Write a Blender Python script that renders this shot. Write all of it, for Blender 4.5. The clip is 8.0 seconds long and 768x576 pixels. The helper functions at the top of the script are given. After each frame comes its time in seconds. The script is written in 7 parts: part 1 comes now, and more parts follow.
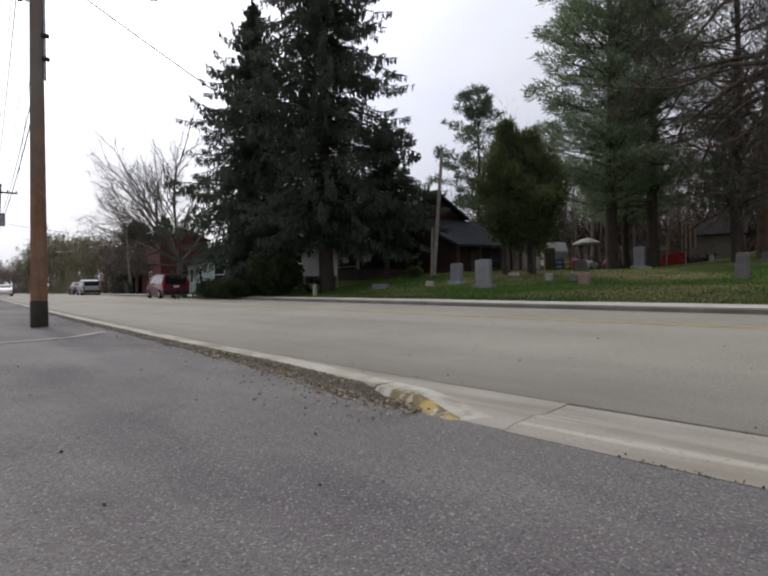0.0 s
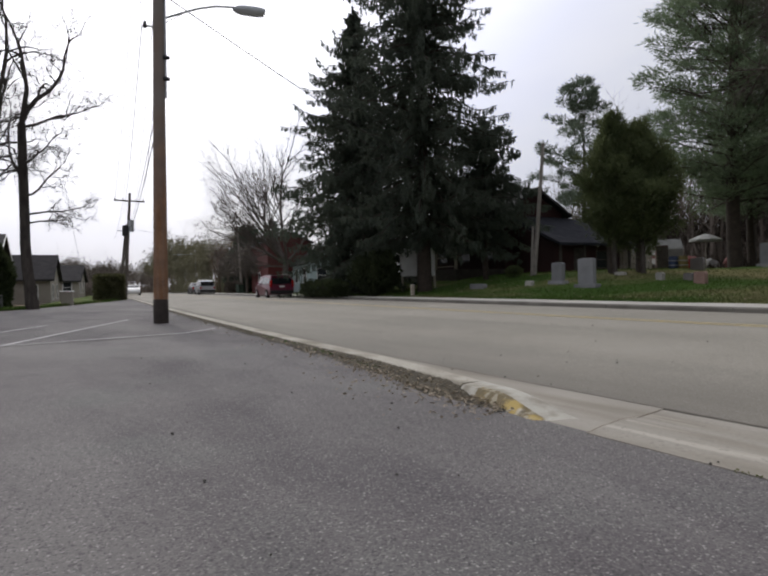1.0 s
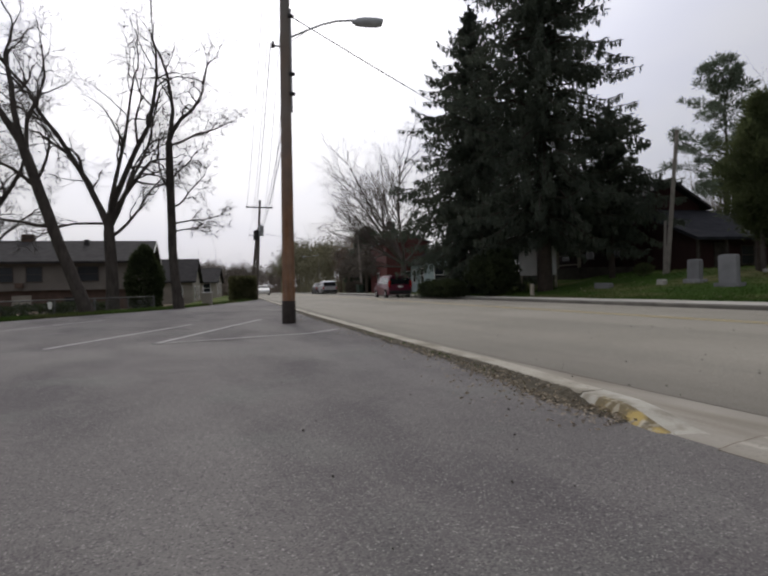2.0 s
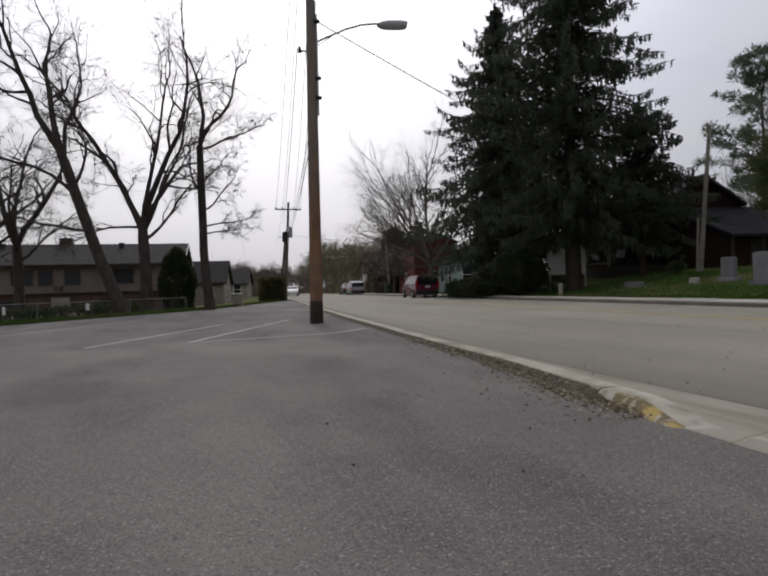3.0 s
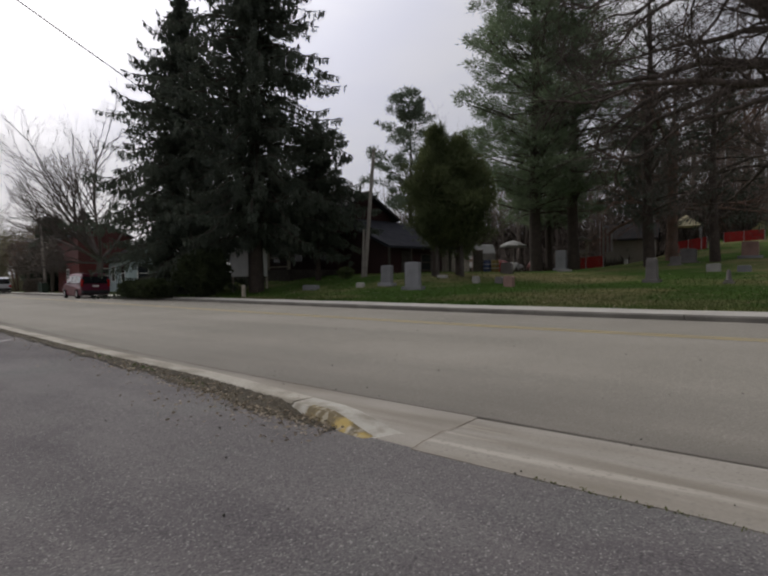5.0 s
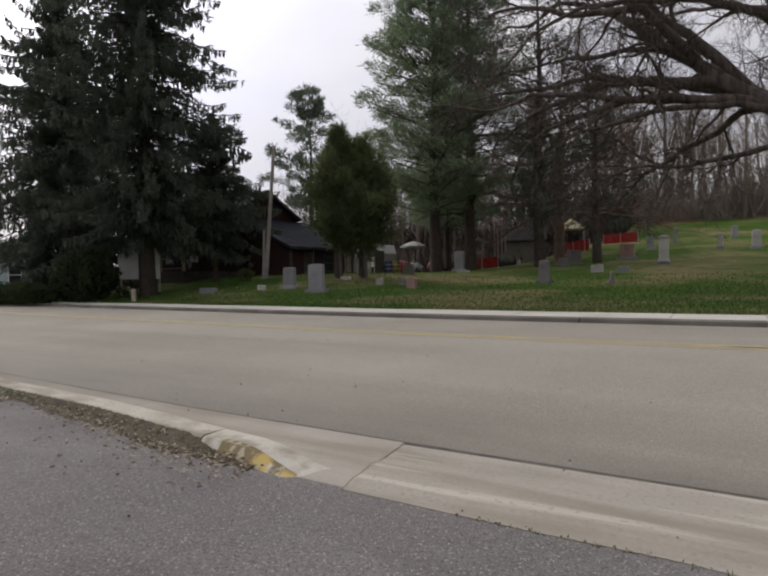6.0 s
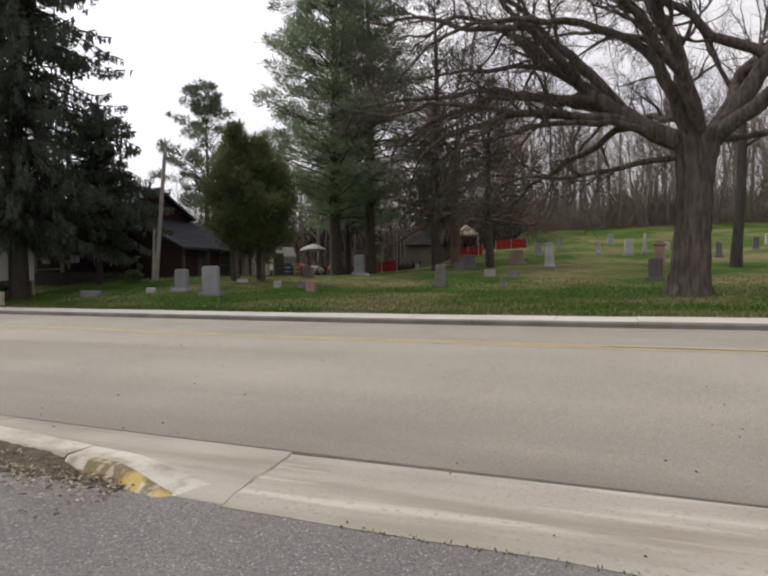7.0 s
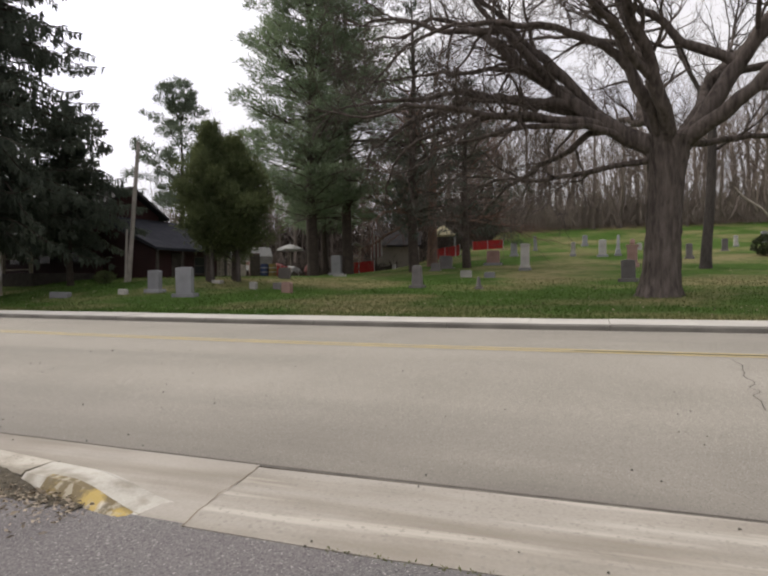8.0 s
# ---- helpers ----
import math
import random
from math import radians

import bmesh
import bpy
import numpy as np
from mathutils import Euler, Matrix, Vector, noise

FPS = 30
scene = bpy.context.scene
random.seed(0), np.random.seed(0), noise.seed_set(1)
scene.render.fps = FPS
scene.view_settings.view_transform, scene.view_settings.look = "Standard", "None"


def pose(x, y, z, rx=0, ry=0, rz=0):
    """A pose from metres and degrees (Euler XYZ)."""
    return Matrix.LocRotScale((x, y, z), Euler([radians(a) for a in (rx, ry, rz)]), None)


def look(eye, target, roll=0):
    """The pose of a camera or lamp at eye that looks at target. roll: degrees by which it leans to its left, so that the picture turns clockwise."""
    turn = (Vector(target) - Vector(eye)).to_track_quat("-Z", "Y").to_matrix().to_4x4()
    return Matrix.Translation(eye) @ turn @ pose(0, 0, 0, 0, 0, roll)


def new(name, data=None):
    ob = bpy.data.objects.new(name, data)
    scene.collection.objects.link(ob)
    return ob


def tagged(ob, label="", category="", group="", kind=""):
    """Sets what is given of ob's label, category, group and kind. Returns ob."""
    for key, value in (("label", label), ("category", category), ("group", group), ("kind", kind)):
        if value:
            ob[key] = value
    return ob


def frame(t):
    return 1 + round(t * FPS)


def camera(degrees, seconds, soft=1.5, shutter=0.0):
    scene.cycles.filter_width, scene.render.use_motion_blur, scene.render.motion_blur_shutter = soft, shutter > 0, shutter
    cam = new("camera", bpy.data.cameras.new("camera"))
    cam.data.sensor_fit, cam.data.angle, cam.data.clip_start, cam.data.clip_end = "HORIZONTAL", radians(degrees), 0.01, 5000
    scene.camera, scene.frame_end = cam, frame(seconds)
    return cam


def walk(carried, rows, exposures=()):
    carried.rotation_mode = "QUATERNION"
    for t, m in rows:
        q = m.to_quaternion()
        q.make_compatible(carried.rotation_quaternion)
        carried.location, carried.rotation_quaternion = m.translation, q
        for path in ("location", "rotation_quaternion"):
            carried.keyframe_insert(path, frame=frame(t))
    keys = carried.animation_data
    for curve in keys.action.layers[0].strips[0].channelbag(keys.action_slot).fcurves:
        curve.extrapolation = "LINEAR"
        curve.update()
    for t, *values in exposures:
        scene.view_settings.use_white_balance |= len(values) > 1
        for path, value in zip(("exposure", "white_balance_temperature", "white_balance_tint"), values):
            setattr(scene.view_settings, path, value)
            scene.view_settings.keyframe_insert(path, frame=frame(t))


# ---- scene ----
# ---- camera and walk ----
cam = camera(67.8, 8.0, soft=2.3, shutter=0.15)
PATH = [
    (0, 0.000, 0.000, 0.800, 89.61, 0.94, -41.94),
    (0.5, -0.035, -0.044, 0.801, 89.60, 0.98, -39.34),
    (1, 0.020, -0.131, 0.795, 89.78, 0.97, -31.98),
    (1.5, 0.024, -0.192, 0.799, 89.84, 1.07, -29.93),
    (2, -0.032, -0.252, 0.855, 89.91, 1.34, -20.24),
    (2.2, 0.001, -0.367, 0.842, 89.93, 1.31, -18.26),
    (3.3, -0.079, -0.407, 0.856, 90.02, 1.69, -17.39),
    (3.5, -0.119, -0.328, 0.908, 89.86, 1.57, -18.68),
    (4, -0.127, -0.325, 0.922, 89.82, 1.48, -20.51),
    (4.5, -0.012, -0.264, 0.901, 89.71, 0.91, -33.47),
    (4.7, -0.035, -0.206, 0.902, 89.83, 0.74, -42.79),
    (5, 0.034, -0.131, 0.936, 89.36, 0.62, -48.62),
    (5.2, 0.114, -0.026, 0.971, 89.25, 0.74, -51.69),
    (6.3, 0.168, 0.143, 1.086, 89.15, 0.88, -60.81),
    (6.5, 0.230, 0.117, 1.067, 89.23, 0.75, -62.85),
    (7, 0.260, 0.116, 1.077, 89.26, 0.71, -68.51),
    (7.5, 0.304, 0.122, 1.104, 89.21, 0.52, -70.34),
    (8, 0.312, 0.074, 1.143, 89.19, 0.70, -70.71),
]
EXPOSURES = [(0, -0.28, 6500, 10), (0.5, -0.22, 6500, 10), (1, -0.42, 6500, 10), (1.5, -0.55, 6500, 10), (2, -0.66, 6600, 10), (3.5, -0.84, 6680, 10), (4.5, -0.9, 6680, 11), (5.2, -0.6, 6680, 11), (6.3, -0.1, 6850, 12), (7, 0.2, 6950, 12), (8, 0.24, 6950, 12)]
walk(cam, [(t, pose(*p)) for t, *p in PATH], EXPOSURES)

# ---- sky and sun: bright thin overcast, the sun behind it ahead along the road ----
SUN_AZ, SUN_EL = radians(5), radians(40)
world = bpy.data.worlds.new("sky")
scene.world = world
world.use_nodes = True
wn, wl = world.node_tree.nodes, world.node_tree.links
wn.clear()
w_out = wn.new("ShaderNodeOutputWorld")
w_bg = wn.new("ShaderNodeBackground")
w_sky = wn.new("ShaderNodeTexSky")
w_sky.sky_type = "NISHITA"
w_sky.sun_disc = False
w_sky.sun_elevation, w_sky.sun_rotation = SUN_EL, SUN_AZ
w_sky.dust_density, w_sky.air_density = 4.0, 1.0
w_co = wn.new("ShaderNodeTexCoord")
w_map = wn.new("ShaderNodeMapping")
w_map.inputs["Scale"].default_value = (1.0, 1.0, 2.6)
w_noise = wn.new("ShaderNodeTexNoise")
w_noise.inputs["Scale"].default_value, w_noise.inputs["Detail"].default_value = 2.2, 6.0
w_ramp = wn.new("ShaderNodeValToRGB")
w_ramp.color_ramp.elements[0].position, w_ramp.color_ramp.elements[0].color = 0.30, (7.3, 7.5, 8.7, 1)
w_ramp.color_ramp.elements[1].position, w_ramp.color_ramp.elements[1].color = 0.66, (8.6, 8.65, 9.1, 1)
w_dot = wn.new("ShaderNodeVectorMath")
w_dot.operation = "DOT_PRODUCT"
w_dot.inputs[1].default_value = (math.sin(SUN_AZ) * math.cos(SUN_EL), math.cos(SUN_AZ) * math.cos(SUN_EL), math.sin(SUN_EL))
w_near = wn.new("ShaderNodeMapRange")
w_near.inputs["From Min"].default_value, w_near.inputs["From Max"].default_value = -0.4, 1.0
w_pow = wn.new("ShaderNodeMath")
w_pow.operation = "POWER"
w_pow.inputs[1].default_value = 8.0
w_glow = wn.new("ShaderNodeMapRange")
w_glow.inputs["To Min"].default_value, w_glow.inputs["To Max"].default_value = 0.78, 2.75
w_up = wn.new("ShaderNodeSeparateXYZ")
w_zen = wn.new("ShaderNodeMapRange")
w_zen.inputs["To Min"].default_value, w_zen.inputs["To Max"].default_value = 0.88, 1.45
w_both = wn.new("ShaderNodeMath")
w_both.operation = "MULTIPLY"
w_mul = wn.new("ShaderNodeVectorMath")
w_mul.operation = "SCALE"
w_mix = wn.new("ShaderNodeMix")
w_mix.data_type = "RGBA"
w_mix.inputs[0].default_value = 0.88
wl.new(w_co.outputs["Generated"], w_map.inputs["Vector"])
wl.new(w_map.outputs["Vector"], w_noise.inputs["Vector"])
wl.new(w_noise.outputs["Fac"], w_ramp.inputs["Fac"])
wl.new(w_co.outputs["Generated"], w_dot.inputs[0])
wl.new(w_dot.outputs["Value"], w_near.inputs["Value"])
wl.new(w_near.outputs["Result"], w_pow.inputs[0])
wl.new(w_pow.outputs["Value"], w_glow.inputs["Value"])
wl.new(w_co.outputs["Generated"], w_up.inputs[0])
wl.new(w_up.outputs["Z"], w_zen.inputs["Value"])
wl.new(w_glow.outputs["Result"], w_both.inputs[0])
wl.new(w_zen.outputs["Result"], w_both.inputs[1])
wl.new(w_ramp.outputs["Color"], w_mul.inputs[0])
wl.new(w_both.outputs["Value"], w_mul.inputs["Scale"])
wl.new(w_sky.outputs["Color"], w_mix.inputs["A"])
wl.new(w_mul.outputs["Vector"], w_mix.inputs["B"])
wl.new(w_mix.outputs["Result"], w_bg.inputs["Color"])
w_bg.inputs["Strength"].default_value = 0.12
wl.new(w_bg.outputs["Background"], w_out.inputs["Surface"])

sun = new("sun", bpy.data.lights.new("sun", "SUN"))
sun.data.energy, sun.data.angle, sun.data.color = 1.2, radians(5), (1.0, 0.96, 0.9)
sun.matrix_world = look((0, 0, 30), (-math.sin(SUN_AZ) * math.cos(SUN_EL), -math.cos(SUN_AZ) * math.cos(SUN_EL), 30 - math.sin(SUN_EL)))
# ---- materials ----
def surface(name, dark, light, scale=3.0, rough=0.85, bump=0.2, fine=40.0, metal=0.0, spread=(0.3, 0.7), vary=0.0, world_space=False, fine_mix=0.35, height=0.01, leaf=0.0, spec=0.3, stretch=None):
    """A two-scale noise surface between two colours, with relief and, with vary, a shift from object to object."""
    m = bpy.data.materials.new(name)
    m.use_nodes = True
    n, l = m.node_tree.nodes, m.node_tree.links
    b = n["Principled BSDF"]
    b.inputs["Roughness"].default_value, b.inputs["Metallic"].default_value = rough, metal
    b.inputs["Specular IOR Level"].default_value = spec
    co = n.new("ShaderNodeNewGeometry").outputs["Position"] if world_space else n.new("ShaderNodeTexCoord").outputs["Object"]
    if stretch:
        sm = n.new("ShaderNodeMapping")
        sm.inputs["Scale"].default_value = stretch
        l.new(co, sm.inputs["Vector"])
        co = sm.outputs["Vector"]
    a = n.new("ShaderNodeTexNoise")
    a.inputs["Scale"].default_value, a.inputs["Detail"].default_value = scale, 4
    f = n.new("ShaderNodeTexNoise")
    f.inputs["Scale"].default_value, f.inputs["Detail"].default_value = fine, 3
    l.new(co, a.inputs["Vector"]), l.new(co, f.inputs["Vector"])
    mx = n.new("ShaderNodeMix")
    mx.inputs[0].default_value = fine_mix
    l.new(a.outputs["Fac"], mx.inputs["A"]), l.new(f.outputs["Fac"], mx.inputs["B"])
    r = n.new("ShaderNodeValToRGB")
    r.color_ramp.elements[0].position, r.color_ramp.elements[0].color = spread[0], (*dark, 1)
    r.color_ramp.elements[1].position, r.color_ramp.elements[1].color = spread[1], (*light, 1)
    l.new(mx.outputs["Result"], r.inputs["Fac"])
    col = r.outputs["Color"]
    if vary:
        info = n.new("ShaderNodeObjectInfo")
        mr = n.new("ShaderNodeMapRange")
        mr.inputs["To Min"].default_value, mr.inputs["To Max"].default_value = 1 - vary, 1 + vary
        l.new(info.outputs["Random"], mr.inputs["Value"])
        sc = n.new("ShaderNodeVectorMath")
        sc.operation = "SCALE"
        l.new(col, sc.inputs[0]), l.new(mr.outputs["Result"], sc.inputs["Scale"])
        col = sc.outputs["Vector"]
    l.new(col, b.inputs["Base Color"])
    if leaf:
        tl, ms = n.new("ShaderNodeBsdfTranslucent"), n.new("ShaderNodeMixShader")
        ms.inputs[0].default_value = leaf
        l.new(col, tl.inputs["Color"]), l.new(b.outputs["BSDF"], ms.inputs[1]), l.new(tl.outputs["BSDF"], ms.inputs[2])
        l.new(ms.outputs["Shader"], n["Material Output"].inputs["Surface"])
    if bump:
        bp = n.new("ShaderNodeBump")
        bp.inputs["Strength"].default_value, bp.inputs["Distance"].default_value = bump, height
        l.new(f.outputs["Fac"], bp.inputs["Height"]), l.new(bp.outputs["Normal"], b.inputs["Normal"])
    return m


def overlay(m, colour, scale, low, high, detail=3.0, stretch=(1, 1, 1), seed=0.0, amount=1.0):
    """Lay a second colour over a surface where a stretched noise runs from low to high: stains, wear, dirt."""
    n, l = m.node_tree.nodes, m.node_tree.links
    b = n["Principled BSDF"]
    before = b.inputs["Base Color"].links[0].from_socket
    g = n.new("ShaderNodeNewGeometry")
    mp = n.new("ShaderNodeMapping")
    mp.inputs["Scale"].default_value, mp.inputs["Location"].default_value = stretch, (seed, seed * 0.7, 0)
    t = n.new("ShaderNodeTexNoise")
    t.inputs["Scale"].default_value, t.inputs["Detail"].default_value = scale, detail
    mr = n.new("ShaderNodeMapRange")
    mr.inputs["From Min"].default_value, mr.inputs["From Max"].default_value = low, high
    mr.inputs["To Max"].default_value = amount
    mx = n.new("ShaderNodeMix")
    mx.data_type = "RGBA"
    l.new(g.outputs["Position"], mp.inputs["Vector"]), l.new(mp.outputs["Vector"], t.inputs["Vector"])
    l.new(t.outputs["Fac"], mr.inputs["Value"]), l.new(mr.outputs["Result"], mx.inputs[0])
    l.new(before, mx.inputs["A"])
    mx.inputs["B"].default_value = (*colour, 1)
    l.new(mx.outputs["Result"], b.inputs["Base Color"])
    return m


def edge_dirt(m, colour, clean, dirty, amount=0.7, axis="X"):
    """Road grime that thickens along an axis: from none at clean to most at dirty, broken up by noise."""
    n, l = m.node_tree.nodes, m.node_tree.links
    b = n["Principled BSDF"]
    before = b.inputs["Base Color"].links[0].from_socket
    g, sx = n.new("ShaderNodeNewGeometry"), n.new("ShaderNodeSeparateXYZ")
    mp, t = n.new("ShaderNodeMapping"), n.new("ShaderNodeTexNoise")
    mp.inputs["Scale"].default_value = (1.5, 0.35, 1)
    t.inputs["Scale"].default_value, t.inputs["Detail"].default_value = 1.1, 5
    ra, mu, mx = n.new("ShaderNodeMapRange"), n.new("ShaderNodeMath"), n.new("ShaderNodeMix")
    ra.inputs["From Min"].default_value, ra.inputs["From Max"].default_value, ra.inputs["To Max"].default_value = clean, dirty, amount * 1.6
    mu.operation, mu.use_clamp, mx.data_type = "MULTIPLY", True, "RGBA"
    l.new(g.outputs["Position"], sx.inputs[0]), l.new(g.outputs["Position"], mp.inputs["Vector"]), l.new(mp.outputs["Vector"], t.inputs["Vector"])
    l.new(sx.outputs[axis], ra.inputs["Value"]), l.new(ra.outputs["Result"], mu.inputs[0]), l.new(t.outputs["Fac"], mu.inputs[1])
    l.new(mu.outputs["Value"], mx.inputs[0]), l.new(before, mx.inputs["A"])
    mx.inputs["B"].default_value = (*colour, 1)
    l.new(mx.outputs["Result"], b.inputs["Base Color"])
    return m


def speckle(m, colour, scale, low, high, amount=1.0):
    """Scatter stone chips of another colour through a surface, cell by cell."""
    n, l = m.node_tree.nodes, m.node_tree.links
    b = n["Principled BSDF"]
    before = b.inputs["Base Color"].links[0].from_socket
    g = n.new("ShaderNodeNewGeometry")
    v = n.new("ShaderNodeTexVoronoi")
    v.inputs["Scale"].default_value = scale
    s = n.new("ShaderNodeSeparateColor")
    mr = n.new("ShaderNodeMapRange")
    mr.inputs["From Min"].default_value, mr.inputs["From Max"].default_value = low, high
    mr.inputs["To Max"].default_value = amount
    mx = n.new("ShaderNodeMix")
    mx.data_type = "RGBA"
    l.new(g.outputs["Position"], v.inputs["Vector"]), l.new(v.outputs["Color"], s.inputs["Color"])
    l.new(s.outputs["Red"], mr.inputs["Value"]), l.new(mr.outputs["Result"], mx.inputs[0])
    l.new(before, mx.inputs["A"])
    mx.inputs["B"].default_value = (*colour, 1)
    l.new(mx.outputs["Result"], b.inputs["Base Color"])
    return m


def glassy(name, colour, rough=0.08, spec=0.6):
    m = bpy.data.materials.new(name)
    m.use_nodes = True
    b = m.node_tree.nodes["Principled BSDF"]
    b.inputs["Base Color"].default_value, b.inputs["Roughness"].default_value = (*colour, 1), rough
    b.inputs["Specular IOR Level"].default_value = spec
    return m


M_LOT = surface("lot_asphalt", (0.093, 0.0846, 0.0826), (0.153, 0.141, 0.136), 0.6, 0.9, 0.7, 140, world_space=True, spread=(0.32, 0.68), fine_mix=0.5, height=0.005)
overlay(M_LOT, (0.055, 0.048, 0.052), 0.8, 0.46, 0.62, 6, (1, 0.32, 1), 3.1, 0.8)
overlay(M_LOT, (0.07, 0.062, 0.064), 1.3, 0.55, 0.7, 6, (1, 0.7, 1), 7.7, 0.6)
overlay(M_LOT, (0.19, 0.18, 0.168), 0.5, 0.5, 0.68, 5, (1, 0.5, 1), 9.4, 0.7)
overlay(M_LOT, (0.125, 0.13, 0.118), 0.8, 0.54, 0.7, 4, (1, 1, 1), 21.0, 0.5)
speckle(M_LOT, (0.205, 0.19, 0.178), 130, 0.55, 0.92, 0.5)
speckle(M_LOT, (0.38, 0.362, 0.34), 150, 0.94, 0.985, 0.6)
speckle(M_LOT, (0.036, 0.033, 0.035), 125, 0.76, 0.94, 0.6)
M_ROAD = surface("road_asphalt", (0.18, 0.166, 0.136), (0.27, 0.249, 0.208), 0.4, 0.85, 0.35, 70, world_space=True, fine_mix=0.4, height=0.005)
overlay(M_ROAD, (0.145, 0.134, 0.113), 0.5, 0.5, 0.72, 4, (1.3, 0.12, 1), 5.2, 0.55)
overlay(M_ROAD, (0.335, 0.312, 0.26), 0.3, 0.52, 0.75, 4, (1.2, 0.1, 1), 1.7, 0.5)
speckle(M_ROAD, (0.42, 0.395, 0.345), 150, 0.86, 0.98, 0.7)
speckle(M_ROAD, (0.09, 0.083, 0.07), 120, 0.84, 0.96, 0.6)
edge_dirt(M_ROAD, (0.105, 0.095, 0.08), 5.2, 3.5, 0.75)
M_CONC = surface("concrete", (0.21, 0.192, 0.16), (0.315, 0.29, 0.248), 1.2, 0.86, 0.3, 55, world_space=True, height=0.004)
overlay(M_CONC, (0.165, 0.142, 0.108), 1.6, 0.46, 0.68, 6, (2.4, 0.3, 1), 2.2, 0.8)
overlay(M_CONC, (0.42, 0.39, 0.33), 2.4, 0.52, 0.64, 4, (3.5, 0.18, 1), 12.0, 0.55)
speckle(M_CONC, (0.18, 0.165, 0.14), 60, 0.9, 0.97, 0.5)
M_GUTTER = surface("dirty_gutter", (0.215, 0.196, 0.164), (0.323, 0.297, 0.254), 1.2, 0.86, 0.3, 55, world_space=True, height=0.004)
overlay(M_GUTTER, (0.165, 0.142, 0.108), 1.6, 0.46, 0.68, 6, (2.4, 0.3, 1), 2.2, 0.7)
edge_dirt(M_GUTTER, (0.12, 0.108, 0.086), 3.6, 8.0, 0.85, "Y")
M_WALKCONC = surface("sidewalk_concrete", (0.342, 0.324, 0.284), (0.468, 0.45, 0.401), 1.0, 0.86, 0.25, 45, world_space=True, height=0.004)
# far kerb concrete, darkened all over: the shade on its road face is in the colour
M_KERBFAR = surface("shade_toned_kerb", (0.085, 0.079, 0.069), (0.19, 0.178, 0.156), 1.5, 0.9, 0.4, 50, world_space=True, height=0.006)
M_KERB = surface("kerb_concrete", (0.275, 0.255, 0.209), (0.427, 0.397, 0.335), 2.0, 0.88, 0.4, 60, world_space=True, height=0.006)
overlay(M_KERB, (0.15, 0.13, 0.095), 3.0, 0.48, 0.66, 6, (1, 0.5, 1), 8.0, 0.8)
speckle(M_KERB, (0.12, 0.105, 0.08), 70, 0.88, 0.96, 0.5)
M_KERBW = surface("whitened_kerb_concrete", (0.3, 0.283, 0.24), (0.45, 0.43, 0.375), 3.0, 0.88, 0.5, 60, world_space=True, height=0.007)
overlay(M_KERBW, (0.2, 0.178, 0.135), 5.0, 0.5, 0.66, 6, (1, 1, 1), 3.0, 0.8)
M_YKERB = surface("kerb_yellow_worn", (0.36, 0.33, 0.26), (0.52, 0.49, 0.42), 2.0, 0.8, 0.4, 60, world_space=True, height=0.006)
overlay(M_YKERB, (0.32, 0.225, 0.045), 5.0, 0.36, 0.46, 7, (1, 1, 1), 4.0, 0.9)
overlay(M_YKERB, (0.1, 0.078, 0.045), 7.0, 0.42, 0.54, 8, (1, 1, 1), 1.3, 0.88)
overlay(M_YKERB, (0.3, 0.27, 0.2), 14.0, 0.54, 0.6, 6, (1, 1, 1), 5.3, 0.8)
M_GAP = surface("joint_dirt", (0.035, 0.032, 0.028), (0.07, 0.063, 0.052), 6, 0.95, 0.2, 60, world_space=True)
M_SEAM = surface("seam_dirt", (0.06, 0.053, 0.045), (0.14, 0.125, 0.105), 6, 0.95, 0.3, 50, world_space=True)
M_YLINE = surface("yellow_road_paint", (0.27, 0.24, 0.17), (0.43, 0.335, 0.13), 2.5, 0.7, 0.2, 60, world_space=True, fine_mix=0.5)
M_WLINE = surface("white_lot_paint", (0.20, 0.195, 0.19), (0.42, 0.41, 0.40), 3.0, 0.7, 0.2, 50, world_space=True, fine_mix=0.55)
M_DIRT = surface("kerbside_dirt", (0.03, 0.025, 0.019), (0.1, 0.084, 0.055), 12, 0.95, 0.8, 60, world_space=True, height=0.02)
M_LEAF = surface("dead_leaf", (0.10, 0.075, 0.05), (0.44, 0.37, 0.27), 8, 0.8, 0.1, 60, world_space=True)
M_LAWN = surface("lawn", (0.0279, 0.0588, 0.0115), (0.065, 0.109, 0.0245), 0.6, 0.95, 0.8, 14, world_space=True, height=0.04, spec=0.03)
overlay(M_LAWN, (0.165, 0.138, 0.072), 0.28, 0.43, 0.62, 5, (1, 0.7, 1), 6.0, 0.85)
overlay(M_LAWN, (0.034, 0.062, 0.014), 1.7, 0.52, 0.7, 4, (1, 1, 1), 2.0, 0.7)
M_GRASS = surface("grass_blade", (0.0341, 0.0675, 0.013), (0.0869, 0.136, 0.036), 0.5, 0.9, 0, 30, world_space=True, leaf=0.3, spec=0.08)
overlay(M_GRASS, (0.165, 0.14, 0.075), 0.28, 0.45, 0.66, 5, (1, 0.7, 1), 6.0, 0.85)
M_SOIL = surface("woodland_floor", (0.06, 0.042, 0.026), (0.15, 0.11, 0.068), 0.8, 0.95, 0.6, 10, world_space=True, height=0.05)
M_BARK = surface("oak_bark", (0.032, 0.026, 0.023), (0.14, 0.117, 0.102), 4, 0.95, 1.0, 9, height=0.09, stretch=(1, 1, 0.22), fine_mix=0.6, spec=0.1)
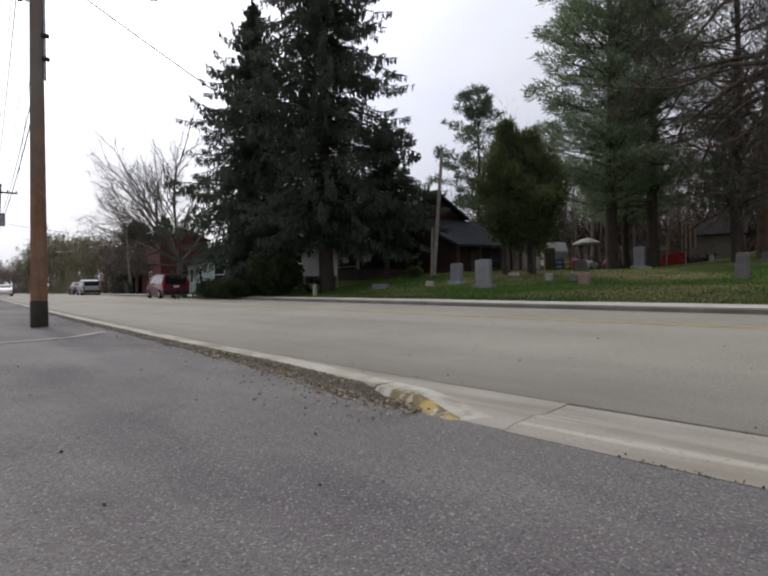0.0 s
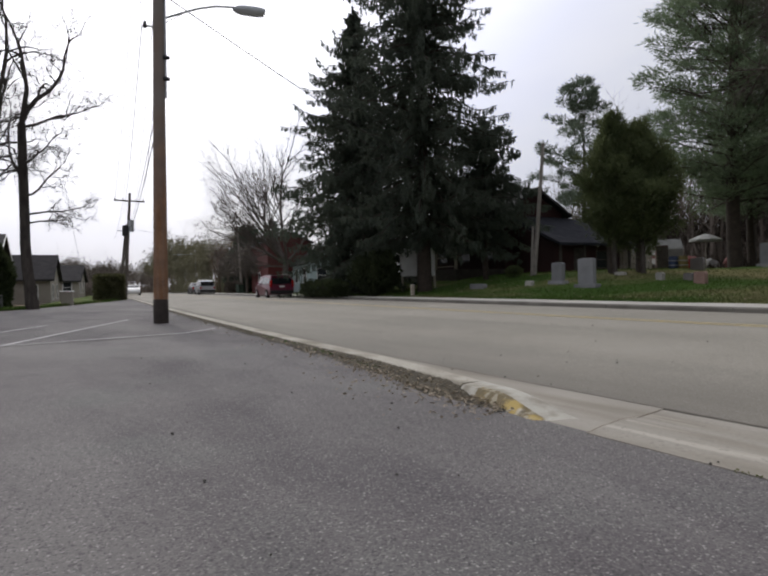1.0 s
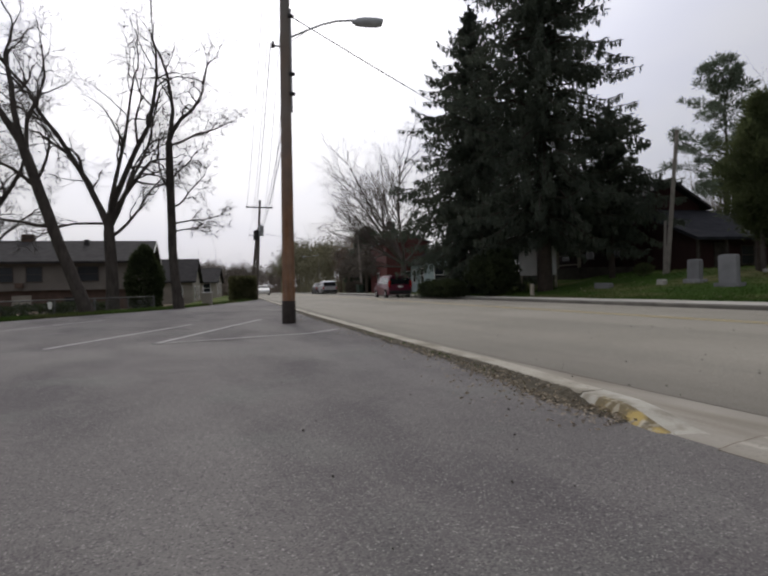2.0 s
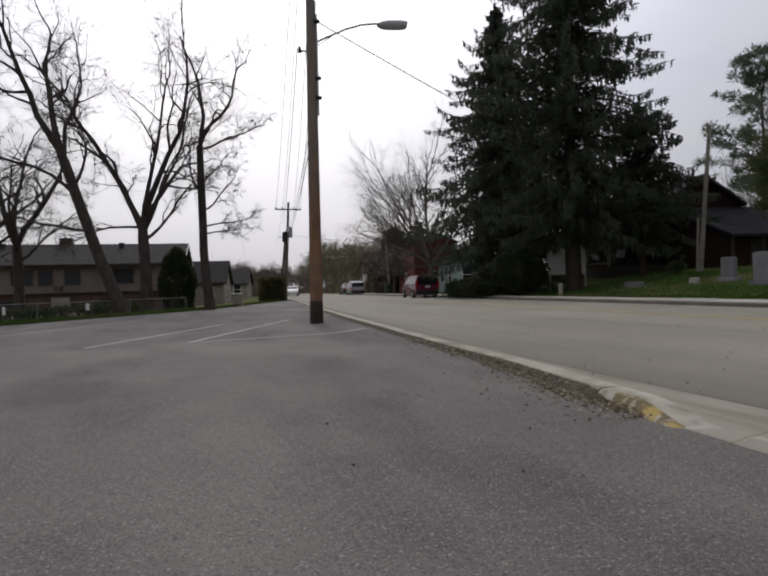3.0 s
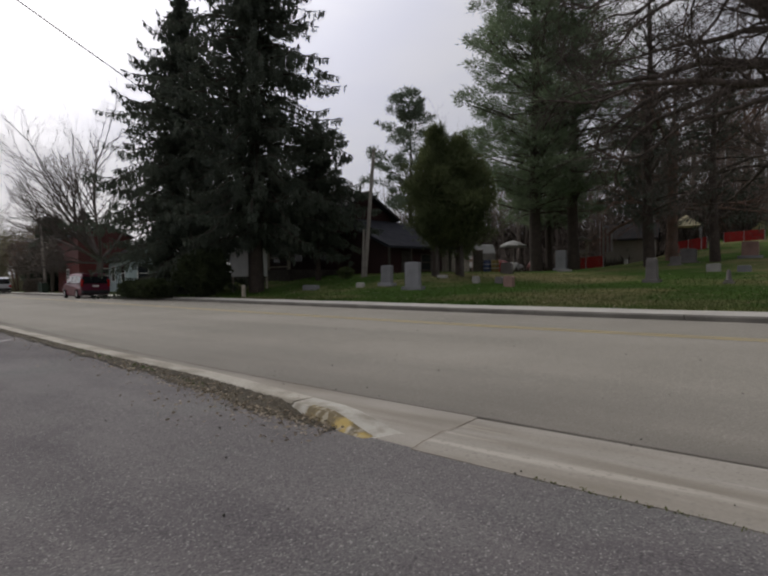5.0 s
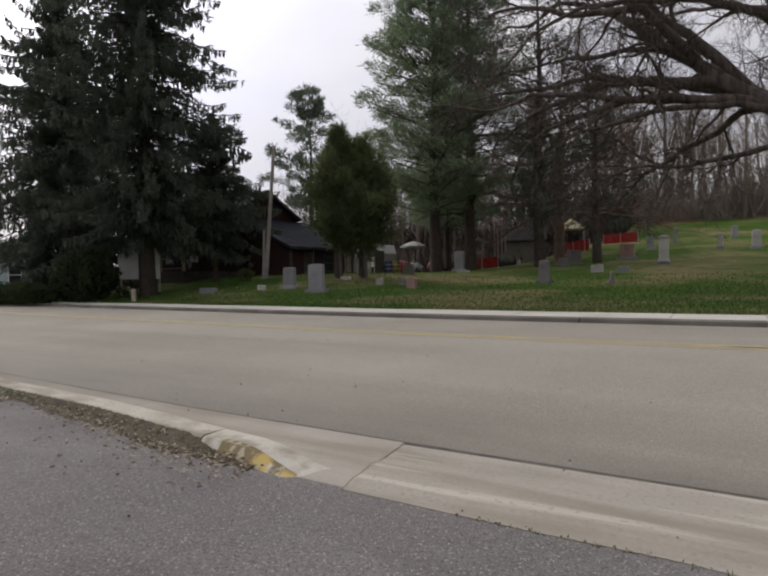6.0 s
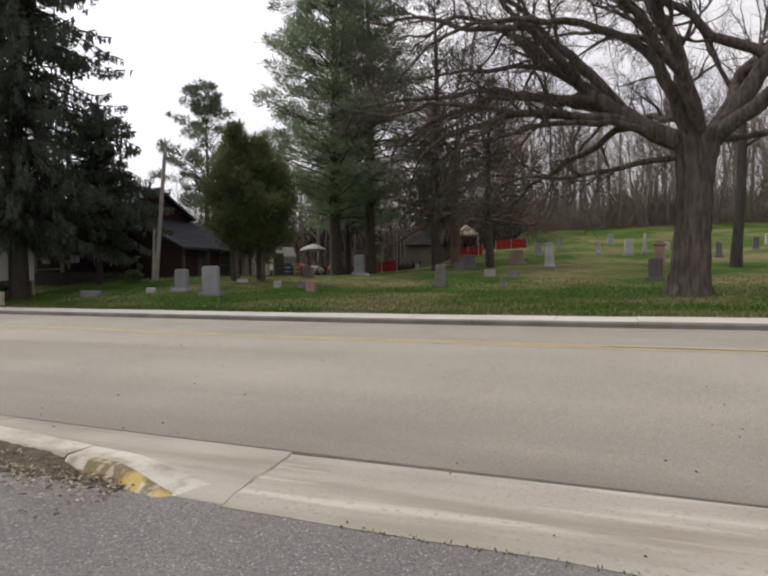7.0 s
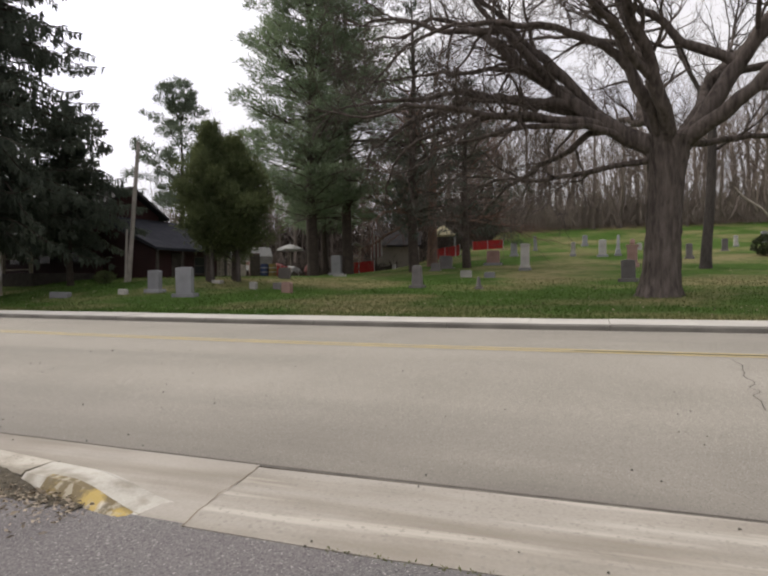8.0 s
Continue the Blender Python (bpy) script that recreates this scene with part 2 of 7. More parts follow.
M_BARK2 = surface("grey_bark", (0.032, 0.028, 0.025), (0.09, 0.078, 0.069), 5, 0.95, 0.8, 16, height=0.04, stretch=(1, 1, 0.3), spec=0.1)
M_ROUND = surface("pale_grey_bark", (0.07, 0.06, 0.055), (0.16, 0.14, 0.125), 5, 0.95, 0.6, 16, height=0.03, stretch=(1, 1, 0.3), spec=0.1)
M_REDTWIG = surface("brown_twigs", (0.09, 0.058, 0.045), (0.21, 0.135, 0.105), 2, 0.95, 0.5, 26, spec=0.1)
M_WOODS = surface("wood_bark", (0.09, 0.075, 0.065), (0.24, 0.20, 0.17), 0.3, 0.95, 0.0, 10, world_space=True, spec=0.1)
M_CONBARK = surface("conifer_bark", (0.028, 0.022, 0.018), (0.07, 0.054, 0.043), 5, 0.95, 0.8, 24, height=0.03)
M_SPRUCE = surface("spruce_needles", (0.042, 0.055, 0.042), (0.112, 0.132, 0.098), 0.6, 0.6, 0, 9, world_space=True, leaf=0.5)
M_FARPINE = surface("dull_pine_needles", (0.055, 0.076, 0.054), (0.14, 0.172, 0.122), 0.5, 0.6, 0, 8, world_space=True, leaf=0.5)
M_PINE = surface("pine_needles", (0.078, 0.112, 0.062), (0.2, 0.255, 0.15), 0.5, 0.6, 0, 8, world_space=True, leaf=0.5)
M_CEDAR = surface("cedar_foliage", (0.05, 0.066, 0.03), (0.15, 0.175, 0.078), 0.9, 0.8, 0, 9, world_space=True, leaf=0.45)
M_BUSH = surface("shrub_foliage", (0.02, 0.028, 0.014), (0.06, 0.075, 0.032), 0.8, 0.8, 0, 9, world_space=True, leaf=0.35)
M_BUD = surface("budding_twigs", (0.14, 0.132, 0.082), (0.27, 0.255, 0.165), 0.5, 0.9, 0, 8, world_space=True)
M_POLE = surface("creosote_pole", (0.1, 0.05, 0.026), (0.27, 0.135, 0.066), 3, 0.85, 0.6, 30, height=0.01)
overlay(M_POLE, (0.2, 0.185, 0.17), 2.0, 0.42, 0.62, 4, (3, 3, 0.25), 2.0, 0.25)
edge_dirt(M_POLE, (0.17, 0.158, 0.145), 2.4, 4.6, 0.95, "Z")
M_POLEG = surface("weathered_pole", (0.173, 0.155, 0.137), (0.317, 0.288, 0.259), 3, 0.9, 0.5, 30, height=0.01)
M_TAR = surface("pole_base_tar", (0.02, 0.017, 0.015), (0.05, 0.04, 0.034), 6, 0.9, 0.5, 30)
M_GALV = surface("galvanised_metal", (0.30, 0.31, 0.32), (0.48, 0.49, 0.5), 4, 0.45, 0.1, 40, metal=0.8)
M_LAMP = surface("lamp_housing", (0.34, 0.36, 0.38), (0.46, 0.48, 0.5), 4, 0.5, 0.1, 40)
M_WIRE = surface("black_cable", (0.015, 0.015, 0.016), (0.03, 0.03, 0.032), 8, 0.6, 0, 40)
M_GRAN = surface("grey_granite", (0.166, 0.166, 0.174), (0.271, 0.271, 0.279), 2, 0.75, 0.2, 60, vary=0.25)
M_GRAND = surface("dark_granite", (0.09, 0.08, 0.078), (0.18, 0.165, 0.16), 2, 0.5, 0.2, 60, vary=0.2)
M_GRANR = surface("red_granite", (0.20, 0.12, 0.10), (0.34, 0.22, 0.185), 2, 0.7, 0.2, 60, vary=0.15)
M_MARB = surface("weathered_marble", (0.25, 0.24, 0.222), (0.42, 0.405, 0.375), 2, 0.8, 0.2, 40, vary=0.2)
M_REDWALL = surface("dark_red_siding", (0.021, 0.0072, 0.0072), (0.039, 0.0132, 0.0126), 1.2, 0.8, 0.2, 30)
M_REDBRICK = surface("red_brick_wall", (0.0845, 0.0195, 0.0182), (0.137, 0.0358, 0.0312), 1.2, 0.85, 0.3, 30)
M_ROOFD = surface("dark_shingles", (0.022, 0.021, 0.022), (0.05, 0.047, 0.048), 2, 0.9, 0.4, 30, spec=0.1)
M_ROOFB = surface("blue_grey_shingles", (0.0204, 0.021, 0.0252), (0.0396, 0.0408, 0.048), 2, 0.95, 0.4, 30, spec=0.03)
M_WHITE = surface("white_paint", (0.62, 0.61, 0.59), (0.82, 0.81, 0.79), 2, 0.6, 0.1, 40)
M_STUCCO = surface("tan_siding", (0.23, 0.21, 0.178), (0.33, 0.30, 0.255), 1, 0.85, 0.2, 30)
M_BRICKD = surface("brown_brick", (0.06, 0.04, 0.031), (0.12, 0.08, 0.062), 2, 0.9, 0.3, 30)
M_GLASS = glassy("window_glass", (0.02, 0.023, 0.026), 0.12, 0.25)
M_CARGLASS = glassy("car_glass", (0.012, 0.014, 0.016), 0.05)
M_TYRE = surface("tyre_rubber", (0.015, 0.015, 0.015), (0.03, 0.03, 0.03), 8, 0.85, 0.1, 40)
M_RIM = surface("alloy_rim", (0.35, 0.35, 0.36), (0.5, 0.5, 0.51), 6, 0.35, 0, 40, metal=0.8)
M_CRED = surface("maroon_car_paint", (0.085, 0.0068, 0.0221), (0.128, 0.0102, 0.034), 1, 0.3, 0, 40, spec=0.5)
M_CSILV = surface("silver_car_paint", (0.36, 0.37, 0.39), (0.48, 0.49, 0.51), 1, 0.3, 0, 40, metal=0.4)
M_CWHITE = surface("white_car_paint", (0.70, 0.70, 0.70), (0.82, 0.82, 0.82), 1, 0.3, 0, 40)
M_CDARK = surface("dark_car_paint", (0.03, 0.03, 0.034), (0.05, 0.05, 0.056), 1, 0.3, 0, 40)
M_TRIM = surface("black_plastic", (0.015, 0.015, 0.016), (0.035, 0.035, 0.037), 6, 0.6, 0.1, 40)
M_TAIL = glassy("red_lens", (0.35, 0.01, 0.01), 0.2)
M_HEAD = glassy("clear_lens", (0.6, 0.6, 0.6), 0.15)
M_ORANGE = surface("red_snow_fence", (0.24, 0.014, 0.013), (0.36, 0.024, 0.02), 3, 0.7, 0.1, 30)
M_CANVAS = surface("pale_canvas", (0.2, 0.2, 0.19), (0.34, 0.34, 0.32), 2, 0.8, 0.1, 30)
M_BIN = surface("dark_green_bin", (0.02, 0.035, 0.025), (0.04, 0.06, 0.045), 4, 0.6, 0.1, 30)
M_TIMBER = surface("weathered_timber", (0.24, 0.21, 0.17), (0.40, 0.36, 0.30), 4, 0.9, 0.4, 30)
M_PORCH = surface("dark_porch_timber", (0.035, 0.0294, 0.0252), (0.077, 0.0665, 0.0574), 4, 0.9, 0.4, 30)
M_TARP = surface("faded_red_tarp", (0.077, 0.0115, 0.0108), (0.123, 0.0212, 0.0174), 3, 0.7, 0.3, 20)
M_FENCE = surface("dull_fence_wire", (0.07, 0.07, 0.07), (0.14, 0.14, 0.14), 4, 0.7, 0.1, 40)
M_POLED = surface("dark_weathered_pole", (0.07, 0.058, 0.05), (0.15, 0.13, 0.115), 3, 0.9, 0.5, 30, height=0.01)
M_APT = surface("weathered_tan_siding", (0.125, 0.112, 0.1), (0.18, 0.163, 0.144), 1, 0.85, 0.2, 30)
M_BROWNWALL = surface("brown_red_siding", (0.075, 0.028, 0.026), (0.125, 0.05, 0.045), 1.2, 0.85, 0.2, 30)
M_TWIGD = surface("dull_bud_twigs", (0.085, 0.072, 0.06), (0.18, 0.155, 0.128), 0.4, 0.95, 0, 8, world_space=True)
M_BLUE = surface("blue_plastic", (0.03, 0.045, 0.1), (0.05, 0.07, 0.15), 3, 0.5, 0.1, 30)
M_YELL = surface("dull_yellow_plastic", (0.15, 0.11, 0.035), (0.22, 0.17, 0.06), 3, 0.55, 0.1, 30)
M_SAIL = surface("pale_yellow_canvas", (0.38, 0.34, 0.2), (0.52, 0.47, 0.3), 2, 0.8, 0.1, 30)
M_PALEBLUE = surface("pale_blue_siding", (0.3, 0.37, 0.38), (0.42, 0.5, 0.51), 1.2, 0.8, 0.2, 30)
M_BRUSH = surface("pale_dry_brush", (0.105, 0.086, 0.07), (0.235, 0.198, 0.165), 0.4, 0.95, 0, 8, world_space=True)
M_JOINT = surface("brown_joint_dirt", (0.12, 0.095, 0.068), (0.2, 0.168, 0.125), 8, 0.95, 0.3, 60, world_space=True)
M_HEDGE = surface("brown_green_hedge", (0.05, 0.052, 0.025), (0.12, 0.118, 0.055), 0.8, 0.85, 0, 9, world_space=True, leaf=0.35)
# ---- mesh helpers ----
class Acc:
    """Gathers vertices and quads (or triangles) for one mesh."""

    def __init__(self):
        self.v, self.q, self.n, self.thin = [], [], 0, []

    def flush(self, far=False):
        """Turn the gathered twigs into thin three-sided spikes; far twigs become narrow slivers."""
        if not self.thin:
            return
        p, d, L, r, bend_by = (np.array(c, float) for c in zip(*self.thin))
        self.thin = []
        k = len(p)
        L, r = L[:, None], r[:, None]
        a = np.cross(d, [0.31, 0.52, 0.795])
        a /= np.linalg.norm(a, axis=1)[:, None] + 1e-9
        b = np.cross(d, a)
        end = p + (d + bend_by * 0.5) * L
        if far:
            v = np.stack([p - r * a, p + r * a, end + r * 0.3 * a, end - r * 0.3 * a], 1)
            self.add(v.reshape(-1, 3), np.arange(k * 4).reshape(-1, 4))
            return
        rows = []
        for c, w in ((p, 1.0), (end, 0.3)):
            rows += [c + r * w * (a * math.cos(t) + b * math.sin(t)) for t in (0, 2.094, 4.189)]
        q = np.array([[0, 1, 4, 3], [1, 2, 5, 4], [2, 0, 3, 5]])
        self.add(np.stack(rows, 1).reshape(-1, 3), (np.arange(k)[:, None, None] * 6 + q).reshape(-1, 4))

    def add(self, verts, quads):
        self.v.append(np.asarray(verts, float))
        self.q.append(np.asarray(quads, int) + self.n)
        self.n += len(verts)

    def mesh(self, name, material, smooth=False):
        self.flush()
        me = bpy.data.meshes.new(name)
        v = np.concatenate(self.v)
        q = np.concatenate(self.q)
        me.vertices.add(len(v))
        me.vertices.foreach_set("co", v.ravel())
        me.loops.add(q.size)
        me.loops.foreach_set("vertex_index", q.ravel())
        me.polygons.add(len(q))
        me.polygons.foreach_set("loop_start", np.arange(0, q.size, q.shape[1]))
        me.polygons.foreach_set("use_smooth", np.full(len(q), smooth))
        me.update(calc_edges=True)
        me.validate()
        me.materials.append(material)
        return me

    def tube(self, pts, radii, sides=6):
        pts, radii = np.asarray(pts, float), np.asarray(radii, float)
        t = np.gradient(pts, axis=0)
        t /= np.linalg.norm(t, axis=1)[:, None] + 1e-9
        ref = np.array([0.31, 0.52, 0.795]) if abs(t[0] @ [0.31, 0.52, 0.795]) < 0.9 else np.array([0.9, -0.4, 0.1])
        a = np.cross(t, ref)
        a /= np.linalg.norm(a, axis=1)[:, None] + 1e-9
        b = np.cross(t, a)
        ang = np.arange(sides) * 2 * np.pi / sides
        ring = (a[:, None, :] * np.cos(ang)[None, :, None] + b[:, None, :] * np.sin(ang)[None, :, None]) * radii[:, None, None]
        v = (pts[:, None, :] + ring).reshape(-1, 3)
        n = len(pts)
        i, j = np.meshgrid(np.arange(n - 1), np.arange(sides), indexing="ij")
        k = (j + 1) % sides
        self.add(v, np.stack([i * sides + j, i * sides + k, (i + 1) * sides + k, (i + 1) * sides + j], -1).reshape(-1, 4))

    def blades(self, base, way, length, width, rng):
        """Narrow diamond leaves from base points along ways."""
        base, way = np.asarray(base, float), np.asarray(way, float)
        way = way / (np.linalg.norm(way, axis=1)[:, None] + 1e-9)
        side = np.cross(way, rng.normal(size=way.shape))
        side /= np.linalg.norm(side, axis=1)[:, None] + 1e-9
        L, W = np.broadcast_to(length, len(base))[:, None], np.broadcast_to(width, len(base))[:, None]
        mid = base + way * L * 0.45
        v = np.stack([base, mid + side * W, base + way * L, mid - side * W], 1).reshape(-1, 3)
        self.add(v, np.arange(len(v)).reshape(-1, 4))


def link(name, me, parent=None, label="", category="", group="", kind=""):
    ob = new(name, me)
    ob.parent = parent
    return tagged(ob, label, category, group, kind)


def part(name, bm, material, parent, label="", smooth=False):
    """One bmesh as one mesh object under a thing or a part."""
    me = bpy.data.meshes.new(name)
    bmesh.ops.recalc_face_normals(bm, faces=bm.faces)
    bm.to_mesh(me)
    bm.free()
    me.materials.append(material)
    if smooth:
        me.polygons.foreach_set("use_smooth", [True] * len(me.polygons))
    return link(name, me, parent, label)


def thing(name, x, y, z, turn, label, category, group="", kind=""):
    """An Empty at a thing's base, to parent its parts."""
    ob = new(name)
    ob.empty_display_size = 0.2
    ob.matrix_world = pose(x, y, z, 0, 0, turn)
    return tagged(ob, label, category, group, kind)


def block(x0, x1, y0, y1, z0, z1, bevel=0.0, bm=None):
    """A box by its limits, with bevelled edges; adds to bm when one is given."""
    own = bmesh.new()
    bmesh.ops.create_cube(own, size=1, matrix=Matrix.LocRotScale(((x0 + x1) / 2, (y0 + y1) / 2, (z0 + z1) / 2), None, (x1 - x0, y1 - y0, z1 - z0)))
    if bevel:
        bmesh.ops.bevel(own, geom=own.edges[:], offset=bevel, segments=2, affect="EDGES", profile=0.5)
    return merge(bm, own)


def merge(bm, own):
    if bm is None:
        return own
    me = bpy.data.meshes.new("scratch")
    own.to_mesh(me)
    own.free()
    bm.from_mesh(me)
    bpy.data.meshes.remove(me)
    return bm


def prism(points, axis, lo, hi, bevel=0.0, bm=None):
    """A polygon in the plane across axis ('x' or 'y': points are (other, z); 'z': points are (x, y)), drawn out from lo to hi."""
    own = bmesh.new()
    def at(p, d):
        return {"x": (d, p[0], p[1]), "y": (p[0], d, p[1]), "z": (p[0], p[1], d)}[axis]
    low, high = [own.verts.new(at(p, lo)) for p in points], [own.verts.new(at(p, hi)) for p in points]
    own.faces.new(low), own.faces.new(high[::-1])
    for i in range(len(points)):
        k = (i + 1) % len(points)
        own.faces.new((low[i], high[i], high[k], low[k]))
    bmesh.ops.recalc_face_normals(own, faces=own.faces)
    if bevel:
        bmesh.ops.bevel(own, geom=own.edges[:], offset=bevel, segments=2, affect="EDGES", profile=0.5)
    return merge(bm, own)


def rod(p, q, r, r2=None, sides=10, bm=None):
    own = bmesh.new()
    d = Vector(q) - Vector(p)
    m = Matrix.Translation((Vector(p) + Vector(q)) / 2) @ d.to_track_quat("Z", "Y").to_matrix().to_4x4()
    bmesh.ops.create_cone(own, cap_ends=True, segments=sides, radius1=r, radius2=r if r2 is None else r2, depth=d.length, matrix=m)
    return merge(bm, own)


# ---- the lie of the land ----
def smooth_step(a, b, x):
    t = np.clip((np.asarray(x, float) - a) / (b - a), 0, 1)
    return t * t * (3 - 2 * t)


def bend(y):
    """How far the road has swung to the east at y."""
    y = np.asarray(y, float)
    return 0.1 * np.where(y > 40, y - 5, 2.0 * np.log1p(np.exp(np.clip((y - 5) / 2.0, -40, 20))))


def road_z(u):
    return np.interp(u, [2.0, 3.42, 8.2, 11.56], [-0.03, -0.02, 0.17, 0.155])


WALK_BACK = 12.95


def lawn_z(x, y):
    """Height of the east lawn and hill."""
    u = np.maximum(np.asarray(x, float) - WALK_BACK - bend(y), 0)
    a = 0.28 + 0.03 * u + 0.002 * u * u
    a = np.where(u > 50, 6.78 + 0.12 * (u - 50), a)
    b = 0.28 + 1.0 * smooth_step(0, 10, u) + 0.01 * u
    b = b * (1 - 0.7 * smooth_step(32, 45, y))
    w = smooth_step(8, 18, y)
    w = w * (1 - 0.85 * smooth_step(26, 60, u) * (1 - smooth_step(40, 80, y)))
    return a * (1 - w) + b * w


def strip(name, us, ys, z_of, material, label="", category="", kind="structure", parent=None, smooth=True):
    """A sheet that follows the bend of the road: u across, y along."""
    acc = Acc()
    U, Y = np.meshgrid(us, ys, indexing="ij")
    X = U + bend(Y)
    acc.add(np.stack([X, Y, z_of(U, Y)], -1).reshape(-1, 3), quad_index(len(us), len(ys)))
    return link(name, acc.mesh(name, material, smooth), parent, label, category, "", kind)


def quad_index(a, b):
    i, j = np.meshgrid(np.arange(a - 1), np.arange(b - 1), indexing="ij")
    return np.stack([i * b + j, (i + 1) * b + j, (i + 1) * b + j + 1, i * b + j + 1], -1).reshape(-1, 4)


def sweep(name, profile, ys, material, parent=None, label="", lift=None, shift=None, slant=0.0):
    """A kerb-like body: a cross-section (u, z) carried along the road. lift(y) scales its height, shift(y) moves it across."""
    acc = Acc()
    pr = np.asarray(profile, float)
    rows = []
    for y in ys:
        k = 1.0 if lift is None else lift(y)
        s = 0.0 if shift is None else shift(y)
        z = pr[:, 1]
        rows.append(np.stack([pr[:, 0] + s + float(bend(y)), np.full(len(pr), y) + (slant * (pr[:, 0] - pr[0, 0]) if y == ys[0] else 0), np.where(z > 0, z * k, z)], -1))
    v = np.array(rows)
    n, m = v.shape[:2]
    i, j = np.meshgrid(np.arange(n - 1), np.arange(m), indexing="ij")
    k = (j + 1) % m
    acc.add(v.reshape(-1, 3), np.stack([i * m + j, i * m + k, (i + 1) * m + k, (i + 1) * m + j], -1).reshape(-1, 4))
    if m == 4:
        acc.add(v[[0, -1]].reshape(-1, 3), [[0, 1, 2, 3], [7, 6, 5, 4]])
    elif m == 6:
        acc.add(v[[0, -1]].reshape(-1, 3), [[0, 1, 4, 5], [1, 2, 3, 4], [11, 10, 7, 6], [10, 9, 8, 7]])
    return link(name, acc.mesh(name, material), parent, label)


# ---- ground, lot, road, kerbs ----
YS = np.concatenate([np.arange(-60, -8, 4), np.arange(-8, 40, 0.5), np.arange(40, 120, 4), np.arange(120, 421, 20)])
LOT_EDGE_U = [-60, -12, -7.6, -5.6, -2.4, -0.1, 1.2, 2.3, 2.5]
LOT_EDGE_Y = [12, 17.5, 21, 24.7, 30.4, 39.7, 45, 51, 52]


def lot_edge(u):
    return np.interp(u, LOT_EDGE_U, LOT_EDGE_Y)


def lot_rise(u, y):
    """The lot's swell where it meets the near kerb."""
    return 0.05 * smooth_step(3.3, 7.0, y) * smooth_step(1.8, 2.5, u)


def kerb_shift(y):
    """How far the near kerb stands back from the straight edge of the apron."""
    y = np.asarray(y, float)
    return 0.2 * smooth_step(2.3, 5.0, y) * (1 - 0.5 * smooth_step(8, 20, y))


gacc = Acc()
gx = np.concatenate([-np.geomspace(900, 60, 14), np.linspace(-50, 60, 40), np.geomspace(70, 900, 14)])
gacc.add(np.array([(x, y, -0.35) for x in gx for y in gx]), quad_index(len(gx), len(gx)))
link("ground", gacc.mesh("ground", M_SOIL), None, "bare brown earth reaching to the horizon", "ground", "", "structure")

lot_us = np.concatenate([np.linspace(-60, -9, 8), np.linspace(-8, 2.5, 22)])
lacc = Acc()
lot_pts = []
for u in lot_us:
    for f in np.concatenate([np.linspace(0, 0.4, 8), np.linspace(0.42, 1, 72)]):
        y = -45 + f * (float(lot_edge(u)) + 45)
        lot_pts.append((u + float(bend(y)) + float(kerb_shift(y)) * float(smooth_step(1.0, 2.5, u)), y, 0.012 * math.sin(u * 0.9 + y * 0.31) * min(1.0, abs(u - 2.5)) * 0.4 + float(lot_rise(u, y))))
lacc.add(np.array(lot_pts), quad_index(len(lot_us), 80))
link("parking_lot", lacc.mesh("parking_lot", M_LOT, True), None, "grey weathered asphalt parking lot with speckled stone", "parking lot", "", "structure")

wacc = Acc()
pts = []
for u in lot_us:
    e = float(lot_edge(u))
    for f in np.concatenate([np.linspace(0, 0.12, 8), np.geomspace(0.16, 1, 10)]):
        y = e + f * (420 - e)
        h = 0.03 + 0.05 * math.sin(y * 0.8 + u) * 0.4 - 1.1 * float(smooth_step(-1, -9, u)) * float(smooth_step(3, 16, y - e))
        pts.append((u + float(bend(y)), y, h))
wacc.add(np.array(pts), quad_index(len(lot_us), 18))
link("lawn_west", wacc.mesh("lawn_west", M_LAWN, True), None, "patchy green lawn beyond the parking lot", "lawn", "", "structure")

strip("road", [3.43, 4.5, 6, 7.2, 8.2, 9.4, 10.6, 11.56], YS, lambda u, y: road_z(u), M_ROAD, "worn pale grey two-lane asphalt road", "road")
strip("lawn_east", WALK_BACK - 0.02 + np.linspace(0, 46, 56), YS, lambda u, y: lawn_z(u + bend(y), y), M_LAWN, "green cemetery lawn rising to a hill, worn brown in patches", "lawn")

strip("woodland_floor", WALK_BACK - 0.02 + np.concatenate([np.linspace(46, 60, 8), np.geomspace(64, 500, 14)]), YS, lambda u, y: lawn_z(u + bend(y), y), M_SOIL, "leaf-strewn brown woodland floor on the hill", "ground")

# gutter pan and driveway apron: slabs with open joints
apron = thing("gutter", 0, 0, 0, 0, "pale concrete gutter and driveway apron with joints", "gutter", "", "structure")
edges = [-40, -34, -28, -22.2, -16.0, -10.1, -4.6, 1.86]
for a, b in zip(edges[:-1], edges[1:]):
    ys = np.linspace(a + 0.005, b - 0.005, 14)
    jag = [0.014 * math.sin(7.3 * y) + 0.009 * math.sin(19 * y) for y in ys]
    acc = Acc()
    rows = []
    for u, z in ((2.5, -0.06), (2.5, 0.004), (2.78, 0.012), (3.02, -0.004), (3.08, -0.012), (3.40, -0.016), (3.40, -0.08)):
        rows.append([(u + (jag[i] if u == 2.5 else 0), y + (u - 2.5) * 0.16 * float(smooth_step(a, b, y)), z) for i, y in enumerate(ys)])
    acc.add(np.array(rows).reshape(-1, 3), quad_index(7, 14))
    link("slab", acc.mesh("slab", M_CONC, False), apron)
GUT = [(2.5, -0.08), (2.5, -0.003), (2.9, -0.012), (3.40, -0.016), (3.40, -0.08), (2.9, -0.09)]
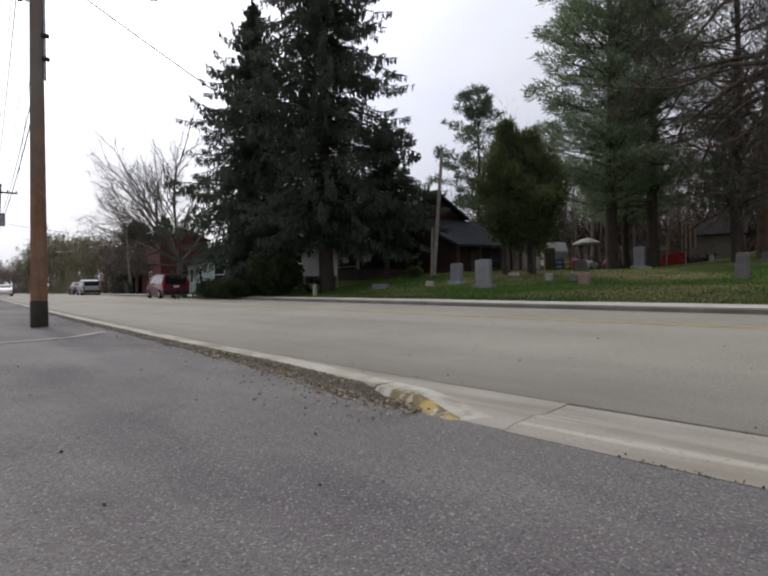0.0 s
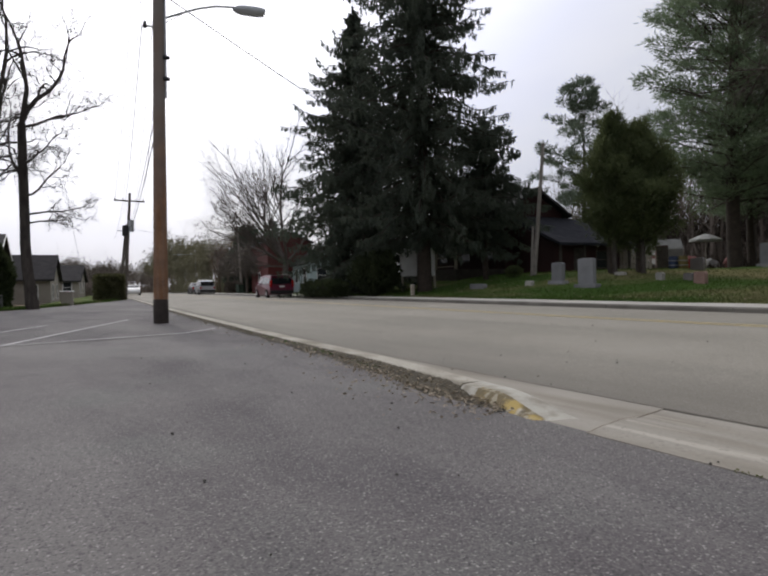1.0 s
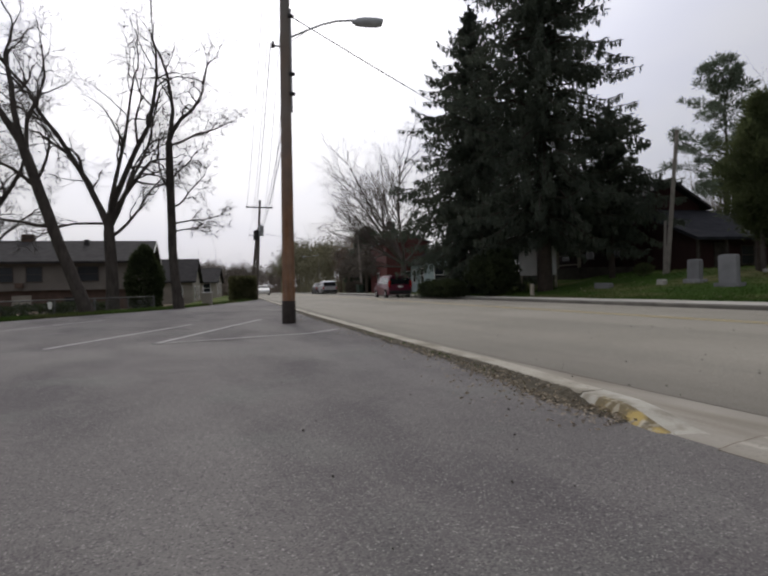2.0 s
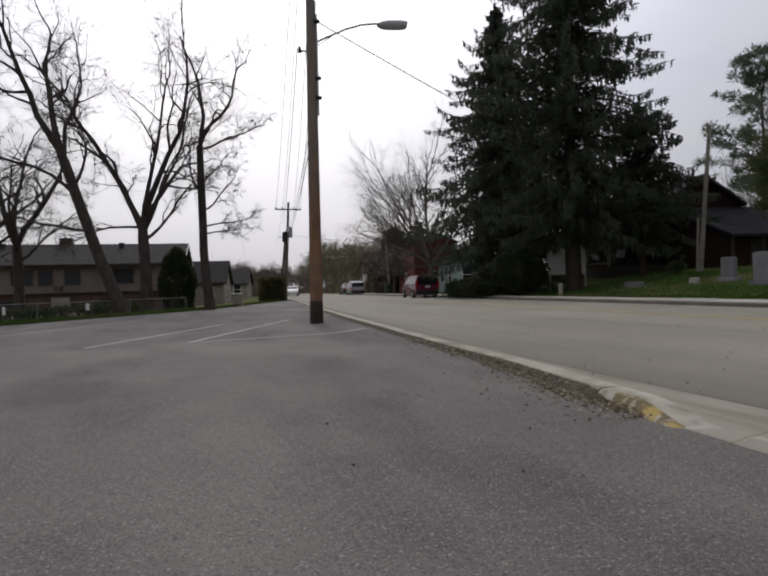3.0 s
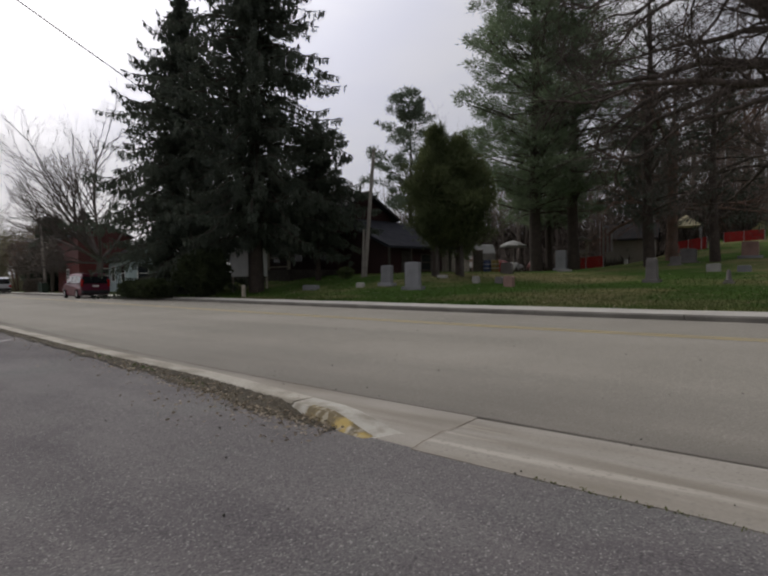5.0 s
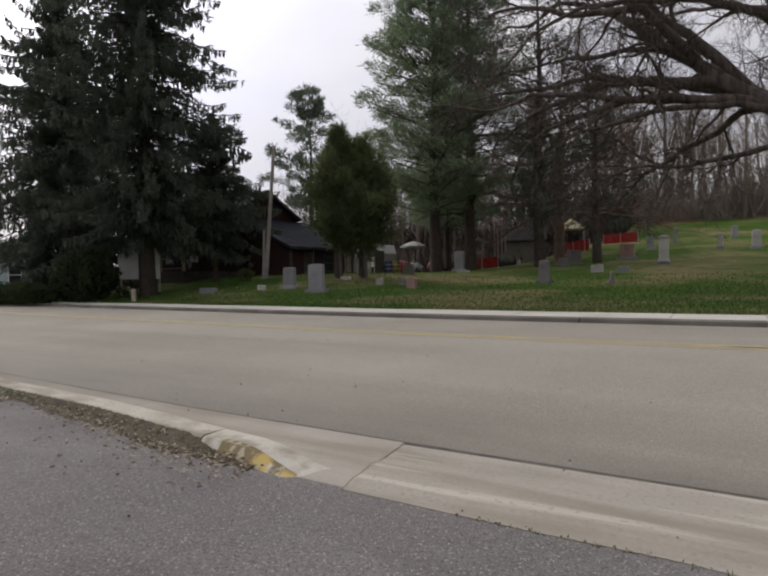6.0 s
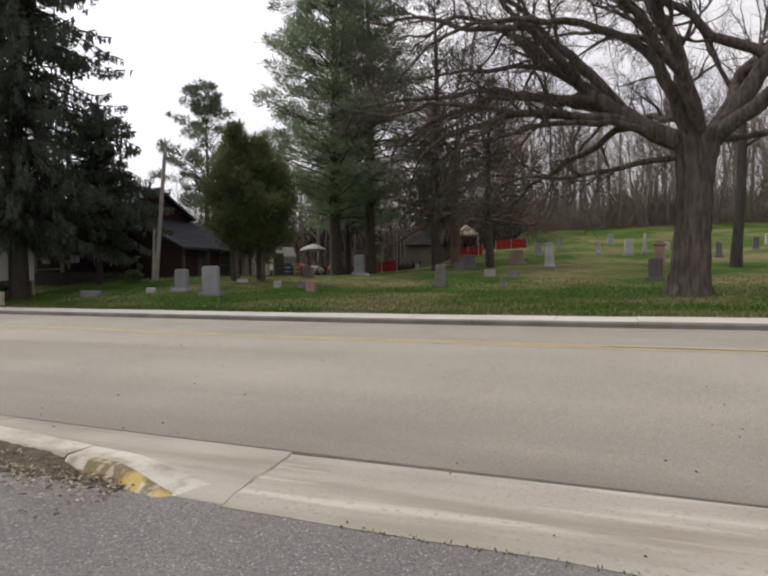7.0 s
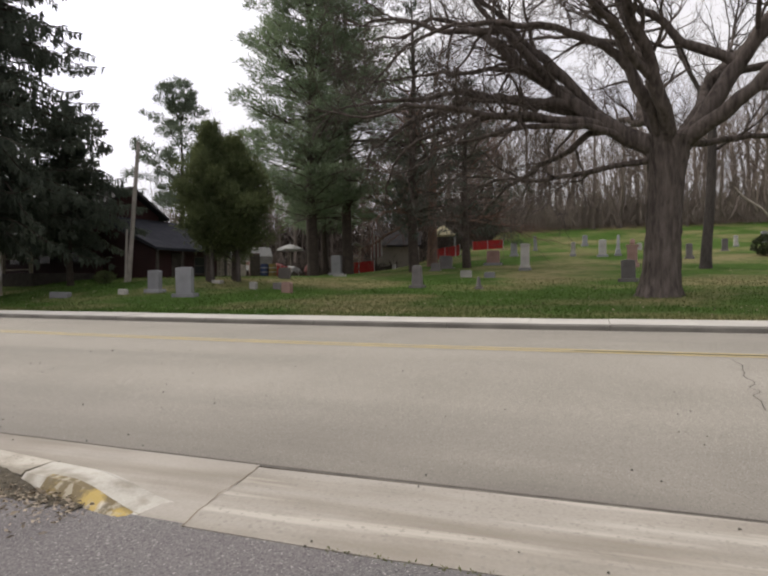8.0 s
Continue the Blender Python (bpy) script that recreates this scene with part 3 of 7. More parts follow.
sweep("slab", GUT, [1.867, 2.3, 3.0, 4.0, 4.7], M_GUTTER, apron, slant=0.16)
sweep("slab", GUT, np.concatenate([[4.708], np.arange(6, 40, 2.0), np.arange(40, 200, 8)]), M_GUTTER, apron)
# the dark seam between gutter and road
strip("road_seam", [3.395, 3.435], YS, lambda u, y: np.full(np.shape(u), -0.0225), M_SEAM, "dark dirt-filled seam along the road edge", "seam")

# near kerb with its worn yellow end
kerb = thing("kerb_near", 0, 0, 0, 0, "weathered concrete kerb, its lowered end painted yellow", "kerb", "", "structure")
NEAR = [(2.58, -0.06), (2.58, 0.058), (2.605, 0.074), (2.79, 0.072), (2.83, 0.052), (2.85, -0.06)]
END = [(2.515, -0.06), (2.52, -0.012), (2.595, 0.068), (2.78, 0.074), (2.83, 0.052), (2.85, -0.06)]
kerb_fall = lambda y: -0.25 + 1.25 * float(smooth_step(1.98, 2.75, y))
kerb_swing = lambda y: -0.12 * (1 - float(smooth_step(2.0, 2.8, y))) + float(kerb_shift(y))
kerb_line = lambda y: float(kerb_shift(y))
sweep("kerb_end", END, np.linspace(2.02, 3.1, 18), M_KERBW, kerb, "lowered kerb end", kerb_fall, kerb_swing)
sweep("paint", [(2.505, -0.03), (2.512, -0.008), (2.588, 0.071), (2.63, 0.0745), (2.63, 0.04), (2.56, -0.03)], np.linspace(2.12, 2.9, 18), M_YKERB, kerb, "flaking yellow paint", kerb_fall, kerb_swing)
y = 3.115
while y < 120:
    step = 3.05 if y < 40 else 12.2
    sweep("kerb_stone", NEAR, np.linspace(y, y + step - 0.015, 9), M_KERB, kerb, "", None, kerb_line)
    y += step
# far kerb and sidewalk slabs
kerb2 = thing("kerb_far", 0, 0, 0, 0, "concrete kerb below the sidewalk", "kerb", "", "structure")
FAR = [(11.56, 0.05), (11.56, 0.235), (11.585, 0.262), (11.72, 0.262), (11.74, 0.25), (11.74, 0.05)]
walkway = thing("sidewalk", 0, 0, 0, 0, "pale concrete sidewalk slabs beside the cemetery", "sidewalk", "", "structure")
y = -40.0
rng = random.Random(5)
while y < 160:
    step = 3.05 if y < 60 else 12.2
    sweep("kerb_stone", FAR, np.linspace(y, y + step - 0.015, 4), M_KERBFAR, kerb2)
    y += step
y = -40.0
while y < 110:
    step = 1.52 if -12 < y < 45 else 6.1
    d = rng.uniform(-0.006, 0.006)
    sweep("slab", [(11.75, 0.1), (11.75, 0.262 + d), (WALK_BACK - 0.04, 0.282 + d), (WALK_BACK - 0.04, 0.1)], np.linspace(y, y + step - 0.012, 3), M_WALKCONC, walkway)
    y += step

# paint on road and lot
lines = thing("centre_line", 0, 0, 0, 0, "faded double yellow centre line", "road marking", "", "structure")
for u in (8.12, 8.34):
    strip("yellow_stripe", [u, u + 0.11], YS, lambda u, y: road_z(u) + 0.004, M_YLINE, parent=lines, kind="")
tar = thing("tar_joint", 0, 0, 0, 0, "dark tar crack between the yellow lines", "crack", "", "structure")
strip("tar", [8.255, 8.30], np.linspace(-30, 0.2, 30), lambda u, y: road_z(u) + 0.0045, M_GAP, parent=tar, kind="")


def flat_path(name, pts, width, z, material, label, category, parent=None):
    """A flat band along a line of points."""
    p = np.asarray(pts, float)
    t = np.gradient(p, axis=0)
    t /= np.linalg.norm(t, axis=1)[:, None]
    s = np.stack([-t[:, 1], t[:, 0]], 1) * width / 2
    acc = Acc()
    zz = np.array([z(x - float(bend(y))) if callable(z) else z for x, y in p])
    v = np.concatenate([np.column_stack([p - s, zz]), np.column_stack([p + s, zz])])
    n = len(p)
    i = np.arange(n - 1)
    acc.add(v, np.stack([i, i + 1, n + i + 1, n + i], -1))
    return link(name, acc.mesh(name, material), parent, label, category, "", "structure" if label else "")


def wiggle(p, q, n, amount, seed):
    r = random.Random(seed)
    return [(p[0] + (q[0] - p[0]) * i / n + r.uniform(-amount, amount), p[1] + (q[1] - p[1]) * i / n + r.uniform(-amount, amount)) for i in range(n + 1)]


stalls = thing("stall_lines", 0, 0, 0, 0, "faded white painted parking stall lines", "road marking", "", "structure")
for p, q in (((-0.4, 9.9), (3.0, 10.6)), ((-0.37, 9.85), (2.3, 16.4)), ((-1.95, 9.95), (0.4, 15.3)), ((-5.4, 12.8), (-2.1, 20.0))):
    flat_path("stripe", wiggle(p, q, 12, 0.006, 2), 0.10, lambda u: 0.01 + float(lot_rise(u, 10.0)), M_WLINE, "", "", stalls)
flat_path("road_crack", wiggle((8.0, -1.6), (5.6, -1.3), 14, 0.05, 8), 0.008, lambda u: float(road_z(u)) + 0.004, M_GAP, "thin dark crack across the asphalt", "crack")
flat_path("road_crack", wiggle((5.7, 9.9), (8.3, 10.6), 14, 0.05, 9), 0.008, lambda u: float(road_z(u)) + 0.004, M_GAP, "thin dark crack across the asphalt", "crack")
flat_path("apron_joint", wiggle((2.5, 1.86), (3.4, 2.005), 16, 0.008, 4), 0.008, lambda u: float(np.interp(u, [2.5, 2.78, 3.02, 3.08, 3.4], [0.004, 0.012, -0.004, -0.012, -0.016])) + 0.003, M_JOINT, "dirty brown joint across the concrete apron", "joint")
nr = np.random.default_rng(3)
dy = np.arange(2.5, 22, 0.03)
line = bend(dy) + kerb_shift(dy)
wide = (0.03 + 0.09 * smooth_step(2.4, 3.2, dy) * (1 - 0.6 * smooth_step(4.5, 10, dy))) * (0.5 + 0.5 * np.sin(dy * 2.3) ** 2) + np.abs(nr.normal(0, 0.035, len(dy)))
bank = 0.066 * smooth_step(2.75, 3.3, dy) + nr.normal(0, 0.003, len(dy))
acc = Acc()
acc.add(np.concatenate([np.column_stack([2.54 + 0.039 * smooth_step(2.9, 3.3, dy) + line, dy, 0.006 + bank]), np.column_stack([2.53 + line - wide * 0.35, dy, 0.009 + np.maximum(bank * 0.4, lot_rise(2.5, dy))]), np.column_stack([2.5 + line - wide, dy, 0.005 + lot_rise(2.48 - wide, dy)])]), quad_index(3, len(dy)))
link("kerbside_dirt", acc.mesh("kerbside_dirt", M_DIRT), None, "dark dirt gathered along the kerb", "dirt", "", "structure")
# fallen leaves along the kerb
acc = Acc()
ly = np.concatenate([2.3 + nr.gamma(2.0, 0.8, 1300), nr.uniform(4, 18, 500)])
lx = 2.54 + bend(ly) + kerb_shift(ly) - np.abs(nr.normal(0, 0.16, len(ly))) * (1 + (nr.uniform(0, 1, len(ly)) < 0.2))
acc.blades(np.column_stack([lx, ly, nr.uniform(0.01, 0.03, len(ly)) + 0.05 * np.clip(1 - (2.56 + bend(ly) + kerb_shift(ly) - lx) / 0.08, 0, 1) * smooth_step(2.9, 3.3, ly) * (1 - smooth_step(3.3, 7, ly)) + lot_rise(lx - bend(ly) - kerb_shift(ly), ly)]), np.column_stack([nr.normal(size=(len(ly), 2)), nr.uniform(-0.1, 0.35, len(ly))]), nr.uniform(0.012, 0.045, len(ly)), nr.uniform(0.003, 0.01, len(ly)), nr)
link("leaf_litter", acc.mesh("leaf_litter", M_LEAF), None, "dry brown leaves lying along the kerb", "leaves", "", "stuff")
acc = Acc()
wy = nr.uniform(-5, 1.9, 700)
acc.blades(np.column_stack([2.495 + nr.normal(0, 0.012, 700), wy, np.zeros(700)]), np.column_stack([nr.normal(0, 0.7, (700, 2)), np.ones(700)]), nr.uniform(0.006, 0.028, 700) * (np.sin(wy * 3.1) > -0.3), nr.uniform(0.002, 0.005, 700), nr)
ty = 2.7 + nr.gamma(1.8, 1.6, 900)
acc.blades(np.column_stack([2.5 + bend(ty) + kerb_shift(ty) + nr.normal(0, 0.025, 900), ty, 0.012 + lot_rise(2.5, ty)]), np.column_stack([nr.normal(0, 0.8, (900, 2)), np.ones(900)]), nr.uniform(0.008, 0.04, 900) * (np.sin(ty * 5.7) > -0.1), nr.uniform(0.002, 0.005, 900), nr)
link("moss", acc.mesh("moss", M_GRASS), None, "sparse moss and weeds in the joint beside the lot", "weeds", "", "stuff")
# little stones and grit on the road and lot
acc = Acc()
for _ in range(130):
    x, y, s = nr.uniform(0.6, 7.5), nr.uniform(-2.5, 8), nr.uniform(0.003, 0.009)
    z = float(road_z(x)) if x > 3.45 else 0.01
    acc.tube([(x, y, z - 0.002), (x + s * 0.3, y, z + s * 0.6), (x + s * 0.2, y + s * 0.2, z + s)], [s, s * 0.9, s * 0.2], 5)
link("grit", acc.mesh("grit", M_GAP), None, "small dark stones scattered on the asphalt", "grit", "", "stuff")
# ---- trees ----
def unit(v):
    return v / (np.linalg.norm(v) + 1e-9)


def run(p, d, length, n, wander, lift, rng):
    """A wandering line: lift bends it up (or down) as it goes."""
    pts, d = [np.array(p, float)], unit(np.array(d, float))
    for _ in range(n):
        d = unit(d + rng.normal(size=3) * wander + np.array([0, 0, lift]))
        pts.append(pts[-1] + d * length / n)
    return np.array(pts), d


def aside(d, angle, rng):
    """A direction that leans away from d by an angle."""
    s = unit(np.cross(d, rng.normal(size=3)))
    return unit(d * math.cos(angle) + s * math.sin(angle))


def branch_out(acc, p, d, length, radius, level, spec, rng):
    """A limb and all that grows from it. spec: per level (children, angle, length ratio, wander, lift)."""
    kids, angle, ratio, wander, lift = spec[level]
    if level + 1 >= len(spec) and level > 1:
        acc.thin.append((p, unit(np.asarray(d, float)), length, max(radius * 0.6, 0.0045), rng.normal(size=3) * wander * 1.6 + np.array([0, 0, lift * 2])))
        return
    n = (7, 6, 5, 4, 3, 3)[min(level, 5)]
    pts, end = run(p, d, length, n, wander, lift, rng)
    tip = 0.34 if level < 2 else 0.28
    rad = radius * np.linspace(1, tip, n + 1)
    acc.tube(pts, np.maximum(rad, 0.006), (9, 7, 4, 3, 3, 3)[min(level, 5)])
    if level + 1 >= len(spec):
        return
    for k in range(kids):
        f = 0.28 + 0.72 * (k + rng.uniform(0.2, 1)) / kids
        i = min(int(f * n), n - 1)
        q = pts[i] + (pts[i + 1] - pts[i]) * (f * n - i if f * n - i < 1 else 1)
        dd = aside(unit(pts[i + 1] - pts[i]), angle * rng.uniform(0.6, 1.3), rng)
        branch_out(acc, q, dd, length * ratio * rng.uniform(0.7, 1.25) * (1.15 - 0.4 * f), radius * (1 - (1 - tip) * f) * rng.uniform(0.5, 0.72), level + 1, spec, rng)
    branch_out(acc, pts[-1], end, length * ratio * 1.0, radius * tip * 0.95, level + 1, spec, rng)


def bare_tree(name, x, y, z, label, trunk, limbs, spec, material, seed, group="", radius=0.3, flare=1.35, lean=(0, 0, 1), lobes=0.0):
    """A leafless tree: trunk height, main limbs as (azimuth, elevation, length, share of radius, height share)."""
    rng = np.random.default_rng(seed)
    root = thing(name, x, y, z, 0, label, "tree", group)
    acc = Acc()
    pts, _ = run((0, 0, -0.3), lean, trunk + 0.3, 8, 0.025, 0.0, rng)
    share = np.linspace(0, 1, 9)
    rad = radius * (1 + (flare - 1) * np.exp(-share * 9) * 1.0) * (1 - 0.18 * share)
    rad[-1] *= 0.9
    acc.tube(pts, rad, 14 if not lobes else 40)
    if lobes:
        v = acc.v[0].reshape(9, 40, 3)
        a = np.arange(40) * 2 * np.pi / 40
        for r in range(9):
            k = 1 + lobes * (np.cos(5 * a + 0.7) * 0.6 + np.cos(8 * a + 2 + r * 0.3) * 0.3) * math.exp(-r * 0.55) + 0.025 * np.cos(13 * a + r) + 0.03 * rng.normal(size=40)
            v[r] = pts[r] + (v[r] - pts[r]) * k[:, None]
        acc.v[0] = v.reshape(-1, 3)
    link("trunk", acc.mesh("trunk", material, True), root)
    acc = Acc()
    for az, el, length, part_r, up in limbs:
        a, e = radians(az), radians(el)
        i = min(int(up * 8), 7)
        p = pts[i] + (pts[i + 1] - pts[i]) * (up * 8 - i)
        branch_out(acc, p, (math.cos(e) * math.sin(a), math.cos(e) * math.cos(a), math.sin(e)), length, radius * part_r, 0, spec, rng)
    link("crown", acc.mesh("crown", material, True), root, "bare branches and twigs", "", "", "stuff")
    return root


def conifer(name, x, y, z, label, height, radius, material, seed, first=0.06, droop=0.35, dense=1.0, hang=0.7, blade=(0.34, 0.045), trunk_r=0.28, profile=1.0, gappy=0.0, group="", ragged=0.14, per=95, lean=0.0, knee=1.0, habit="spray", rise=0.25, step=1.0, upturn=0.75, waist=0.72):
    """A needle tree. Its boughs carry side sprays ("spray"), hanging curtains ("weep") or round tufts ("tuft")."""
    rng = np.random.default_rng(seed)
    root = thing(name, x, y, z, 0, label, "tree", group)
    acc = Acc()
    tz = np.linspace(-0.3, height, 9)
    acc.tube(np.column_stack([lean * tz / height, 0.1 * np.sin(tz * 0.4), tz]), trunk_r * np.linspace(1.1, 0.06, 9), 10)
    link("trunk", acc.mesh("trunk", M_CONBARK, True), root)
    wood, leaf = Acc(), Acc()
    h = height * first
    n = 6
    while h < height * 0.985:
        s = h / height
        reach = radius * min(1.0, ((1 - s) / knee) ** profile) * (waist + (1 - waist) * min(1, (s - first) / 0.2)) + 0.08
        count = max(4, int((5 + 5 * (1 - s)) * dense))
        a0 = rng.uniform(0, 6.28)
        for k in range(count):
            if rng.uniform() < gappy:
                continue
            az = a0 + k * 6.283 / count + rng.normal(0, 0.2)
            L = reach * rng.uniform(0.86 - ragged, 1.0 + ragged * 0.7)
            if L < 0.15:
                continue
            d = unit(np.array([math.sin(az), math.cos(az), rise + 0.45 * s + rng.normal(0, 0.13)]))
            pts = [np.array([lean * s, 0, h + rng.normal(0, 0.2 * step)])]
            turn_at = rng.uniform(0.45, 0.7)
            for i in range(n):
                d = unit(d + np.array([0, 0, -droop * (0.9 if i / n < turn_at else -upturn)]) * 0.5 + rng.normal(size=3) * 0.06)
                pts.append(pts[-1] + d * L / n)
            pts = np.array(pts)
            wood.tube(pts, np.linspace(0.012 + 0.012 * L, 0.006, n + 1), 3)
            m = int(per * dense * (0.25 + L / radius))
            if habit == "plume":
                c = 5 + int(L * 5.0)
                f0 = 0.16 + 0.84 * rng.uniform(0, 1, c) ** 0.7
                spot = rng.integers(0, c, m)
                f = f0[spot] * n
            elif habit == "tuft":
                c = 3 + int(L * 2.0)
                f0 = 1 - rng.uniform(0, 0.72, c) ** 1.25
                spot = rng.integers(0, c, m)
                f = f0[spot] * n
            elif habit == "weep":
                c = 8 + int(L * 13)
                f0 = rng.uniform(0.08, 1.0, c) ** 0.85
                spot = rng.integers(0, c, m)
                f = f0[spot] * n
            else:
                f = rng.uniform(0.12, 1.0, m) ** 0.75 * n
            i = np.minimum(f.astype(int), n - 1)
            base = pts[i] + (pts[i + 1] - pts[i]) * (f - i)[:, None]
            along = pts[i + 1] - pts[i]
            along /= np.linalg.norm(along, axis=1)[:, None]
            side = np.cross(along, [0, 0, 1.0])
            down = np.array([0, 0, -1.0])
            if habit == "plume":
                arm = rng.choice([-1, 1], c) * (0.15 + 0.4 * L * (1.1 - f0)) * rng.uniform(0.2, 1.0, c)
                up = np.abs(arm) * rng.uniform(0.0, 0.45, c) + rng.normal(0.04, 0.09, c)
                ball = rng.normal(size=(m, 3))
                base = base + side * arm[spot][:, None] + along * (np.abs(arm) * 0.7)[spot][:, None] - down * up[spot][:, None] + ball * np.array([0.14, 0.14, 0.08])
                way = ball * 0.5 + along * 0.6 + side * np.sign(arm)[spot][:, None] * 0.35 - down * 0.3
                for k2 in range(c):
                    q2 = f0[k2] * n
                    i2 = min(int(q2), n - 1)
                    stem = pts[i2] + (pts[i2 + 1] - pts[i2]) * (q2 - i2)
                    s2 = np.cross(unit(pts[i2 + 1] - pts[i2]), [0, 0, 1.0])
                    tip2 = stem + s2 * arm[k2] + unit(pts[i2 + 1] - pts[i2]) * abs(arm[k2]) * 0.7 + np.array([0, 0, up[k2]])
                    wood.thin.append((stem, unit(tip2 - stem), float(np.linalg.norm(tip2 - stem)) + 0.05, 0.009, np.zeros(3)))
            elif habit == "tuft":
                off = rng.normal(0, 0.12 * L + 0.06, c) * (1.25 - f0)
                up = rng.normal(0.06, 0.1, c)
                ball = rng.normal(size=(m, 3))
                base = base + side * off[spot][:, None] - down * up[spot][:, None] + ball * (0.12 + 0.02 * L)
                way = ball * 0.6 + along * 0.55 - down * 0.35
            elif habit == "weep":
                off = rng.uniform(-1, 1, c) * (0.16 * L + 0.03) * (1.04 - f0)
                drop = rng.uniform(0.25, 1.0, c) * hang * min(1.0, 0.35 + L / radius) * (1.0 - 0.72 * f0)
                g = np.where(rng.uniform(0, 1, m) < 0.22, 0.0, rng.uniform(0, 1, m))
                base = base + side * off[spot][:, None] + down * (drop[spot] * g)[:, None] + rng.normal(0, 0.012, (m, 3))
                clothed = (g == 0)[:, None]
                way = np.where(clothed, along + side * rng.normal(0, 0.35, m)[:, None], down * 1.0 + along * 0.25 + rng.normal(0, 0.2, (m, 3)))
            else:
                sgn = rng.choice([-1, 1], m)[:, None]
                wide = (0.10 * L + 0.08) * rng.uniform(0, 1, m)[:, None] * (1.15 - f / n)[:, None] * 1.6
                base = base + side * sgn * wide + down * (np.abs(rng.normal(0, 0.05, m)) * hang)[:, None]
                way = along * 0.55 + side * sgn * rng.uniform(0.1, 0.9, m)[:, None] + np.column_stack([np.zeros(m), np.zeros(m), -hang * rng.uniform(0.2, 1.5, m) + (1 - hang) * rng.uniform(0, 0.8, m)])
            thin = 1.0 - 0.4 * f / n if habit == "weep" else 1.0
            leaf.blades(base, way, rng.uniform(0.6, 1.3, m) * blade[0] * thin, rng.uniform(0.6, 1.3, m) * blade[1], rng)
        h += height * rng.uniform(0.018, 0.03) * (1.35 - 0.6 * s) * step
    link("branchwork", wood.mesh("branchwork", M_CONBARK), root, "", "", "", "stuff")
    link("crown", leaf.mesh("crown", material), root, "dark needle foliage with gaps", "", "", "stuff")
    return root


def leafy(name, x, y, z, label, category, size, material, seed, count, blade=(0.2, 0.05), shape=2.2, stems=0, lumps=14, group="", upright=0.6, drop=0.0):
    """A shrub, hedge or clipped evergreen: sprays over many lumps, thick at the outside, with an uneven outline."""
    rng = np.random.default_rng(seed)
    root = thing(name, x, y, z, 0, label, category, group)
    sx, sy, sz = size
    acc = Acc()
    for _ in range(stems):
        a, e = rng.uniform(0, 6.28), rng.uniform(0.2, 0.9)
        acc.tube([(0, 0, -0.1 - drop), (sx * 0.3 * e * math.sin(a), sy * 0.3 * e * math.cos(a), sz * 0.5), (sx * 0.8 * e * math.sin(a), sy * 0.8 * e * math.cos(a), sz * 0.85)], [0.03, 0.02, 0.008], 4)
    if stems:
        link("branchwork", acc.mesh("branchwork", M_BARK2, True), root, "", "", "", "stuff")
    a = rng.uniform(0, 6.283, count)
    c = rng.uniform(-1, 1, count)
    r = np.sqrt(1 - c * c)
    dirs = np.column_stack([r * np.sin(a), r * np.cos(a), c])
    lump_d = rng.normal(size=(lumps, 3))
    lump_d /= np.linalg.norm(lump_d, axis=1)[:, None]
    bulge = 0.84 + 0.2 * np.max(np.clip((dirs @ lump_d.T - 0.85) * 7, 0, 1), axis=1) + 0.06 * np.sin(dirs @ (lump_d[:6].T * 9) + np.arange(6)).sum(1) / 2
    rad = bulge * (1 - np.abs(rng.normal(0, 0.13, count)))
    q = np.sign(dirs) * np.abs(dirs) ** (2.0 / shape)
    if shape > 4:
        q = rng.uniform(-1, 1, (count, 3))
        face = rng.integers(0, 3, count)
        q[np.arange(count), face] = np.sign(q[np.arange(count), face])
        rad = 0.9 + 0.1 * bulge - np.abs(rng.normal(0, 0.1, count))
    base = q * rad[:, None] * np.array([sx, sy, sz / 2]) + np.array([0, 0, sz / 2])
    keep = base[:, 2] > 0.02
    base, dirs = base[keep], dirs[keep]
    way = dirs * (1 - upright * 0.5) + np.array([0, 0, upright]) + rng.normal(0, 0.4, dirs.shape)
    acc = Acc()
    acc.blades(base, way, rng.uniform(0.6, 1.3, len(base)) * blade[0], rng.uniform(0.6, 1.3, len(base)) * blade[1], rng)
    link("foliage", acc.mesh("foliage", material), root, "", "", "", "stuff")
    return root


LZ = lambda x, y: float(lawn_z(x, y))

# the pair of great spruces
conifer("spruce_tree", 17.45, 23.8, LZ(17.45, 23.8), "tall dark Norway spruce with drooping boughs on the lawn", 25.5, 4.4, M_SPRUCE, 11, first=0.12, droop=0.42, dense=1.5, hang=0.95, trunk_r=0.36, profile=0.95, knee=0.55, per=330, blade=(0.29, 0.026), ragged=0.28, habit="weep", rise=0.1, gappy=0.06, upturn=1.15, step=0.8, waist=1.0)
conifer("spruce_tree", 16.8, 29.7, LZ(16.8, 29.7), "dark Norway spruce crowding a taller one", 17.0, 5.5, M_SPRUCE, 12, first=0.04, droop=0.4, dense=1.5, hang=0.9, trunk_r=0.3, profile=0.85, knee=0.72, per=290, blade=(0.29, 0.028), ragged=0.42, habit="weep", rise=0.1, gappy=0.06, upturn=1.15, step=0.85, waist=0.6)
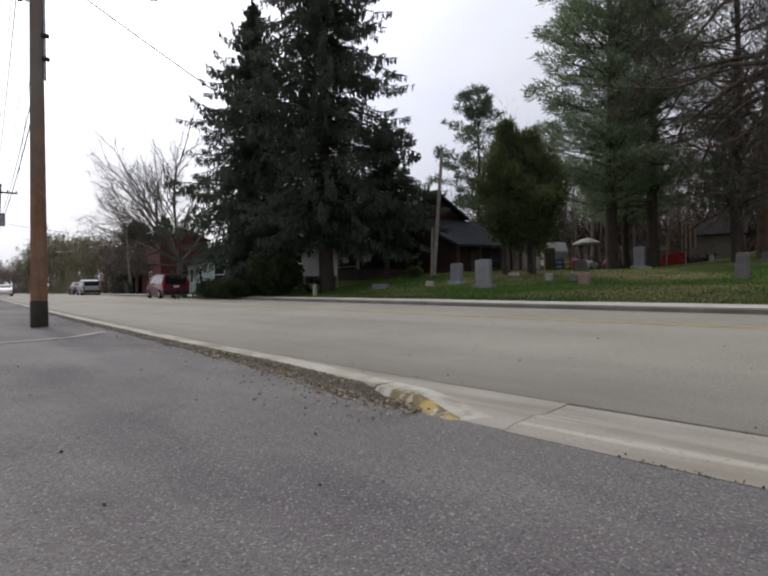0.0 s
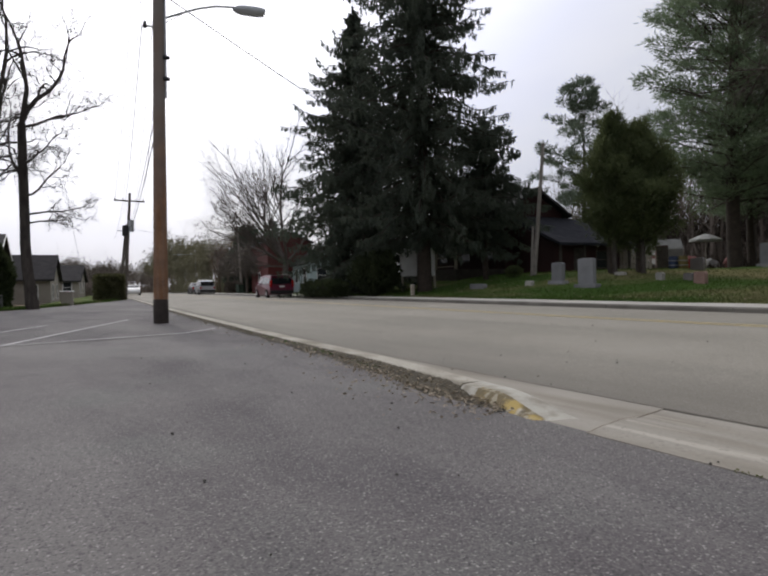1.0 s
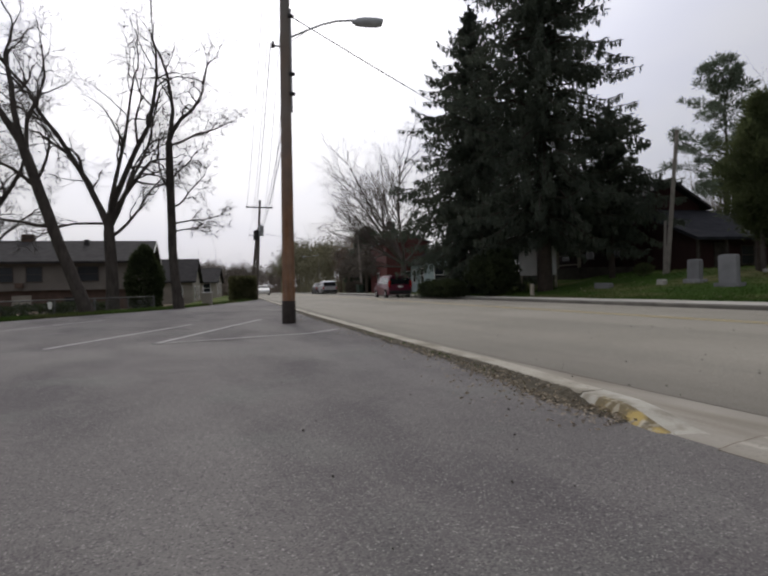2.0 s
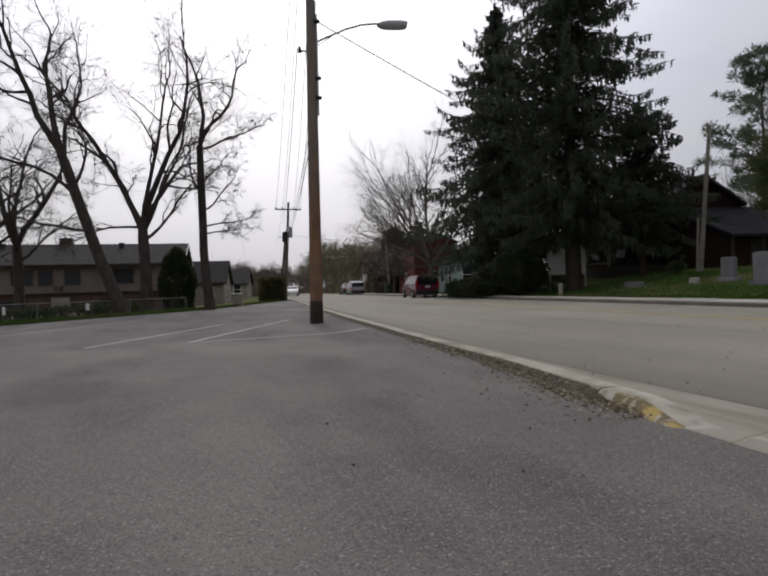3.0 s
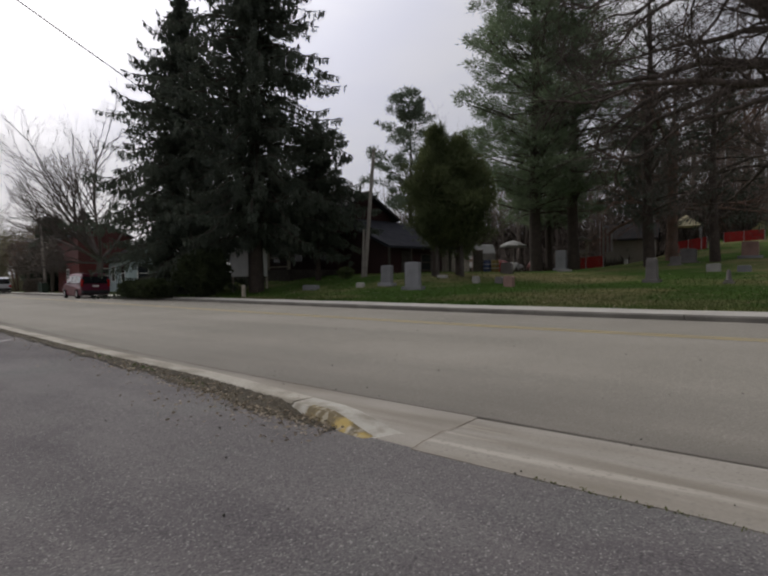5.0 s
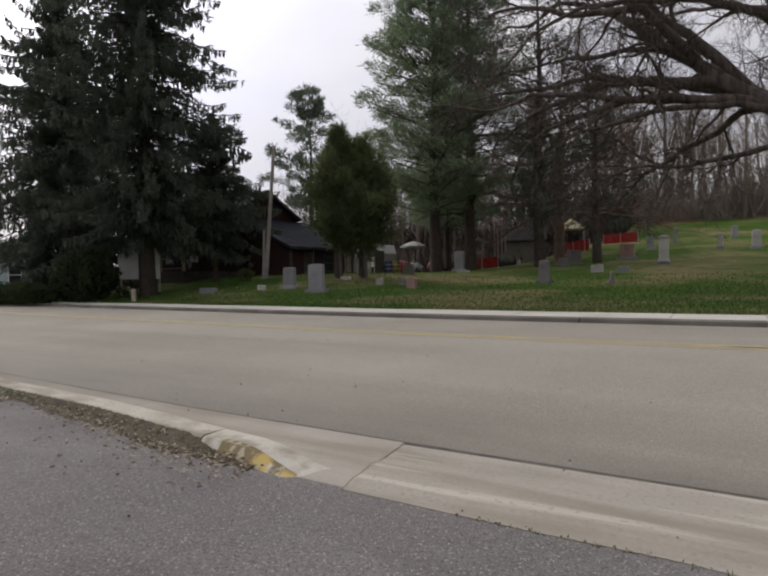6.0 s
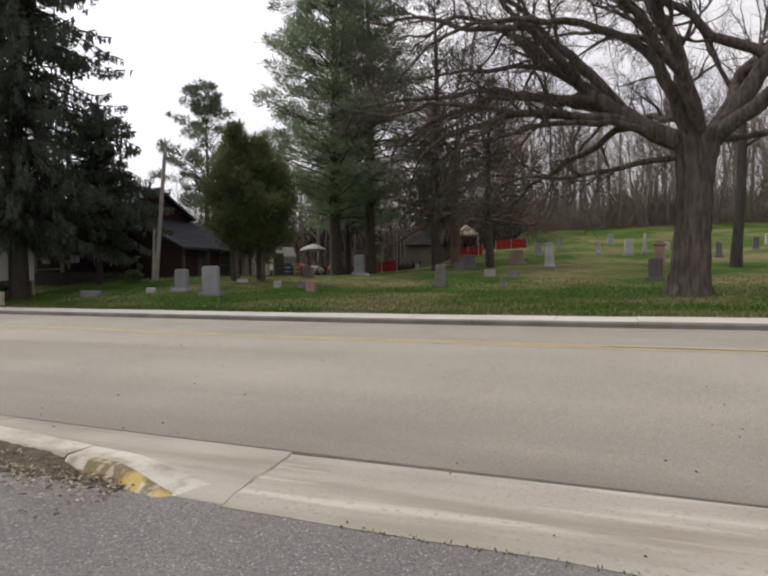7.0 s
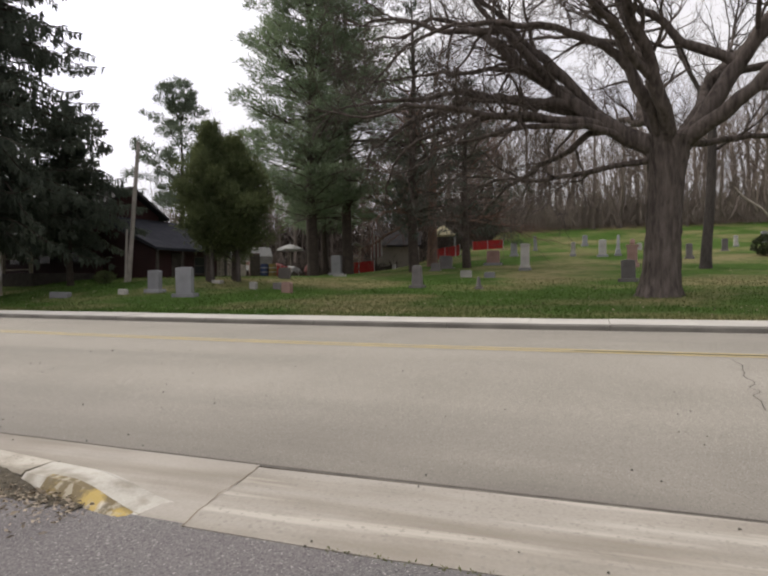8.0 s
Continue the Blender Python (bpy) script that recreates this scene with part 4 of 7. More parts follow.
conifer("hemlock_tree", 21.2, 23.3, LZ(21.2, 23.3), "dark drooping evergreen beside the house", 8.4, 3.5, M_SPRUCE, 13, first=0.26, droop=0.5, hang=0.8, trunk_r=0.16, profile=0.5, knee=0.75, gappy=0.1, per=360, habit="weep", ragged=0.5, blade=(0.28, 0.03), step=1.15)
# white pines above the lawn
conifer("pine_tree", 31.5, 15.5, LZ(31.5, 15.5), "large white pine with soft upswept boughs", 24.0, 5.2, M_PINE, 21, first=0.15, droop=0.04, dense=1.1, trunk_r=0.34, profile=0.8, knee=0.7, gappy=0.1, blade=(0.32, 0.023), per=370, ragged=0.4, habit="plume", rise=0.2)
conifer("pine_tree", 33.4, 14.0, LZ(33.4, 14.0), "large white pine among the gravestones", 22.0, 4.4, M_PINE, 22, first=0.17, droop=0.05, dense=1.0, trunk_r=0.32, profile=0.85, knee=0.7, gappy=0.28, blade=(0.32, 0.023), per=270, ragged=0.4, habit="plume", rise=0.16)
conifer("pine_tree", 33.0, 9.6, LZ(33.0, 9.6), "dark pine with sparse lower boughs", 17.5, 4.8, M_SPRUCE, 23, first=0.14, droop=0.24, dense=0.95, hang=0.6, trunk_r=0.3, profile=0.9, knee=0.6, gappy=0.5, blade=(0.3, 0.024), per=120, ragged=0.42, habit="weep")
conifer("hemlock_tree", 34.3, 6.7, LZ(34.3, 6.7), "dark drooping hemlock with a bare lower trunk", 11.5, 4.1, M_SPRUCE, 27, first=0.2, droop=0.34, dense=1.0, hang=0.7, trunk_r=0.26, profile=0.8, knee=0.7, gappy=0.5, blade=(0.3, 0.024), per=120, ragged=0.5, habit="weep")
conifer("pine_tree", 46.9, 37.3, LZ(46.9, 37.3), "slender pine with an open tufted crown", 19.5, 4.4, M_FARPINE, 24, first=0.3, droop=-0.02, dense=0.85, trunk_r=0.26, profile=0.55, knee=0.5, gappy=0.26, blade=(0.42, 0.04), per=330, ragged=0.55, habit="plume", step=1.7, rise=0.25)
conifer("pine_tree", 39.8, 18.6, LZ(39.8, 18.6), "dark pine behind the white pines", 13.0, 4.4, M_PINE, 25, first=0.24, droop=0.12, dense=1.0, trunk_r=0.24, profile=0.9, knee=0.8, gappy=0.2, blade=(0.34, 0.03), per=180, ragged=0.42, habit="plume")
conifer("pine_tree", 41.5, 12.2, LZ(41.5, 12.2), "dark pine at the edge of the cemetery", 12.0, 4.4, M_SPRUCE, 26, first=0.26, droop=0.2, dense=1.0, hang=0.5, trunk_r=0.24, profile=0.9, knee=0.8, gappy=0.3, blade=(0.36, 0.034), per=150, ragged=0.42, habit="weep")
# ragged cedars with bare feet
for cx, cy, ch, cr, seed, words in ((21.8, 15.8, 6.7, 1.75, 31, "broad green cedar with a bare grey foot"), (22.55, 14.95, 6.1, 1.95, 32, "broad green cedar growing beside another")):
    cedar = conifer("cedar_tree", cx, cy, LZ(cx, cy), words, ch, cr, M_CEDAR, seed, first=0.2, droop=-0.12, dense=1.7, hang=0.2, trunk_r=0.13, profile=0.9, knee=0.72, gappy=0.2, blade=(0.2, 0.022), per=190, ragged=0.6, habit="tuft", rise=0.5, step=1.35)
    for sx, sy in ((0.3, 0.35), (-0.25, -0.3)):
        part("stem", rod((sx, sy, -0.3), (sx * 0.7, sy * 0.7, ch * 0.34), 0.11, 0.08, 8), M_BARK2, cedar, "bare grey stem")


# the old oak: great limbs from the fork, then side limbs along them
def oak(x, y, z, trunk, radius, seed):
    rng = np.random.default_rng(seed)
    root = thing("oak_tree", x, y, z, 0, "massive old bare oak with wide sweeping limbs", "tree")
    acc = Acc()
    rows, around = 30, 52
    bark = np.random.default_rng(seed + 100)
    pts, _ = run((0, 0, -0.3), (0, -0.06, 1), trunk + 0.3, rows - 1, 0.008, 0.0, bark)
    share = np.linspace(0, 1, rows)
    rad = radius * (1 + 0.7 * np.exp(-share * 12) - 0.1 * share + 0.36 * np.clip((share - 0.66) / 0.34, 0, 1) ** 1.6)
    acc.tube(pts, rad, around)
    v = acc.v[0].reshape(rows, around, 3)
    a = np.arange(around) * 2 * np.pi / around
    for r in range(rows):
        k = 1 + 0.17 * (np.cos(5 * a + 0.7) * 0.6 + np.cos(8 * a + 2) * 0.3) * math.exp(-r * 0.18) + 0.035 * np.cos(11 * a + 0.35 * r) + 0.03 * np.cos(4 * a + 0.5 * r) + 0.03 * bark.normal(size=around)
        v[r] = pts[r] + (v[r] - pts[r]) * k[:, None]
    acc.v[0] = v.reshape(-1, 3)
    link("trunk", acc.mesh("trunk", M_BARK, True), root)
    spec = [None, (5, 0.75, 0.52, 0.22, 0.0), (4, 0.8, 0.56, 0.26, 0.01), (3, 0.85, 0.6, 0.26, 0.0), (2, 0.8, 0.6, 0.2, 0.0)]
    crown = Acc()
    fork = pts[-1] + np.array([0, 0, -0.25])
    lines = []

    def limb(p, az, el, el_end, length, r0, kids, bare=0.25, twist=0.0):
        """A crooked limb whose climb changes from el to el_end as it goes out."""
        n = 14
        line, kink = [np.array(p, float)], np.zeros(3)
        for i in range(n):
            e = radians(el + (el_end - el) * i / (n - 1))
            a = radians(az + twist * i / n)
            kink = kink * 0.55 + rng.normal(0, 0.17, 3)
            d = unit(np.array([math.cos(e) * math.sin(a), math.cos(e) * math.cos(a), math.sin(e)]) + kink)
            line.append(line[-1] + d * length / n)
        line = np.array(line)
        r = r0 * np.linspace(1, 0.26, n + 1) ** 0.85 * (1 + rng.normal(0, 0.035, n + 1))
        r[0] *= 1.15
        crown.tube(line, r, 10)
        lines.append((line, r))
        for k in range(kids):
            f = (bare + (1 - bare) * (k + rng.uniform(0.1, 0.9)) / kids) * n
            i = min(int(f), n - 1)
            q = line[i] + (line[i + 1] - line[i]) * (f - i)
            branch_out(crown, q, aside(unit(line[i + 1] - line[i]), rng.uniform(0.5, 1.1), rng), (0.9 + 0.2 * length) * rng.uniform(0.6, 1.25), max(r[i] * rng.uniform(0.35, 0.55), 0.026), 1, spec, rng)
        branch_out(crown, line[-1], unit(line[-1] - line[-2]), 0.9 + 0.2 * length, r[-1], 1, spec, rng)

    # the great limbs from the fork: azimuth, elevation and its end, length, radius, twist
    for az, el, el_end, length, r0, twist in ((358, 24, 50, 6.9, 0.31, 25), (20, 48, 44, 7.6, 0.25, -20), (330, 62, 48, 7.2, 0.22, 30), (60, 68, 75, 7.4, 0.2, 0), (190, 64, 64, 7.8, 0.29, 10), (170, 48, 40, 7.6, 0.24, 20), (196, 30, 26, 6.6, 0.24, -15), (285, 52, 56, 6.0, 0.24, 0), (95, 46, 50, 6.4, 0.26, 0), (150, 14, -6, 5.2, 0.13, 20)):
        out = np.array([math.sin(radians(az)), math.cos(radians(az)), 0]) * radius * 0.5
        limb(fork + out, az, el, el_end, length, r0, 7, 0.4, twist)
    # the low dead-level limb under the fork
    limb(pts[-5] + np.array([0, radius * 0.7, 0.1]), 356, 0, -10, 5.6, 0.1, 7, 0.3)
    # long limbs sweeping out level from the great ones: which, where, azimuth, elevation and its end, length, radius, twist
    for k, f, az, el, el_end, length, r0, twist in ((0, 3, 4, 30, -28, 7.0, 0.17, 10), (0, 4, 340, 14, -18, 6.8, 0.16, -10), (0, 2, 346, 8, -22, 6.4, 0.12, 10), (0, 6, 12, 30, -18, 7.0, 0.2, 0), (0, 3, 20, 0, -28, 5.6, 0.12, 20), (0, 8, 350, 40, -10, 6.6, 0.18, 10), (0, 10, 8, 46, 0, 6.0, 0.16, 0), (1, 4, 0, 34, -14, 7.4, 0.19, -10), (1, 7, 16, 30, -8, 6.8, 0.17, 10), (2, 5, 345, 38, -6, 7.0, 0.17, 20), (2, 8, 5, 45, 5, 6.4, 0.15, 0), (1, 10, 355, 50, 20, 5.6, 0.14, 0), (4, 5, 350, 40, 10, 6.0, 0.16, 0), (4, 6, 200, 35, 0, 5.5, 0.15, 0), (5, 5, 185, 20, -10, 5.5, 0.14, 0), (6, 5, 175, 0, -25, 4.6, 0.1, 0), (3, 6, 30, 40, 10, 5.6, 0.13, 0), (8, 5, 60, 30, 5, 5.4, 0.14, 0), (7, 5, 300, 30, 0, 5.2, 0.13, 0)):
        line, r = lines[k]
        limb(line[f], az, el, el_end, length, min(r0, r[f] * 0.82), 7, 0.2, twist)
    link("crown", crown.mesh("crown", M_BARK, True), root, "bare branches and twigs", "", "", "stuff")


oak(19.29, -2.05, LZ(19.29, -2.05), 4.7, 0.5, 44)
SLIM_SPEC = [(6, 0.6, 0.5, 0.08, 0.06), (5, 0.7, 0.55, 0.12, 0.05), (4, 0.75, 0.6, 0.16, 0.03), (3, 0.7, 0.6, 0.18, 0.02)]
bare_tree("bare_tree", 31.37, -5.45, LZ(31.37, -5.45), "slim bare tree with a straight dark trunk on the hill", 7.5, [(0, 60, 5, 0.6, 1.0), (120, 55, 5, 0.5, 1.0), (240, 50, 5, 0.5, 0.95), (60, 30, 3.5, 0.3, 0.8), (200, 25, 3.5, 0.3, 0.75)], SLIM_SPEC, M_BARK2, 42, radius=0.23)
bare_tree("bare_tree", 41.2, 19.2, LZ(41.2, 19.2), "tall pale bare tree behind the white pine", 12.0, [(330, 66, 7, 0.5, 1.0), (200, 72, 6, 0.45, 1.0), (20, 78, 7, 0.5, 1.0), (340, 54, 5.5, 0.35, 0.95)], SLIM_SPEC, M_ROUND, 45, radius=0.2)
TWIG_SPEC = [(6, 0.7, 0.45, 0.1, -0.03), (5, 0.8, 0.55, 0.14, -0.05), (5, 0.8, 0.6, 0.18, -0.06), (3, 0.8, 0.65, 0.2, -0.05)]
bare_tree("bare_tree", 36.6, 9.4, LZ(36.6, 9.4), "reddish-brown bare tree with drooping twigs", 8.0, [(a, e, l, 0.34, u) for a, e, l, u in ((0, 5, 5, 0.36), (70, 8, 5, 0.42), (140, 5, 5.5, 0.4), (210, 5, 6, 0.42), (290, 5, 5.5, 0.36), (200, 22, 6.5, 0.55), (20, 20, 6, 0.58), (330, 18, 6, 0.6), (100, 30, 6, 0.7), (180, 30, 6.5, 0.72), (260, 28, 6.5, 0.75), (330, 45, 6, 0.9), (150, 50, 6, 0.95), (60, 50, 6, 1.0), (240, 60, 6, 1.0))], TWIG_SPEC, M_REDTWIG, 43, radius=0.3)
# west side trees before the apartments
WEST_SPEC = [(7, 0.6, 0.36, 0.17, 0.035), (4, 0.7, 0.52, 0.24, 0.02), (4, 0.8, 0.58, 0.3, 0.0), (3, 0.8, 0.62, 0.28, 0.0), (2, 0.75, 0.6, 0.2, -0.02)]
bare_tree("bare_tree", -2.75, 29.8, -0.1, "tall bare tree forking into many stems", 4.3, [(272, 72, 8.5, 0.55, 1.0), (92, 76, 9.0, 0.55, 1.0), (20, 68, 7.5, 0.5, 0.95), (262, 66, 6.0, 0.32, 0.9), (85, 42, 3.6, 0.3, 0.85), (180, 70, 7.0, 0.42, 1.0), (275, 12, 3.6, 0.24, 1.0), (95, 62, 6.5, 0.36, 1.0)], WEST_SPEC, M_BARK2, 51, radius=0.3)
bare_tree("bare_tree", -3.3, 26.6, 0.0, "leaning bare tree with a dark trunk", 7.4, [(285, 66, 6, 0.6, 1.0), (300, 78, 6.5, 0.6, 1.0), (265, 40, 4.5, 0.35, 0.75), (90, 55, 3.5, 0.3, 0.8), (270, 20, 4, 0.3, 0.55), (80, 75, 5, 0.4, 0.95)], WEST_SPEC, M_BARK2, 52, radius=0.25, lean=(-0.34, 0.05, 1))
bare_tree("bare_tree", 0.25, 30.2, 0.0, "slender bare tree beside the lot", 8.6, [(60, 74, 5.5, 0.55, 1.0), (300, 80, 6.0, 0.55, 1.0), (86, 24, 3.8, 0.32, 0.98), (95, 16, 2.4, 0.26, 0.62), (70, 0, 2.2, 0.24, 0.52), (100, -10, 2.0, 0.2, 0.48), (255, 40, 3.0, 0.28, 0.72), (110, 30, 2.2, 0.26, 0.78)], WEST_SPEC, M_BARK2, 63, radius=0.23, lean=(-0.11, 0, 1))
bare_tree("bare_tree", -9.2, 33.5, -0.4, "bare tree before the apartment block", 4.0, [(80, 60, 6.5, 0.6, 1.0), (290, 62, 6.5, 0.6, 1.0), (0, 72, 6.5, 0.5, 1.0), (150, 45, 5, 0.4, 0.9), (100, 30, 4, 0.3, 0.8)], WEST_SPEC, M_BARK2, 54, radius=0.27)
bare_tree("bare_tree", -11.6, 31.5, -0.5, "bare tree with a low spreading crown by the fence", 3.0, [(70, 50, 6, 0.55, 1.0), (110, 62, 6.5, 0.55, 1.0), (300, 60, 6, 0.5, 1.0), (200, 50, 5, 0.4, 0.9), (40, 35, 5, 0.35, 0.85)], WEST_SPEC, M_BARK2, 56, radius=0.26)
# round-crowned bare tree behind the van
ROUND_SPEC = [(9, 0.55, 0.5, 0.07, 0.0), (9, 0.6, 0.5, 0.12, 0.0), (8, 0.65, 0.5, 0.16, 0.0), (5, 0.7, 0.5, 0.18, -0.02)]
bare_tree("bare_tree", 21.6, 53.5, LZ(21.6, 53.5), "bare street tree with a wide rounded crown", 3.0, [(270, 24, 6.0, 0.42, 1.0), (255, 40, 6.8, 0.45, 1.0), (290, 52, 8.2, 0.45, 1.0), (200, 55, 8.4, 0.42, 1.0), (340, 60, 9, 0.42, 1.0), (90, 50, 8.4, 0.42, 1.0), (0, 80, 10.4, 0.5, 1.0), (262, 10, 4.6, 0.32, 0.9), (230, 30, 7, 0.38, 1.0), (280, 66, 9, 0.42, 1.0), (310, 38, 7, 0.38, 1.0), (275, 36, 6.8, 0.36, 0.95), (268, 54, 8.2, 0.38, 1.0)], ROUND_SPEC, M_ROUND, 55, radius=0.32)
# ---- utility poles, lamp and wires ----
def cable(name, p, q, sag, r, label, n=24):
    p, q = np.array(p, float), np.array(q, float)
    f = np.linspace(0, 1, n)[:, None]
    pts = p + (q - p) * f - np.array([0, 0, 1]) * (4 * sag * f * (1 - f))
    acc = Acc()
    acc.tube(pts, np.full(n, r), 5)
    return link(name, acc.mesh(name, M_WIRE, True), None, label, "cable")


near_pole = thing("utility_pole", 2.68, 14.05, 0.0, 0, "brown wooden utility pole with a black tarred foot", "utility pole")
PB = np.array([2.68, 14.05, 0.0])
acc = Acc()
ph = np.linspace(0.55, 11.0, 14)
LEAN = np.array([0.0085, 0.0])
acc.tube(np.column_stack([LEAN[0] * ph, 0 * ph, ph]), np.interp(ph, [0, 11], [0.165, 0.105]), 16)
link("shaft", acc.mesh("shaft", M_POLE, True), near_pole)
acc = Acc()
acc.tube([(0, 0, -0.3), (0, 0, 0.2), (0, 0, 0.56), (0, 0, 0.57)], [0.172, 0.17, 0.167, 0.16], 16)
link("tarred_foot", acc.mesh("tarred_foot", M_TAR, True), near_pole, "black tarred foot")
part("crossbolt", rod((-0.24, 0, 6.95), (0.06, 0, 6.95), 0.025, sides=8), M_GALV, near_pole)
part("insulator", rod((-0.24, 0, 6.9), (-0.24, 0, 7.05), 0.05, 0.03, 10), M_TRIM, near_pole)
part("conduit", rod((0.19, -0.06, 5.3), (0.2, -0.06, 7.9), 0.025, sides=8), M_GALV, near_pole)
for z in (5.75, 6.25, 7.7):
    part("spool", rod((0.12, -0.1, z), (0.27, -0.1, z), 0.05, sides=10), M_TRIM, near_pole)
arm = bmesh.new()
arm_pts = [(0.12, -0.02, 7.16), (0.45, -0.06, 7.33), (0.95, -0.14, 7.56), (1.35, -0.22, 7.68), (1.8, -0.32, 7.72)]
for a, b in zip(arm_pts[:-1], arm_pts[1:]):
    rod(a, b, 0.028, sides=8, bm=arm)
rod((0.1, 0, 7.02), (0.6, -0.08, 7.38), 0.012, sides=6, bm=arm)
lamp_arm = part("lamp_arm", arm, M_GALV, near_pole, "curved grey lamp arm")
head = Acc()
hx = np.array([0, 0.1, 0.25, 0.45, 0.62, 0.74, 0.78])
hw = np.array([0.06, 0.14, 0.175, 0.18, 0.175, 0.15, 0.02])
ring = []
for x, w in zip(hx, hw):
    for k in range(12):
        a = k * math.pi / 6
        ring.append((1.76 + x * 0.97, -0.31 - x * 0.22 + w * math.cos(a), 7.68 + w * (0.62 if math.sin(a) > 0 else 0.62) * math.sin(a)))
i, j = np.meshgrid(np.arange(6), np.arange(12), indexing="ij")
head.add(np.array(ring), np.stack([i * 12 + j, i * 12 + (j + 1) % 12, (i + 1) * 12 + (j + 1) % 12, (i + 1) * 12 + j], -1).reshape(-1, 4))
link("lamp_head", head.mesh("lamp_head", M_LAMP, True), near_pole, "grey cobra-head street light")

pole2 = thing("utility_pole", 7.25, 54.2, 0.0, 0, "distant wooden pole with crossarm and transformer", "utility pole")
part("shaft", rod((0, 0, -0.3), (0.55, 0, 9.3), 0.17, 0.11, 10), M_POLED, pole2)
part("crossarm", block(-0.75, 1.75, -0.06, 0.06, 8.55, 8.68, 0.01), M_POLED, pole2)
part("transformer", rod((0.55, -0.3, 5.9), (0.58, -0.3, 6.9), 0.24, 0.24, 12), M_GALV, pole2, "grey transformer can")
part("bracket_arm", rod((0.3, 0, 5.9), (-0.5, 0, 6.0), 0.04), M_GALV, pole2)
part("twin_shaft", rod((-0.35, 0.8, -0.3), (0.3, 0.5, 6.6), 0.16, 0.12, 10), M_POLED, pole2)
part("transformer", rod((0.05, -0.34, 5.5), (0.08, -0.34, 6.4), 0.24, 0.24, 12), M_TRIM, pole2, "dark transformer can")
for x in (-0.65, 0.0, 1.05, 1.65):
    part("insulator", rod((x, 0, 8.68), (x, 0, 8.85), 0.05, 0.03, 8), M_TRIM, pole2)

pole3 = thing("utility_pole", 22.0, 20.6, LZ(22, 20.6), 0, "leaning weathered grey wooden pole by the house", "utility pole")
part("shaft", rod((0, 0, -0.4), (0.35, -0.45, 6.7), 0.115, 0.08, 10), M_POLEG, pole3)
part("stub", rod((-0.1, 0.06, -0.3), (0.0, 0.0, 2.5), 0.07, 0.06, 8), M_POLEG, pole3)

street_lamp = thing("street_lamp", 20.4, 62.4, LZ(20.4, 62.4), 0, "distant wooden lamp pole with an arm", "street lamp")
part("shaft", rod((0, 0, -0.2), (-0.5, 0, 7.6), 0.16, 0.1, 10), M_POLEG, street_lamp)
part("arm", rod((-0.45, 0, 7.0), (-2.6, -0.2, 7.3), 0.04, sides=8), M_GALV, street_lamp)
part("lamp_head", block(-3.2, -2.5, -0.32, -0.08, 7.2, 7.34, 0.05), M_LAMP, street_lamp)
pole5 = thing("utility_pole", 22.6, 92, 0.1, 0, "distant pole with a street light arm", "street lamp")
part("shaft", rod((0, 0, -0.2), (0, 0, 6.4), 0.14, 0.1, 8), M_POLEG, pole5)
part("lamp_arm", rod((0, 0, 6.2), (-2.2, 0, 6.1), 0.04, sides=6), M_GALV, pole5)
part("lamp_head", block(-2.8, -2.1, -0.12, 0.12, 6.0, 6.14, 0.04), M_LAMP, pole5)

for dx, z in ((-0.65, 8.85), (0.0, 8.85), (1.05, 8.85), (1.65, 8.85)):
    cable("power_line", (PB[0] + dx * 0.3 - 0.06, PB[1], 10.6), (7.25 + dx, 54.2, z), 0.7, 0.012, "thin black overhead power line")
cable("power_line", (PB[0] + 0.2, PB[1] - 0.1, 5.75), (7.7, 54.0, 6.2), 0.6, 0.018, "black overhead communication line")
cable("power_line", (PB[0] + 0.2, PB[1] - 0.1, 6.25), (7.7, 54.0, 6.6), 0.6, 0.014, "black overhead communication line")
cable("power_line", (PB[0] - 0.3, PB[1], 7.0), (7.2, 54.0, 7.4), 0.7, 0.012, "thin black overhead power line")
cable("service_drop", (PB[0] + 0.15, PB[1] - 0.05, 7.75), (27.0, 28.5, 6.0), 0.35, 0.016, "black service cable crossing the road")
cable("power_line", (PB[0], PB[1], 10.6), (-3.0, -30.0, 10.6), 0.8, 0.012, "thin black overhead power line")
cable("guy_wire", (-1.0, 13.2, 14.0), (2.3, 30.0, 1.0), 0.1, 0.006, "very thin overhead wire")
cable("power_line", (7.25, 54.2, 8.8), (11.5, 96, 8.8), 0.6, 0.012, "thin black overhead power line")
cable("power_line", (7.8, 54.2, 6.2), (20.0, 62.4, 6.9), 0.5, 0.014, "black cable crossing the road")


